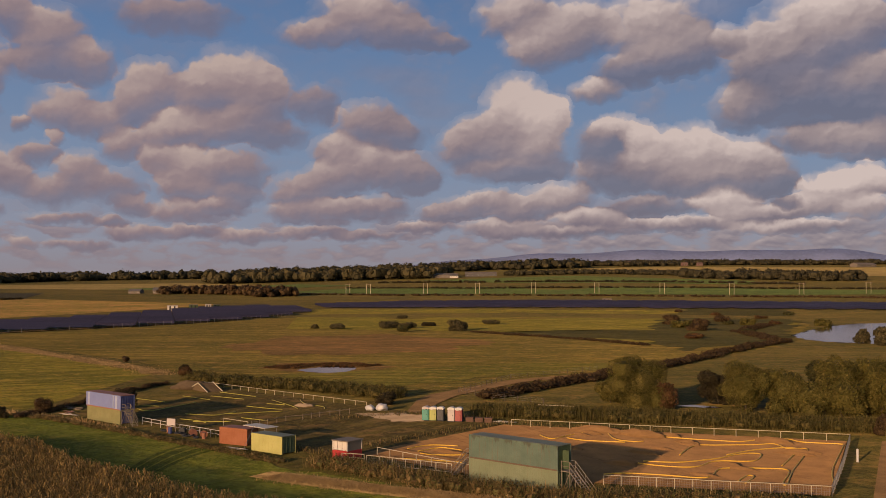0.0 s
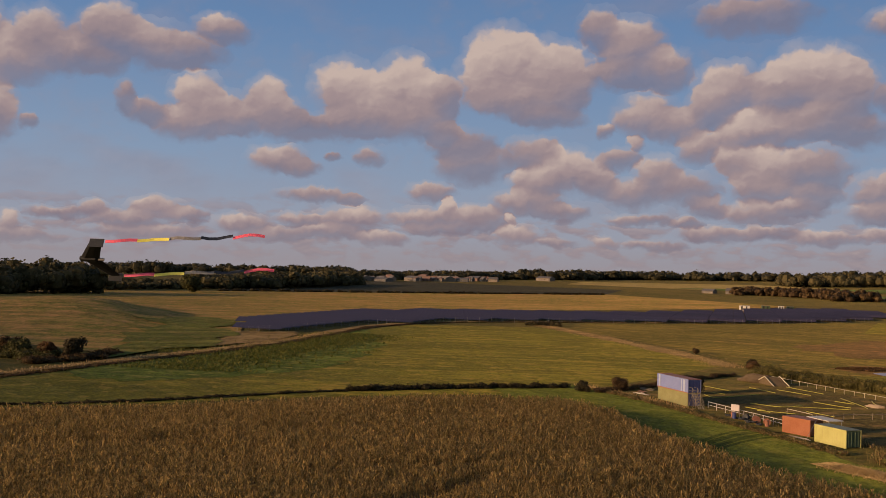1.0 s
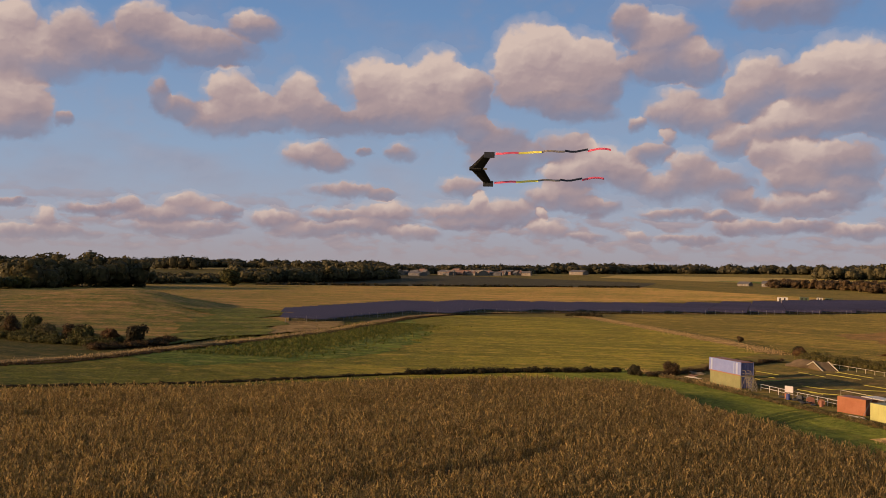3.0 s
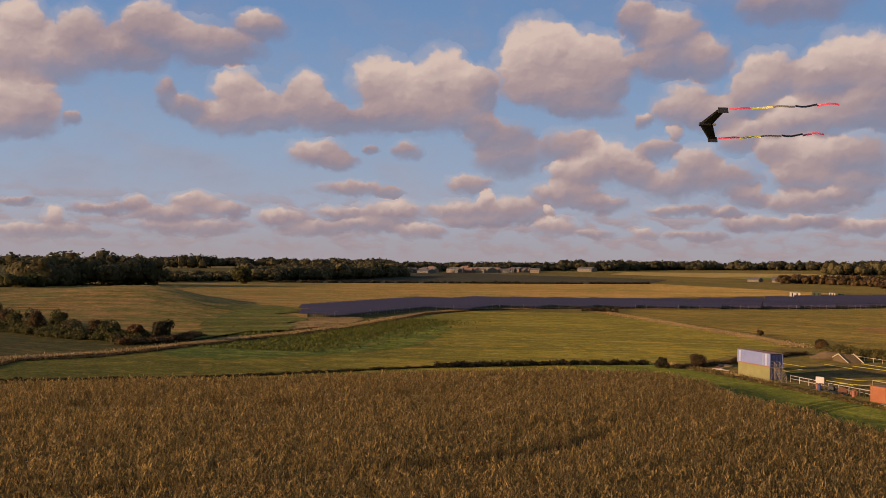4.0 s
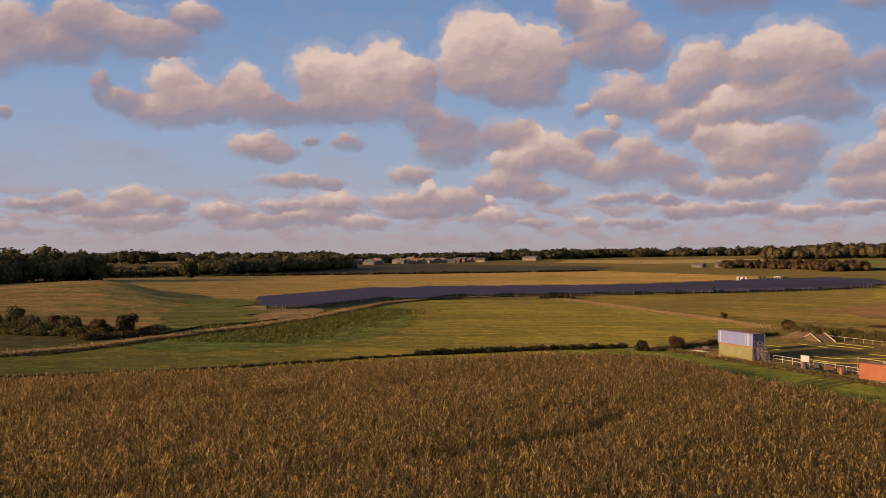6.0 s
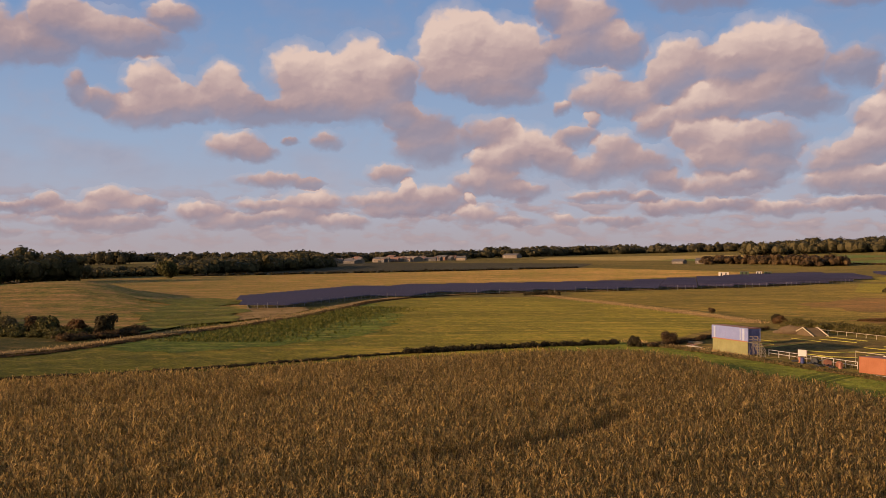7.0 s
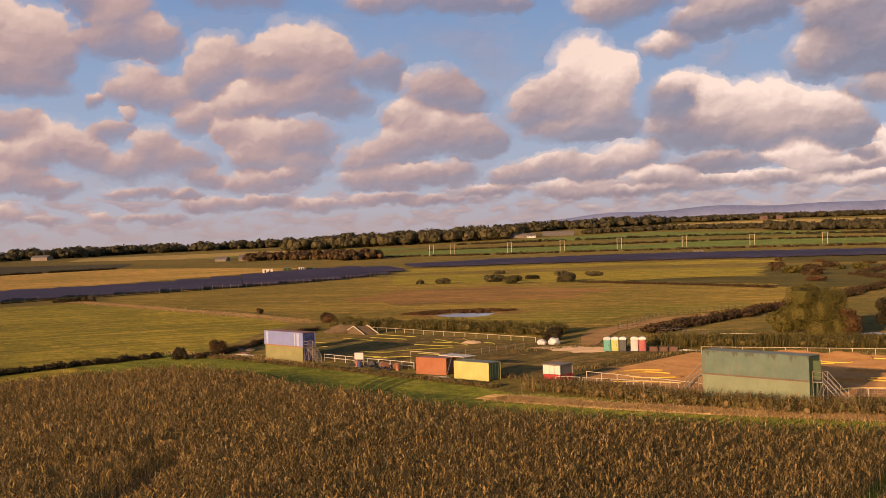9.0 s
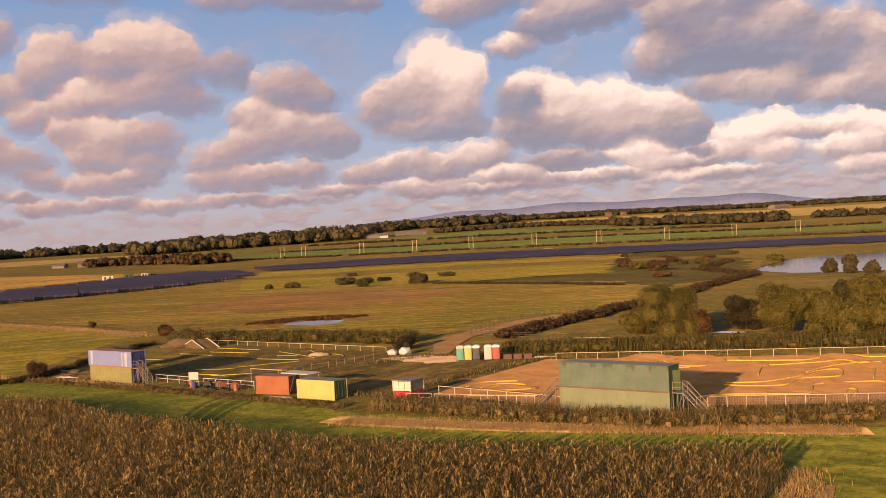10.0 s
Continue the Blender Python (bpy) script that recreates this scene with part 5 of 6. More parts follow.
wood("wood", [(-1040, 1300), (-960, 1420), (-800, 1450), (-640, 1420), (-540, 1390)], 50, 9, 16, TREE_FAR, 100, 1.5, "mixed trees along far hedges")
wood("wood", [(-700, 1330), (-600, 1320), (-500, 1320), (-440, 1330)], 50, 16, 20, TREE_FAR, 170, 1.5, "clump of broad trees in far fields")
wood("wood", [(-1300, 2000), (-1250, 2350), (-1050, 2600), (-800, 2700), (-500, 2700), (-150, 2600)], 160, 14, 30, TREE_FAR, 80, 2.4, "trees along the far rise")
wood("wood", [(-420, 1420), (-300, 1420), (-180, 1380)], 30, 12, 16, TREE_FAR, 120, 1.6, "far hedge with trees")
wood("hedgerow", [(-900, 800), (-700, 830), (-560, 930), (-420, 1010), (-250, 1080)], 4, 2.6, 6, HEDGE, 36, 0.9, "far dark hedge between pastures")
wood("hedgerow", [(-880, 620), (-660, 650), (-500, 720), (-300, 830), (-130, 860)], 6, 2, 7, HEDGE_BROWN, 36, 0.9, "brown hedge behind the solar farm")
wood("hedgerow", [(-1040, 990), (-820, 1020), (-600, 1130), (-450, 1160)], 5, 3.4, 8, HEDGE, 36, 1.1, "far hedge between pastures")
wood("hedgerow", [(-820, -30), (-905, 375)], 3, 2.5, 6, HEDGE, 40, 0.9, "low dark hedge below the leafy crop")


# ---- solar farm ----
def solar_table(length=18.0):
    """One tilted table of panels on posts; local x runs along the row, the glass faces -y."""
    ob = thing("solar_table", pose(0, 0, -50), "dark violet-blue solar panels on a steel table", "solar panel", "solar farm tables")
    g = part("panel", box(-length / 18 + 0.03, length / 18 - 0.03, -1.9, 1.9, -0.03, 0.03), PANEL, ob)
    g.matrix_local = pose(-length * 4 / 9, 0, 1.75, 24)
    for i in range(1, 9):
        g = new("panel", g.data)
        g.parent = ob
        g.matrix_local = pose(-length / 2 + length * (i + 0.5) / 9, 0, 1.75, 24)
    for x in (-7, 0, 7):
        part("post", tube([(x, -1.0, 0), (x, -1.0, 1.3)], 0.06, 5), STEEL, ob)
        part("post", tube([(x, 1.0, 0), (x, 1.0, 2.2)], 0.06, 5), STEEL, ob)
    return ob


def solar_farm():
    first = solar_table()
    near = [(-249, -60), (-300, -12), (-346, 36), (-358, 104), (-366, 163), (-393, 247), (-440, 336), (-505, 408)]
    far = [(-300, -54), (-368, -24), (-434, 32), (-450, 143), (-470, 195), (-510, 254), (-555, 330), (-570, 400)]
    near2 = [(-512, 416), (-440, 480), (-368, 534), (-270, 590), (-172, 638), (-110, 640)]
    far2 = [(-548, 450), (-532, 525), (-432, 614), (-318, 674), (-206, 724), (-115, 738)]
    spots = []
    for a, b in ((near, far), (near2, far2)):
        poly = a + b[::-1]
        c, s = math.cos(radians(58)), math.sin(radians(58))
        u = np.arange(-500, 900, 18.6)
        w = np.arange(-400, 900, 7.6)
        uu, ww = np.meshgrid(u, w)
        x, y = (uu * c - ww * s).ravel(), (uu * s + ww * c).ravel()
        ok = inside(poly, x, y) & inside(poly, x - 3 * c, y - 3 * s) & inside(poly, x + 3 * c, y + 3 * s)
        spots += list(zip(x[ok], y[ok]))
    spots.sort(key=lambda q: math.hypot(q[0] + 250, q[1] + 40))
    turn = 58
    for i, (x, y) in enumerate(spots[:110]):
        m = pose(x, y, terrain(x, y), rz=turn)
        if i == 0:
            first.matrix_world = m
        else:
            copy_thing(first, m)
    # the many farther tables, joined
    rest = spots[110:]
    n = len(rest)
    p = np.array([(x, y, terrain(x, y)) for x, y in rest])
    q = Matrix.Rotation(radians(turn), 3, 'Z') @ Matrix.Rotation(radians(24), 3, 'X')
    v, f = [], []
    for i in range(3):
        x0, x1 = -9 + 6 * i + 0.05, -3 + 6 * i - 0.05
        corner = np.array([tuple(q @ Vector(co)) for co in ((x0, -1.9, 0), (x1, -1.9, 0), (x1, 1.9, 0), (x0, 1.9, 0), (x0, -1.9, -0.06), (x1, -1.9, -0.06))]) + np.array([0, 0, 1.75])
        v.append((p[:, None, :] + corner[None]).reshape(-1, 3))
        k = (6 * n * i + 6 * np.arange(n))[:, None]
        f += [k + np.array([0, 1, 2, 3]), k + np.array([4, 5, 1, 0])]
    for i in range(4):
        foot = np.array([(-7 + 4.6 * i - 0.06, 0, 0), (-7 + 4.6 * i + 0.06, 0, 0)]) @ np.array(Matrix.Rotation(radians(-turn), 3, 'Z'))
        leg = np.concatenate([foot, foot[::-1] + np.array([0, 0, 1.7])])
        base = sum(len(a) for a in v)
        v.append((p[:, None, :] + leg[None]).reshape(-1, 3))
        f.append(base + 4 * np.arange(n)[:, None] + np.array([0, 1, 2, 3]))
    ob = from_arrays("solar_tables", np.concatenate(v), np.concatenate(f), PANEL)
    tagged(ob, "long rows of violet-blue solar panels", "solar panels", kind="stuff")


solar_farm()


def wire_fence(points, gap, height, label):
    ob = thing("wire_fence", pose(0, 0, 0), label, "fence")
    spots = along(points, gap)
    for x, y, _, _ in spots[:280]:
        z = terrain(x, y)
        part("post", box(x - 0.05, x + 0.05, y - 0.05, y + 0.05, z, z + height), STEEL if height > 2 else BARK, ob)
    bm = bmesh.new()
    for h in (0.4, 0.8, 1.1):
        add_tube(bm, [(x, y, terrain(x, y) + height * h / 1.2) for x, y, *_ in spots], 0.012, 3)
    part("wire", bm, STEEL, ob)
    return ob


wire_fence([(-244, -62), (-298, -16), (-343, 34), (-355, 104), (-363, 163), (-390, 247), (-437, 334)], 6.0, 2.2, "grey deer fence before the solar panels")
wire_fence([(-36, 62), (-48, 62), (-60, 66), (-70, 95), (-68, 130)], 3.0, 1.2, "leaning timber post fence along the lane")


# ---- far buildings, cabins and poles ----
def cabin(x, y, turn, l, w, h, wall, label, name="cabin"):
    ob = thing(name, pose(x, y, terrain(x, y), rz=turn), label, "cabin", "cabins by the solar farm")
    part("body", box(-l / 2, l / 2, -w / 2, w / 2, 0.25, h, 0.04), wall, ob)
    part("roof", box(-l / 2 - 0.1, l / 2 + 0.1, -w / 2 - 0.1, w / 2 + 0.1, h, h + 0.14, 0.03), SLATE, ob)
    part("plinth", box(-l / 2 + 0.1, l / 2 - 0.1, -w / 2 + 0.1, w / 2 - 0.1, 0, 0.25), TIMBER, ob)
    for k in (-0.25, 0.2):
        part("door", box(l * k - 0.5, l * k + 0.5, -w / 2 - 0.05, -w / 2 - 0.003, 0.3, h - 0.4), DARK, ob)
    return ob


cabin(-552, 316, 60, 7, 3, 4.2, P_WHITE, "pale substation cabin beside the solar panels")
cabin(-556, 336, 60, 6, 3, 4.2, P_DARKGREEN, "dark green substation cabin beside the panels")
cabin(-558, 350, 60, 4, 3, 4.0, P_WHITE, "white substation cabin beside the panels")
cabin(-560, 359, 60, 5, 3, 3.6, P_DARKGREEN, "low dark cabin beside the panels")
cabin(-402, 640, 25, 8, 3, 3.0, RENDERW, "long pale cabin among the solar panels")


def house(x, y, turn, l, w, eaves, ridge, wall, roof, label, windows=4, chimney=True, category="house", name="house"):
    ob = thing(name, pose(x, y, terrain(x, y) - 0.2, rz=turn), label, category)
    bm = box(-l / 2, l / 2, -w / 2, w / 2, 0, eaves)
    for s in (-1, 1):
        a = [bm.verts.new((s * l / 2, -w / 2, eaves)), bm.verts.new((s * l / 2, w / 2, eaves)), bm.verts.new((s * l / 2, 0, ridge)),
             bm.verts.new((s * (l / 2 - 0.3), -w / 2, eaves)), bm.verts.new((s * (l / 2 - 0.3), w / 2, eaves)), bm.verts.new((s * (l / 2 - 0.3), 0, ridge))]
        for q in ((0, 1, 2), (3, 5, 4), (0, 2, 5, 3), (1, 4, 5, 2)):
            bm.faces.new([a[i] for i in q])
    part("wall", bm, wall, ob)
    bm = bmesh.new()
    for s in (-1, 1):
        p = [(-l / 2 - 0.4, s * (w / 2 + 0.5), eaves - 0.3), (l / 2 + 0.4, s * (w / 2 + 0.5), eaves - 0.3), (l / 2 + 0.4, 0, ridge + 0.05), (-l / 2 - 0.4, 0, ridge + 0.05)]
        lo, hi = [bm.verts.new(q) for q in p], [bm.verts.new((q[0], q[1], q[2] + 0.25)) for q in p]
        bm.faces.new(lo)
        bm.faces.new(hi[::-1])
        for i in range(4):
            bm.faces.new((lo[i], lo[(i + 1) % 4], hi[(i + 1) % 4], hi[i]))
    top = part("roof", bm, roof, ob)
    if chimney:
        part("chimney", box(l * 0.3 - 0.5, l * 0.3 + 0.5, -0.5, 0.5, ridge - 0.6, ridge + 1.4, 0.05), BRICK, top)
    for i in range(windows):
        x0 = -l / 2 + l * (i + 0.5) / windows
        win = part("window", box(x0 - 0.7, x0 + 0.7, -w / 2 - 0.06, -w / 2 + 0.02, eaves * 0.35, eaves * 0.75), WHITE, ob)
        part("pane", box(x0 - 0.6, x0 + 0.6, -w / 2 - 0.09, -w / 2 - 0.065, eaves * 0.35 + 0.1, eaves * 0.75 - 0.1), DARK, win)
    return ob


house(-1505, 218, 20, 20, 9, 6, 10, BRICK, TILE, "orange brick farmhouse at the edge of a village")
house(-1526, 242, 10, 26, 12, 6, 9, RENDERW, SLATE, "grey roofed farm shed", 5, False, "barn", "barn")
house(-1484, 265, 15, 38, 14, 4, 6.5, SLATE, SLATE, "long low grey farm shed", 8, False, "barn", "barn")
house(-1558, 329, 15, 26, 14, 6, 9, RENDERW, SLATE, "pale sheeted barn in a village", 6, False, "barn", "barn")
house(-1590, 298, 20, 16, 9, 6, 10, RENDERW, TILE, "cream rendered house in a village")
house(-1611, 364, 15, 24, 12, 7, 11, RENDERW, TILE, "cream house with brown roof in a village")
house(-1590, 390, 15, 56, 18, 6, 9, RENDERW, TIMBER, "long cream farm building", 10, False, "barn", "barn")
house(-1654, 471, 20, 30, 14, 6, 9, BRICK, SLATE, "low brick building near far trees", 4, False, "barn", "barn")
house(-1740, 640, 20, 40, 14, 6, 9, RENDERW, SLATE, "white far barn below trees", 4, False, "barn", "barn")
house(-1010, 560, 25, 16, 8, 3, 5.5, RENDERW, SLATE, "pale farm shed beside low woods", 3, False, "barn", "barn")
house(-985, 575, 40, 12, 8, 4, 7, RENDERW, SLATE, "pale farm shed beside low woods", 3, False, "barn", "barn")
house(-1000, 590, 20, 18, 8, 3.5, 6, RENDERW, SLATE, "cream gabled farm building beside low woods", 3, False, "barn", "barn")
house(-800, 590, 20, 10, 7, 3.5, 6, WHITE, SLATE, "small white shed at the wood edge", 2, False, "barn", "barn")
house(-1110, 1215, 40, 44, 16, 5, 8, RENDERW, RENDERW, "long pale sheeted barn before a dark wood", 6, False, "barn", "barn")
house(-1080, 1275, 40, 55, 20, 5, 8, SLATE, RENDERW, "pale roofed barn before a dark wood", 6, False, "barn", "barn")
house(-1085, 1210, 40, 14, 9, 4, 7, WHITE, SLATE, "white farmhouse before barns", 3)
house(-1175, 2160, 60, 16, 9, 5, 9, BRICK, TILE, "orange brick house on the far rise")
house(-1150, 2190, 50, 14, 9, 5, 9, BRICK, TILE, "orange brick house beside another")
house(-1280, 2080, 50, 16, 10, 7, 12, BRICK, TILE, "brick house among far trees")
house(-790, 2290, 75, 70, 20, 6, 10, RENDERW, TIMBER, "long cream barn on the far rise", 8, False, "barn", "barn")
house(-1380, 1700, 50, 18, 10, 7, 12, RENDERW, TILE, "cream house among far trees")


# the rest of the village: small dull houses among trees
rng = random.Random(31)
for i in range(26):
    k = rng.random()
    x, y = -1490 - 150 * k + rng.uniform(-30, 30), 205 + 290 * k + rng.uniform(-30, 30)
    house(x, y, rng.uniform(0, 60), rng.uniform(9, 20), rng.uniform(7, 9), rng.uniform(3.5, 5.5), rng.uniform(6.5, 9), rng.choice((RENDERW, BRICK, SLATE, TIMBER)), rng.choice((SLATE, TILE, SLATE)), "dull pitched roof house in a far village", 3)


def pole_pair():
    ob = thing("electricity_pole", pose(0, 0, -50), "grey timber twin-pole power line support", "power pole", "power line across the fields")
    for x in (-2.2, 2.2):
        part("pole", tube([(x, 0, -0.5), (x, 0, 11.5)], 0.26, 7, 0.7), CREAM, ob)
    part("crossarm", box(-3.2, 3.2, -0.12, 0.12, 10.7, 11.0), TIMBER, ob)
    for x in (-2.8, 0, 2.8):
        part("insulator", tube([(x, 0, 11.0), (x, 0, 11.4)], 0.09, 6), DARK, ob)
    return ob


POLES = [(-612, 718), (-562, 748), (-506, 780), (-448, 809), (-388, 838), (-336, 880), (-290, 930), (-660, 690), (-715, 660), (-742, 655)]
first = pole_pair()
for i, (x, y) in enumerate(POLES):
    m = pose(x, y, terrain(x, y), rz=28)
    if i == 0:
        first.matrix_world = m
    else:
        copy_thing(first, m)


# ---- shipping containers ----
def corrugated(x0, x1, z0, z1, y, depth, pitch=0.28):
    """A wall of trapezoid ribs along x, facing -y, with thickness."""
    bm = bmesh.new()
    n = max(2, round((x1 - x0) / pitch))
    prof = []
    for i in range(n):
        a = x0 + (x1 - x0) * i / n
        s = (x1 - x0) / n
        prof += [(a, y), (a + 0.26 * s, y), (a + 0.5 * s, y + depth), (a + 0.76 * s, y + depth)]
    prof.append((x1, y))
    front = [(bm.verts.new((a, b, z0)), bm.verts.new((a, b, z1))) for a, b in prof]
    rear = [(bm.verts.new((a, b + 0.03, z0)), bm.verts.new((a, b + 0.03, z1))) for a, b in prof]
    for p, q in zip(front, front[1:]):
        bm.faces.new((p[0], q[0], q[1], p[1]))
    for p, q in zip(rear, rear[1:]):
        bm.faces.new((q[0], p[0], p[1], q[1]))
    for p, q, r, s in zip(front, front[1:], rear, rear[1:]):
        bm.faces.new((p[1], q[1], s[1], r[1]))
        bm.faces.new((q[0], p[0], r[0], s[0]))
    return bm


def container(x, y, z, turn, length, height, front, end, roof, label, doorway=False, group="", rail=None):
    """A steel container: x along its length from its left front corner, front facing -y, doors at +x."""
    w = 2.44
    ob = thing("shipping_container", pose(x, y, z, rz=turn), label, "container", group)
    part("side_wall", corrugated(0.12, length - 0.12, 0.16, height - 0.12, 0.02, 0.008), front, ob)
    back = part("side_wall", corrugated(0.12, length - 0.12, 0.16, height - 0.12, 0.02, 0.008), front, ob)
    back.matrix_local = pose(length, w, 0, rz=180)
    left = part("end_wall", corrugated(0.12, w - 0.12, 0.16, height - 0.12, 0.02, 0.008), end, ob)
    left.matrix_local = pose(0, w, 0, rz=-90)
    for px in (0, length - 0.12):
        for py in (0, w - 0.12):
            part("corner_post", box(px, px + 0.12, py, py + 0.12, 0, height, 0.015), front, ob)
    for py in (0, w - 0.1):
        part("bottom_rail", box(0.12, length - 0.12, py, py + 0.1, 0, 0.16), rail or front, ob)
        part("top_rail", box(0.12, length - 0.12, py, py + 0.08, height - 0.12, height), front, ob)
    part("roof", box(0.02, length - 0.02, 0.05, w - 0.05, height - 0.06, height + 0.02, 0.02), roof, ob)
    part("floor", box(0.1, length - 0.1, 0.1, w - 0.1, 0.1, 0.16), TIMBER, ob)
    if doorway:
        part("end_wall", box(length - 0.1, length - 0.04, 0.12, 1.0, 0.16, height - 0.12), end, ob)
        part("end_wall", box(length - 0.1, length - 0.04, 1.85, w - 0.12, 0.16, height - 0.12), end, ob)
        part("lintel", box(length - 0.1, length - 0.04, 1.0, 1.85, 2.1, height - 0.12), end, ob)
        part("open_door", box(length - 0.03, length + 0.75, 0.93, 0.99, 0.2, 2.1), P_DARKGREEN, ob, "dark green door standing open")
    else:
        for y0 in (0.12, w / 2 + 0.01):
            leaf = part("door", box(length - 0.1, length - 0.04, y0, y0 + w / 2 - 0.14, 0.14, height - 0.14, 0.01), end, ob)
            for yy in (0.25, 0.75):
                part("lock_rod", tube([(length - 0.02, y0 + yy, 0.2), (length - 0.02, y0 + yy, height - 0.2)], 0.025, 6), end, leaf)
    return ob


# the ends away from the sun have their shade put into darker colours
# green pair
container(0, 0, 0, 0, 12.19, 2.59, P_PALE, P_DARKGREEN, P_PALE, "faded pale green long container under another")
container(0, 0, 2.59, 0, 12.19, 2.59, P_GREEN, P_DARKGREEN, P_GREYROOF, "weathered green long container stacked on top, used as a control room", doorway=True, rail=P_SEAM)
# blue on olive
container(-79.3, -3.0, 0, 0, 10.2, 2.2, P_OLIVE, P_NAVY, P_OLIVE, "olive yellow container carrying a blue one")
blue = container(-79.3, -3.2, 2.2, 0, 10.6, 2.3, P_BLUE, P_NAVY, P_RUST, "pale blue container with a rusted roof stacked on top", rail=P_RUST)
for x0, x1 in ((-79.25, -78.75), (-71.6, -71.35), (-70.9, -70.3)):
    band = part("worn_band", box(x0 + 79.9, x1 + 79.9, -0.012, 0.016, 0.2, 2.15), P_WORN, blue, "pale worn band of paint")
# single ones
container(-42.7, -3.2, 0, 12, 5.0, 2.25, P_RED, P_RED, P_RUST, "orange-red short container in the grass")
container(-34.7, -3.8, 0, 4, 5.9, 2.3, P_YELLOW, P_DARKGREEN, P_GREYROOF, "bright yellow short container with doors coloured dark for shade")


def stairs(x, y, turn, rise, steps, width, label):
    """Scaffold stairs with two stringers, treads, rails and posts; goes down towards +x."""
    ob = thing("scaffold_stairs", pose(x, y, 0, rz=turn), label, "stairs")
    run = rise * 1.0
    part("landing", box(0, 1.1, 0, width, rise - 0.08, rise, 0.01), SCAFFOLD, ob)
    for yy in (0.0, width):
        part("stringer", tube([(1.1, yy, rise - 0.05), (1.1 + run, yy, 0.0)], 0.05, 6), SCAFFOLD, ob)
        part("rail", tube([(0, yy, rise + 1.0), (1.1, yy, rise + 1.0), (1.1 + run, yy, 1.0)], 0.035, 6), SCAFFOLD, ob)
        part("rail", tube([(0, yy, rise + 0.5), (1.1, yy, rise + 0.5), (1.1 + run, yy, 0.5)], 0.03, 6), SCAFFOLD, ob)
        for px, z0, z1 in ((0.05, 0, rise + 1.0), (1.1, 0, rise + 1.0), (1.1 + run * 0.5, 0, rise * 0.5 + 1.0), (1.1 + run, 0, 1.0)):
            part("post", tube([(px, yy, z0), (px, yy, z1)], 0.035, 6), SCAFFOLD, ob)
        part("brace", tube([(0.05, yy, 0.1), (1.1, yy, rise - 0.1)], 0.03, 6), SCAFFOLD, ob)
    for i in range(steps):
        s = (i + 0.5) / steps
        part("tread", box(1.1 + run * s - 0.13, 1.1 + run * s + 0.13, 0, width, rise * (1 - s) - 0.04, rise * (1 - s)), SCAFFOLD, ob)
    return ob


stairs(12.25, 0.5, 0, 2.62, 12, 1.0, "grey scaffold stairs up to the green container")
stairs(-68.9, -2.9, 0, 2.2, 10, 0.9, "steel stairs against the blue container")
stairs(-0.05, 1.9, 180, 2.4, 11, 0.9, "brown scaffold stairs behind the green containers")


def kiosk(x, y, turn):
    ob = thing("kiosk", pose(x, y, 0, rz=turn), "small red and white timber kiosk with a flat roof", "kiosk")
    part("base", box(0, 2.5, 0, 2.8, 0, 1.15, 0.02), P_CRIMSON, ob)
    for px in (0.0, 2.38):
        for py in (0.0, 2.68):
            part("post", box(px, px + 0.12, py, py + 0.12, 1.15, 2.3), P_WHITE, ob)
    part("back_wall", box(0.12, 2.38, 2.7, 2.78, 1.15, 2.3), P_WHITE, ob)
    for i in range(3):
        part("shutter", box(0.14 + i * 0.76, 0.14 + i * 0.76 + 0.70, 0.02, 0.07, 1.2, 2.26, 0.01), P_WHITE, ob)
    part("side_wall", box(2.41, 2.46, 0.12, 2.68, 1.15, 2.3), TIMBER, ob)
    part("side_wall", box(0.03, 0.08, 0.12, 2.68, 1.15, 2.3), P_WHITE, ob)
    part("roof", box(-0.1, 2.62, -0.12, 2.95, 2.3, 2.42, 0.02), TIMBER, ob)
    return ob


kiosk(-21.9, -0.9, 6)


def toilet(x, y, turn, colour, label):
    """A portable toilet: ribbed body, door, rounded roof."""
    ob = thing("portable_toilet", pose(x, y, 0, rz=turn), label, "toilet", "portable toilets on the yard")
    part("base", box(-0.58, 0.58, -0.58, 0.58, 0, 0.14, 0.02), RUBBER, ob)
    bm = box(-0.55, 0.55, -0.55, 0.55, 0.14, 2.05, 0.04)
    part("body", bm, colour, ob)
    part("door", box(-0.36, 0.36, -0.60, -0.555, 0.2, 1.95, 0.015), colour, ob)
    part("door_handle", box(0.22, 0.30, -0.64, -0.605, 1.0, 1.15), DARK, ob)
    part("vent", box(-0.3, 0.3, -0.585, -0.555, 1.97, 2.03), DARK, ob)
    for yy in (-0.3, 0.0, 0.3):
        part("rib", box(0.552, 0.575, yy - 0.08, yy + 0.08, 0.25, 1.9), colour, ob)
    bm = bmesh.new()
    add_tube(bm, [(0, -0.6, 2.05), (0, 0.6, 2.05)], 0.60, 14)
    bmesh.ops.scale(bm, vec=(1, 1, 0.45), space=Matrix.Translation((0, 0, -2.05)), verts=bm.verts)
    part("roof", bm, WHITE if colour is not TEAL else PINKW, ob)
    part("vent_pipe", tube([(0.4, 0.4, 2.1), (0.4, 0.4, 2.5)], 0.05, 6), DARK, ob)
    return ob


for x, y, turn, colour, label in ((-37.3, 32.5, 30, TEAL, "teal portable toilet with a pale roof"), (-36.25, 33.1, 30, LIMEP, "lime and teal portable toilet"), (-35.2, 33.7, 30, BLUEP, "navy portable toilet in shade"),
                                  (-33.6, 34.5, 30, PINKW, "dusty white portable toilet"), (-32.55, 35.1, 30, REDP, "red portable toilet with a white roof")):
    toilet(x, y, turn, colour, label)


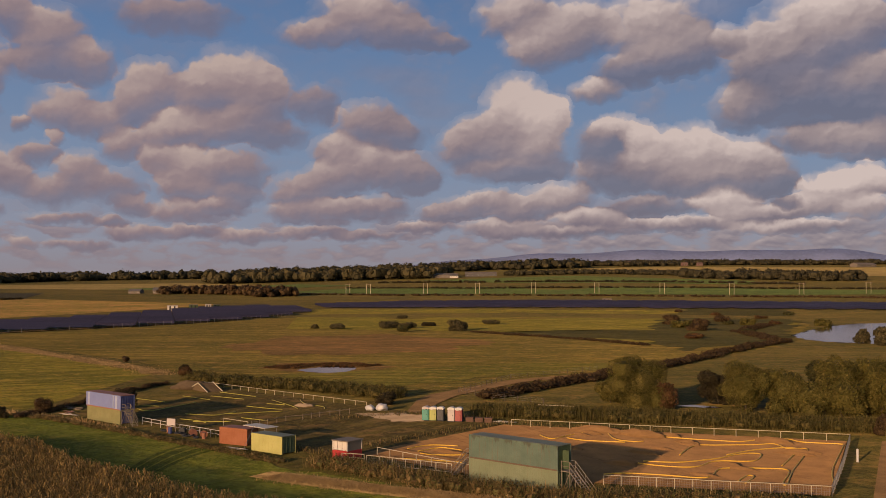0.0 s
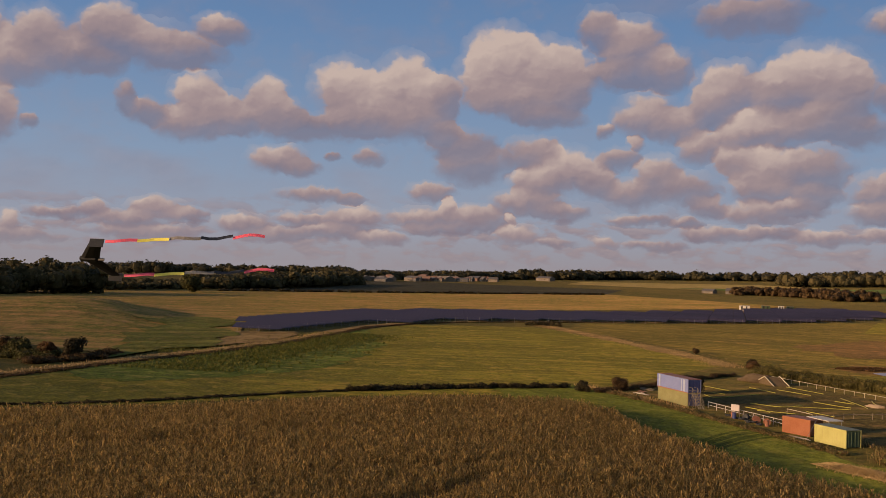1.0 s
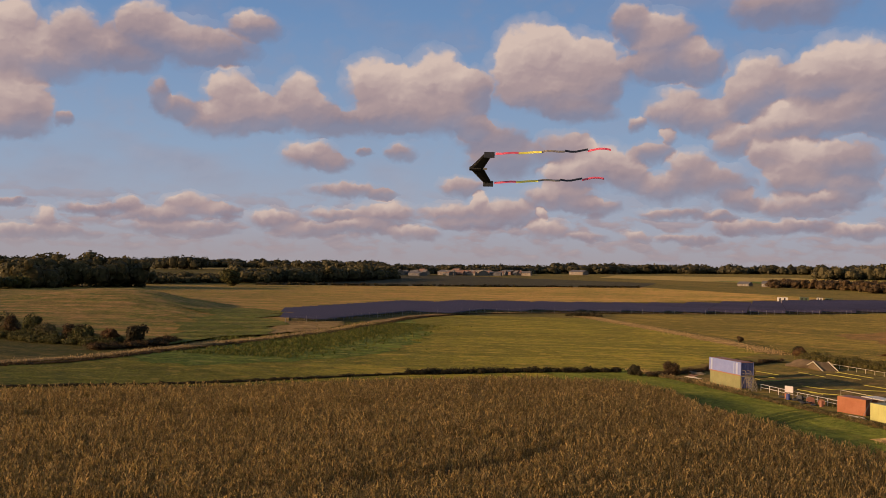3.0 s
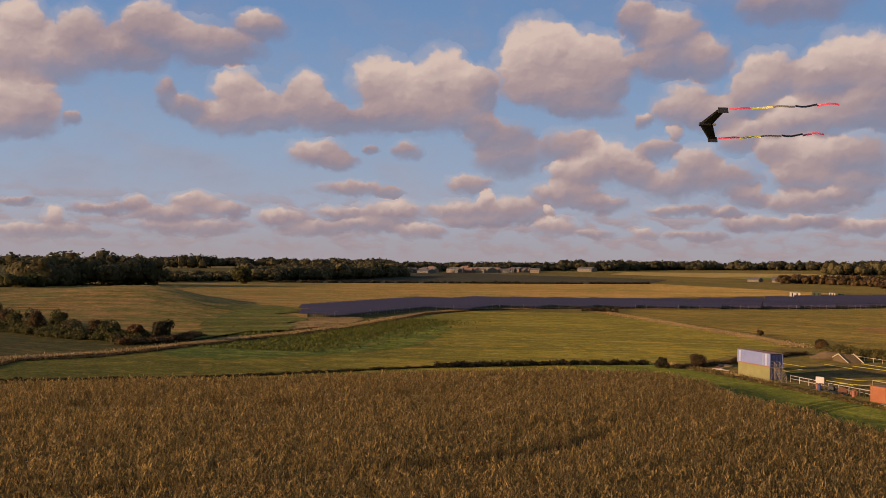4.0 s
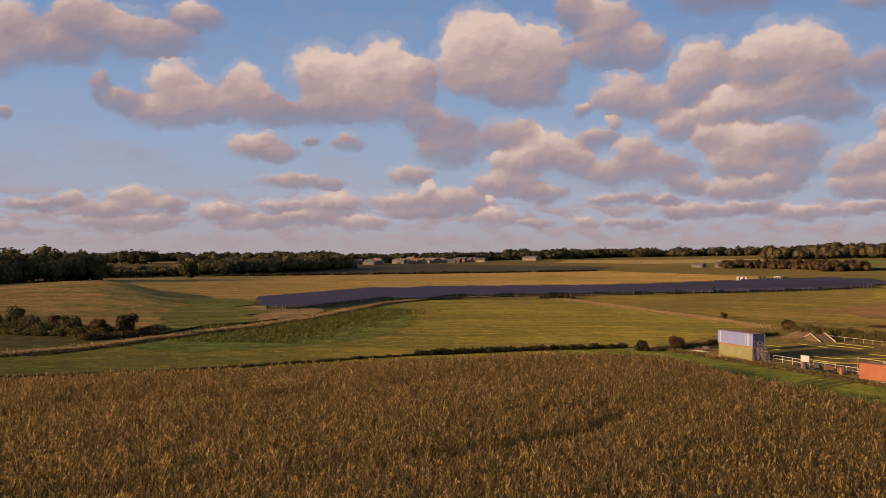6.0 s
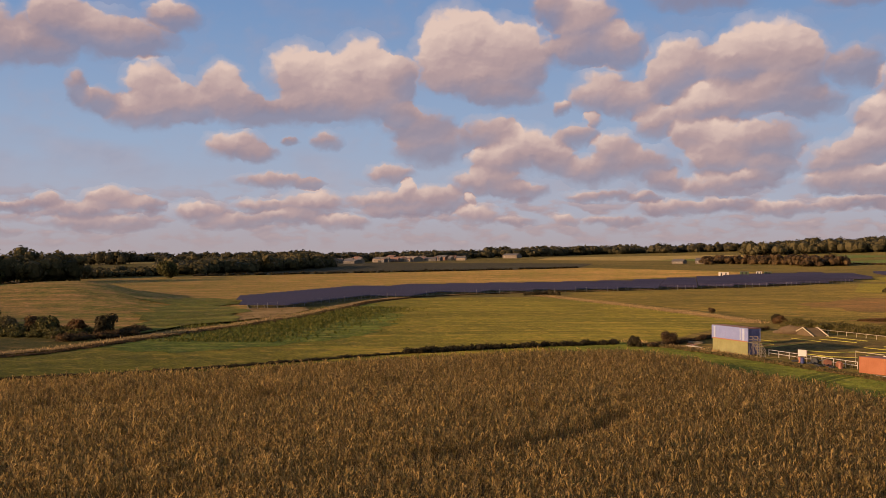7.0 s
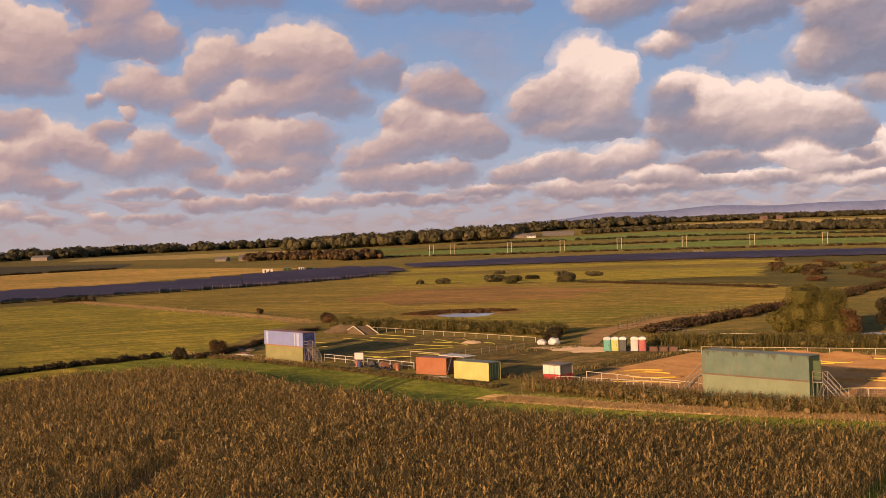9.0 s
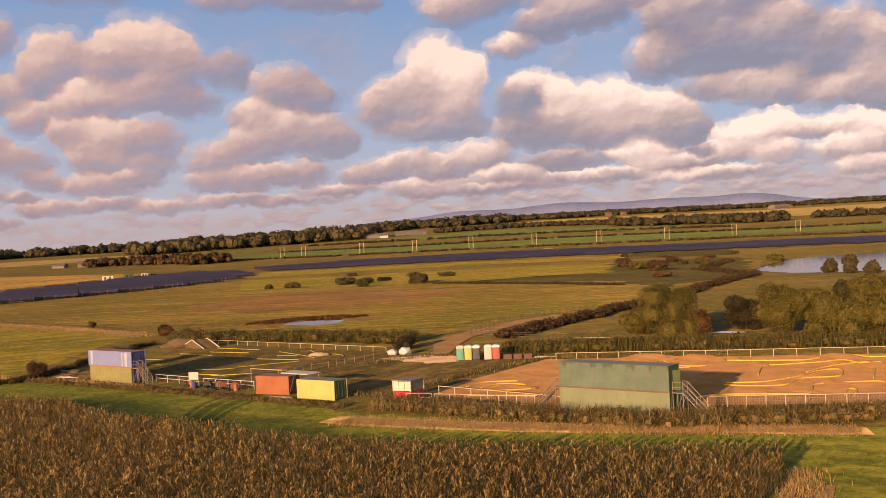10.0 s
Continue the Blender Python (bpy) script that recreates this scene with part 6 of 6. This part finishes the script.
def pallet(x, y, z, turn):
    ob = thing("pallet", pose(x, y, z, rz=turn), "reddish timber pallet stacked on the yard", "pallet", "pallets beside the toilets")
    for i in range(6):
        part("slat", box(-0.6 + i * 0.21, -0.6 + i * 0.21 + 0.14, -0.5, 0.5, 0.11, 0.14), PALLET, ob)
    for yy in (-0.5, -0.05, 0.4):
        part("bearer", box(-0.6, 0.6, yy, yy + 0.1, 0, 0.11), PALLET, ob)
    return ob


for i in range(3):
    for k in range(5):
        pallet(-31.3 + i * 1.35, 36.2 + i * 0.7, 0.05 + 0.145 * k, 38 + random.uniform(-6, 6))


def sack(x, y, s, seed):
    """A bulging white builder's sack."""
    bm = bmesh.new()
    bmesh.ops.create_icosphere(bm, subdivisions=3, radius=1.0)
    rng = random.Random(seed)
    for v in bm.verts:
        k = 1 + 0.28 * noise.noise(v.co * 1.9 + Vector((seed, 0, 0))) + 0.10 * noise.noise(v.co * 5.0)
        v.co = Vector((v.co.x * s * k, v.co.y * s * k * 0.9, max(v.co.z, -0.75) * s * 0.72 * k))
    ob = link("bulk_bag", bm, WHITE, smooth=True)
    ob.matrix_world = pose(x, y, s * 0.5, rz=rng.uniform(0, 90))
    return tagged(ob, "bulging white bulk bag on the grass", "bag", "white bags beside the track")


sack(-53.2, 35.2, 0.8, 1)
sack(-51.6, 36.6, 1.0, 2)


# ---- rails, fences and lane pipes ----
def rail_fence(points, gap, height, rails, label, material=CREAM, mesh=False):
    ob = thing("rail_fence", pose(0, 0, 0), label, "fence")
    for x, y, _, _ in along(points, gap) + [(*points[-1], 0, 0)]:
        part("post", box(x - 0.04, x + 0.04, y - 0.04, y + 0.04, 0, height, 0.01), material, ob)
    for h in rails:
        for (x0, y0), (x1, y1) in zip(points, points[1:]):
            part("rail", tube([(x0, y0, h), ((x0 + x1) / 2, (y0 + y1) / 2, h + 0.02), (x1, y1, h)], 0.042, 6), material, ob)
    if mesh:
        for (x0, y0), (x1, y1) in zip(points, points[1:]):
            bm = bmesh.new()
            n = int(math.hypot(x1 - x0, y1 - y0) / 0.25)
            for i in range(n):
                s = i / n
                add_tube(bm, [(x0 + (x1 - x0) * s, y0 + (y1 - y0) * s, 0.1), (x0 + (x1 - x0) * s, y0 + (y1 - y0) * s, height)], 0.012, 3)
            for h in (0.3, 0.55, 0.8):
                add_tube(bm, [(x0, y0, h), (x1, y1, h)], 0.012, 3)
            part("wire_panel", bm, STEEL, ob)
    return ob


rail_fence([(-23, 36.5), (-1, 46), (21, 56.3)], 3.0, 1.15, (1.1,), "cream rail fence along the back of the clay track")
rail_fence([(21, 56.3), (27.5, 37), (33.2, 19)], 2.4, 1.2, (1.15, 0.5), "grey rail fence closing the clay track", STEEL, True)
rail_fence([(12.4, 8.2), (22.5, 13.4), (33.2, 19)], 2.0, 1.15, (1.1,), "cream rail fence before the clay track", CREAM, True)
rail_fence([(-19.5, 4.6), (-12, 4.0), (-1, 3.0)], 3.0, 1.1, (1.05,), "cream rail on the drivers' side of the clay track")
rail_fence([(-16, -0.6), (-10.5, 0.6), (-4.4, 2.0)], 1.8, 1.15, (1.1, 0.15), "pale rail fence with wire panels beside the kiosk", CREAM, True)
rail_fence([(-19.3, -1.6), (-16.6, -0.4)], 1.5, 1.1, (1.1, 0.6), "slanting white handrail beside the kiosk")
rail_fence([(-110, 39.5), (-84, 38.8), (-57, 38)], 3.0, 0.95, (0.9,), "cream rail along the far side of the dark track")
rail_fence([(-67, -0.4), (-56, -0.8), (-46, -0.6)], 2.6, 1.1, (1.05, 0.55), "white rail fence along the near side of the dark track", P_WHITE)
rail_fence([(-51.7, 9), (-51.6, 12), (-53, 16.7), (-52.2, 19.5), (-52.6, 23.4), (-52.3, 29.7)], 2.0, 1.0, (0.8,), "broken grey timber barrier beside the dark track", TIMBER)


def board(x, y, turn):
    ob = thing("sign_board", pose(x, y, 0, rz=turn), "blank white board on two posts", "sign")
    part("panel", box(-0.7, 0.7, -0.03, 0.03, 1.0, 2.0, 0.01), PINKW, ob)
    for px in (-0.7, 0.7):
        part("post", box(px - 0.05, px + 0.05, 0.035, 0.12, 0, 1.9), TIMBER, ob)
    return ob


board(-56.5, -2.0, 25)
pst = thing("marker_post", pose(27.5, 41.5, 0), "short white marker post beside the lane", "post")
part("shaft", tube([(0, 0, 0), (0, 0, 1.5)], 0.16, 8), WHITE, pst)
part("cap", tube([(0, 0, 1.5), (0, 0, 1.6)], 0.18, 8, 0.5), WHITE, pst)


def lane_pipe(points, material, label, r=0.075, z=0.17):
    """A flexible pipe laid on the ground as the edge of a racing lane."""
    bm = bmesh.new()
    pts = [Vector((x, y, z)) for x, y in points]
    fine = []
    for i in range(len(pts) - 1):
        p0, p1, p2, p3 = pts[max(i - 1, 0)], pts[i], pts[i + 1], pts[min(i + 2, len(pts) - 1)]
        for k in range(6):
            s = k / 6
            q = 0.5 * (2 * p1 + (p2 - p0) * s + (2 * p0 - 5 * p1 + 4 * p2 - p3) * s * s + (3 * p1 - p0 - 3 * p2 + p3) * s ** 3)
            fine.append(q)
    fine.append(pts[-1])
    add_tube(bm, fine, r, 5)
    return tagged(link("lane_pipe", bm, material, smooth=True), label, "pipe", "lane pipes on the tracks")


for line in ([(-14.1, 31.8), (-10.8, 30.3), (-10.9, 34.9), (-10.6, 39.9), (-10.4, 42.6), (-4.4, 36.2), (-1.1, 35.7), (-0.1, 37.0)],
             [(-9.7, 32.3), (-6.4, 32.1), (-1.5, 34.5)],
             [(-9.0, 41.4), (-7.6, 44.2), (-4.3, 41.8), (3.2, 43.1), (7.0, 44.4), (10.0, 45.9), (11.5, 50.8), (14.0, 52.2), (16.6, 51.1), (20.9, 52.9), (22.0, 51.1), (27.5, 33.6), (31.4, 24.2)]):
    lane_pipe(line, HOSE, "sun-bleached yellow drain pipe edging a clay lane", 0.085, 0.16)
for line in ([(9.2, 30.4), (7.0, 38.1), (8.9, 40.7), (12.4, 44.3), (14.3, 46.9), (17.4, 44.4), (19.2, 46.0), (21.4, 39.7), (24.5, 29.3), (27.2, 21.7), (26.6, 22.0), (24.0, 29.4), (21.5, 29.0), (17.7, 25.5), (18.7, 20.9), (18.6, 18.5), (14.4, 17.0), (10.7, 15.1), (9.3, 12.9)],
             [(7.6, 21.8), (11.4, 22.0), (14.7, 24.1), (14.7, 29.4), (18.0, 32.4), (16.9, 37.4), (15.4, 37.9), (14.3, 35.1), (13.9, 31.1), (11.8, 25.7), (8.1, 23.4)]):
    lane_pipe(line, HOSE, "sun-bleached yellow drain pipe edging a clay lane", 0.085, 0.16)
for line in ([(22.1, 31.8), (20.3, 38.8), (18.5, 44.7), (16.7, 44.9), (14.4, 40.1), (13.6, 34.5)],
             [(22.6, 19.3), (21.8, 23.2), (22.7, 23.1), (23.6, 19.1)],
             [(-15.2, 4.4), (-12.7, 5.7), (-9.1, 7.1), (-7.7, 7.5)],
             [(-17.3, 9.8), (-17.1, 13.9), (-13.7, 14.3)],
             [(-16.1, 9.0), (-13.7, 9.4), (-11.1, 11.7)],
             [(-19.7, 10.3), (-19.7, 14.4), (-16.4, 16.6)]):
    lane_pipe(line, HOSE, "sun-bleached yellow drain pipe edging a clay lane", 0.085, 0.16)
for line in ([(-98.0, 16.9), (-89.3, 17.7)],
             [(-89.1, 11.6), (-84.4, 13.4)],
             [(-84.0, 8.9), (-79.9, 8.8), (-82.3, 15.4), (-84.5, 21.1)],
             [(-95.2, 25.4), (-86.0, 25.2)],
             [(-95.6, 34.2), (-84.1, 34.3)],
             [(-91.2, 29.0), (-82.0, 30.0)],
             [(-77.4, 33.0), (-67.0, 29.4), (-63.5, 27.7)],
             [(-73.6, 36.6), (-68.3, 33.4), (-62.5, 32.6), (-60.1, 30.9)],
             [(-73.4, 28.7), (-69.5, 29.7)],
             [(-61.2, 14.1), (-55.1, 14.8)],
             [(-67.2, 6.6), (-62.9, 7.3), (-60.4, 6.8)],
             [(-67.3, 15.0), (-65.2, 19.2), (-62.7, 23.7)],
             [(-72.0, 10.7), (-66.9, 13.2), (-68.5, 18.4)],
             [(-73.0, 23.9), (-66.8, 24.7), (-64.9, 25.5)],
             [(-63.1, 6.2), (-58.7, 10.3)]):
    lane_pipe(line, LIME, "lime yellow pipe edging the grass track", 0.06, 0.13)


def mound(x, y, rx, ry, h, material, label, seed):
    bm = bmesh.new()
    bmesh.ops.create_icosphere(bm, subdivisions=4, radius=1.0)
    bmesh.ops.delete(bm, geom=[v for v in bm.verts if v.co.z < -0.05], context='VERTS')
    for v in bm.verts:
        k = 1 + 0.25 * noise.noise(v.co * 2.1 + Vector((seed, 3, 0)))
        v.co = Vector((v.co.x * rx * k, v.co.y * ry * k, max(0, v.co.z) ** 1.3 * h * k - 0.03))
    ob = link("earth_mound", bm, material, smooth=True)
    ob.matrix_world = pose(x, y, 0.06)
    return tagged(ob, label, "mound")


mound(-107, 35, 4.5, 3.5, 1.6, MUD, "brown earth mound at the track corner", 1)
mound(-10, 41, 4.5, 2.0, 0.8, DIRT, "clay jump on the racing track", 3)
mound(-3.5, 41.5, 4, 1.8, 0.9, DIRT, "clay jump beside another", 4)
mound(13.4, 48.8, 3.0, 1.4, 0.7, DIRT, "long clay hump across the lanes", 8)
mound(6.9, 20.4, 2.2, 1.5, 0.6, DIRT, "low clay hump before the stairs", 9)
mound(-66, 31.2, 2.2, 1.4, 0.45, GRAVEL, "pale sandy heap on the grass track", 7)


# low berms of clay between the lanes
rng = random.Random(77)
for i in range(16):
    x, y = rng.uniform(-14, 26), rng.uniform(9, 44)
    while not (y > 10 + 0.48 * max(x, 0) and y < 44 + 0.5 * x and y < 70 - 2.1 * max(x - 8, 0)):
        x, y = rng.uniform(-14, 26), rng.uniform(9, 44)
    mound(x, y, rng.uniform(1.6, 3.4), rng.uniform(0.5, 0.9), rng.uniform(0.3, 0.55), DIRT, "low worn clay berm between racing lanes", 20 + i)


def ramp_frame(x, y, turn):
    ob = thing("jump_ramp", pose(x, y, 0.05, rz=turn), "timber jump ramp edged with pale rails", "ramp")
    bm = bmesh.new()
    a = [bm.verts.new(p) for p in ((-4, -1.6, 0), (0, -1.6, 1.5), (4, -1.6, 0), (-4, 1.6, 0), (0, 1.6, 1.5), (4, 1.6, 0))]
    for q in ((0, 1, 4, 3), (1, 2, 5, 4), (0, 2, 1), (3, 4, 5), (0, 3, 5, 2)):
        bm.faces.new([a[i] for i in q])
    part("deck", bm, MUD, ob)
    for yy in (-1.65, 1.65):
        part("edge_rail", tube([(-4.2, yy, 0.1), (0, yy, 1.62), (4.2, yy, 0.1)], 0.11, 6), CREAM, ob)
    return ob


ramp_frame(-101, 34.5, -8)


# wheel ruts curling through the damp grass
LUSH_DARK = turf("bruised_grass", (0.042, 0.054, 0.010), (0.066, 0.078, 0.014), (0.08, 0.08, 0.02), 0, 2, 0.2, 0.0)


def rut(shift, bow, label):
    """One wheel rut: a shallow furrow with raised lips, bending from the container row down to the maize."""
    bm, rows = bmesh.new(), []
    for i in range(25):
        q = i / 24
        x = -44.5 + 11.0 * q + shift * (1 - 0.45 * q) + bow * math.sin(q * math.pi) * 0.6
        y = -6.8 - 15.6 * q + shift * 0.30 - bow * math.sin(q * math.pi) * 0.35
        w = 0.20 + 0.05 * math.sin(i * 1.7 + shift)
        rows.append([bm.verts.new((x + o * 0.82, y + o * 0.57, z)) for o, z in ((-w - 0.15, 0.065), (-w, 0.115), (-w * 0.5, 0.068), (w * 0.5, 0.068), (w, 0.115), (w + 0.15, 0.065))])
    for p, q in zip(rows, rows[1:]):
        for k in range(5):
            bm.faces.new((p[k], p[k + 1], q[k + 1], q[k]))
    return tagged(link("wheel_rut", bm, LUSH_DARK, smooth=True), label, "rut", "wheel ruts in the grass", "structure")


for i in range(6):
    rut(1.1 * i + (0.3 if i % 2 else 0.0), -4.0 + 0.15 * i, "dark curling wheel rut in green grass")


# ---- yard clutter ----
def drum(x, y, r, w, turn, material, label):
    ob = thing("cable_drum", pose(x, y, r, rz=turn), label, "drum", "clutter behind the rail")
    for s in (-w / 2, w / 2 - 0.06):
        part("flange", tube([(0, s, 0), (0, s + 0.06, 0)], r, 16), material, ob)
    part("core", tube([(0, -w / 2 + 0.06, 0), (0, w / 2 - 0.06, 0)], r * 0.5, 12), TIMBER, ob)
    return ob


drum(-53.5, -2.0, 0.5, 0.6, 30, RUBBER, "dark cable drum in the weeds")
drum(-51.6, -1.6, 0.5, 0.5, 70, TIMBER, "grey timber cable drum in the weeds")
drum(-50.2, -2.4, 0.55, 0.6, 80, P_RUST, "rusty cable drum in the weeds")
drum(-48.4, -1.8, 0.5, 0.5, 65, CLAY, "reddish cable drum in the weeds")


def tyre(x, y, z, tilt, turn):
    bm = bmesh.new()
    ring = []
    for i in range(18):
        a = i * math.tau / 18
        ring.append([bm.verts.new(((0.34 + 0.12 * math.cos(b)) * math.cos(a), (0.34 + 0.12 * math.cos(b)) * math.sin(a), 0.12 * math.sin(b))) for b in (k * math.tau / 8 for k in range(8))])
    for i in range(18):
        p, q = ring[i], ring[(i + 1) % 18]
        for k in range(8):
            bm.faces.new((p[k], q[k], q[(k + 1) % 8], p[(k + 1) % 8]))
    ob = link("tyre", bm, RUBBER, smooth=True)
    ob.matrix_world = pose(x, y, z, tilt, 0, turn)
    return tagged(ob, "worn black tyre lying in a heap", "tyre", "tyres behind the rail")


for i in range(9):
    tyre(-58 + 1.15 * i + random.uniform(-0.3, 0.3), -2.6 + random.uniform(-0.5, 0.5), 0.12 + 0.2 * (i % 3 == 1), random.uniform(-8, 8), random.uniform(0, 90))


def barrel(x, y, material, label):
    ob = thing("barrel", pose(x, y, 0.05), label, "barrel", "barrels on the yard")
    part("body", tube([(0, 0, 0), (0, 0, 0.3), (0, 0, 0.6), (0, 0, 0.88)], 0.29, 14), material, ob)
    for z in (0.02, 0.3, 0.6, 0.86):
        part("hoop", tube([(0, 0, z - 0.015), (0, 0, z + 0.015)], 0.305, 14), material, ob)
    return ob


barrel(-56.2, -2.6, P_RUST, "rusty red steel barrel by the rail")
barrel(-55.3, -2.9, P_NAVY, "dark blue steel barrel by the rail")
barrel(-47.2, -2.6, P_RUST, "rusty steel barrel by the rail")


def plank_heap(x, y, turn, n, material, label):
    ob = thing("plank_heap", pose(x, y, 0, rz=turn), label, "planks", "loose boards")
    rng = random.Random(n)
    for i in range(n):
        b = part("plank", box(-1.5, 1.5, -0.09, 0.09, -0.02, 0.02), material, ob)
        b.matrix_local = pose(rng.uniform(-0.4, 0.4), rng.uniform(-0.5, 0.5), 0.07 + 0.045 * i, 0, 0, rng.uniform(-22, 22))
    return ob


plank_heap(-36.6, -4.8, 10, 6, P_WHITE, "pale boards lying before the yellow container")
plank_heap(-92, 1.5, 20, 9, TIMBER, "dark scrap boards behind the blue container")
plank_heap(-88, -1.5, -15, 7, P_RUST, "rusty scrap sheets behind the blue container")
plank_heap(-85.5, -3.0, 5, 5, P_WHITE, "pale scrap boards behind the blue container")
plank_heap(-26.5, 39.0, 20, 5, P_WHITE, "pale boards beside pallets")
bm = box(-41.0, -36.2, -0.5, 1.9, 2.3, 2.4, 0.02)
awn = thing("awning", pose(0, 0, 0), "pale flat awning between two containers", "awning")
part("sheet", bm, P_WHITE, awn)
for x, y in ((-40.8, -0.3), (-36.4, -0.3), (-40.8, 1.7), (-36.4, 1.7)):
    part("post", tube([(x, y, 0), (x, y, 2.3)], 0.04, 6), STEEL, awn)
brc = thing("prop_pole", pose(0, 0, 0), "slanting grey prop pole against a container", "pole")
part("pole", tube([(-37.6, -1.2, 2.6), (-35.6, -4.4, 0.02)], 0.04, 6), STEEL, brc)


def bent_frame(x, y, turn, label):
    ob = thing("goal_frame", pose(x, y, 0, rz=turn), label, "frame", "pipe frames")
    part("bar", tube([(-3.0, 0, 0), (-3.0, 0, 2.0), (3.0, 0, 2.0), (3.0, 0, 0)], 0.05, 6), CREAM, ob)
    return ob


bent_frame(-24, 49.3, 22, "thin pale pipe frame in the reeds")
bent_frame(-48.2, 3.5, 0, "thin pale pipe frame over the track gate")


# ---- a model flying wing with two streamers, held in the air ----
def flying_wing(x, y, z, turn):
    ob = thing("model_flying_wing", pose(x, y, z, 152, 0, turn) @ Matrix.Scale(0.57, 4), "black foam model flying wing trailing two coloured streamers", "model aircraft")
    for s in (-1, 1):
        bm = bmesh.new()
        prof = [(0.0, 0.0), (0.08, 0.035), (0.25, 0.03), (0.42, 0.0), (0.25, -0.012), (0.08, -0.018)]
        root = [bm.verts.new((px, 0, pz)) for px, pz in prof]
        tip = [bm.verts.new((0.42 + px * 0.6, s * 0.75, pz * 0.6)) for px, pz in prof]
        for i in range(6):
            bm.faces.new((root[i], root[(i + 1) % 6], tip[(i + 1) % 6], tip[i]))
        bm.faces.new(tip)
        bm.faces.new(root[::-1])
        part("wing_panel", bm, BLACKF, ob)
        part("winglet", box(0.42, 0.72, s * 0.76 - 0.008, s * 0.76 + 0.008, -0.06, 0.14, 0.004), BLACKF, ob)
        for k, m in enumerate((PINKR, YELR, STEEL, BLUEP, PINKR)):
            b = bmesh.new()
            pts = [(0.75 + 0.66 * (k + q / 4), s * 0.76 + 0.03 * math.sin(3 * k + q), 0.02 * math.sin(2 * k + q * 1.3) - 0.05 * (k + q / 4)) for q in range(5)]
            for p, q in zip(pts, pts[1:]):
                f = [b.verts.new(c) for c in ((p[0], p[1], p[2] - 0.035), (q[0], q[1], q[2] - 0.035), (q[0], q[1], q[2] + 0.035), (p[0], p[1], p[2] + 0.035))]
                b.faces.new(f)
                g = [b.verts.new((v.co.x, v.co.y + 0.004, v.co.z)) for v in f]
                b.faces.new(g[::-1])
            part("streamer", b, m, ob)
    part("motor", tube([(0.40, 0, 0.02), (0.52, 0, 0.02)], 0.03, 8), STEEL, ob)
    part("pod", box(0.0, 0.35, -0.06, 0.06, -0.03, 0.06, 0.015), BLACKF, ob)
    return ob


flying_wing(68.1, -89.72, 20.6, 74)
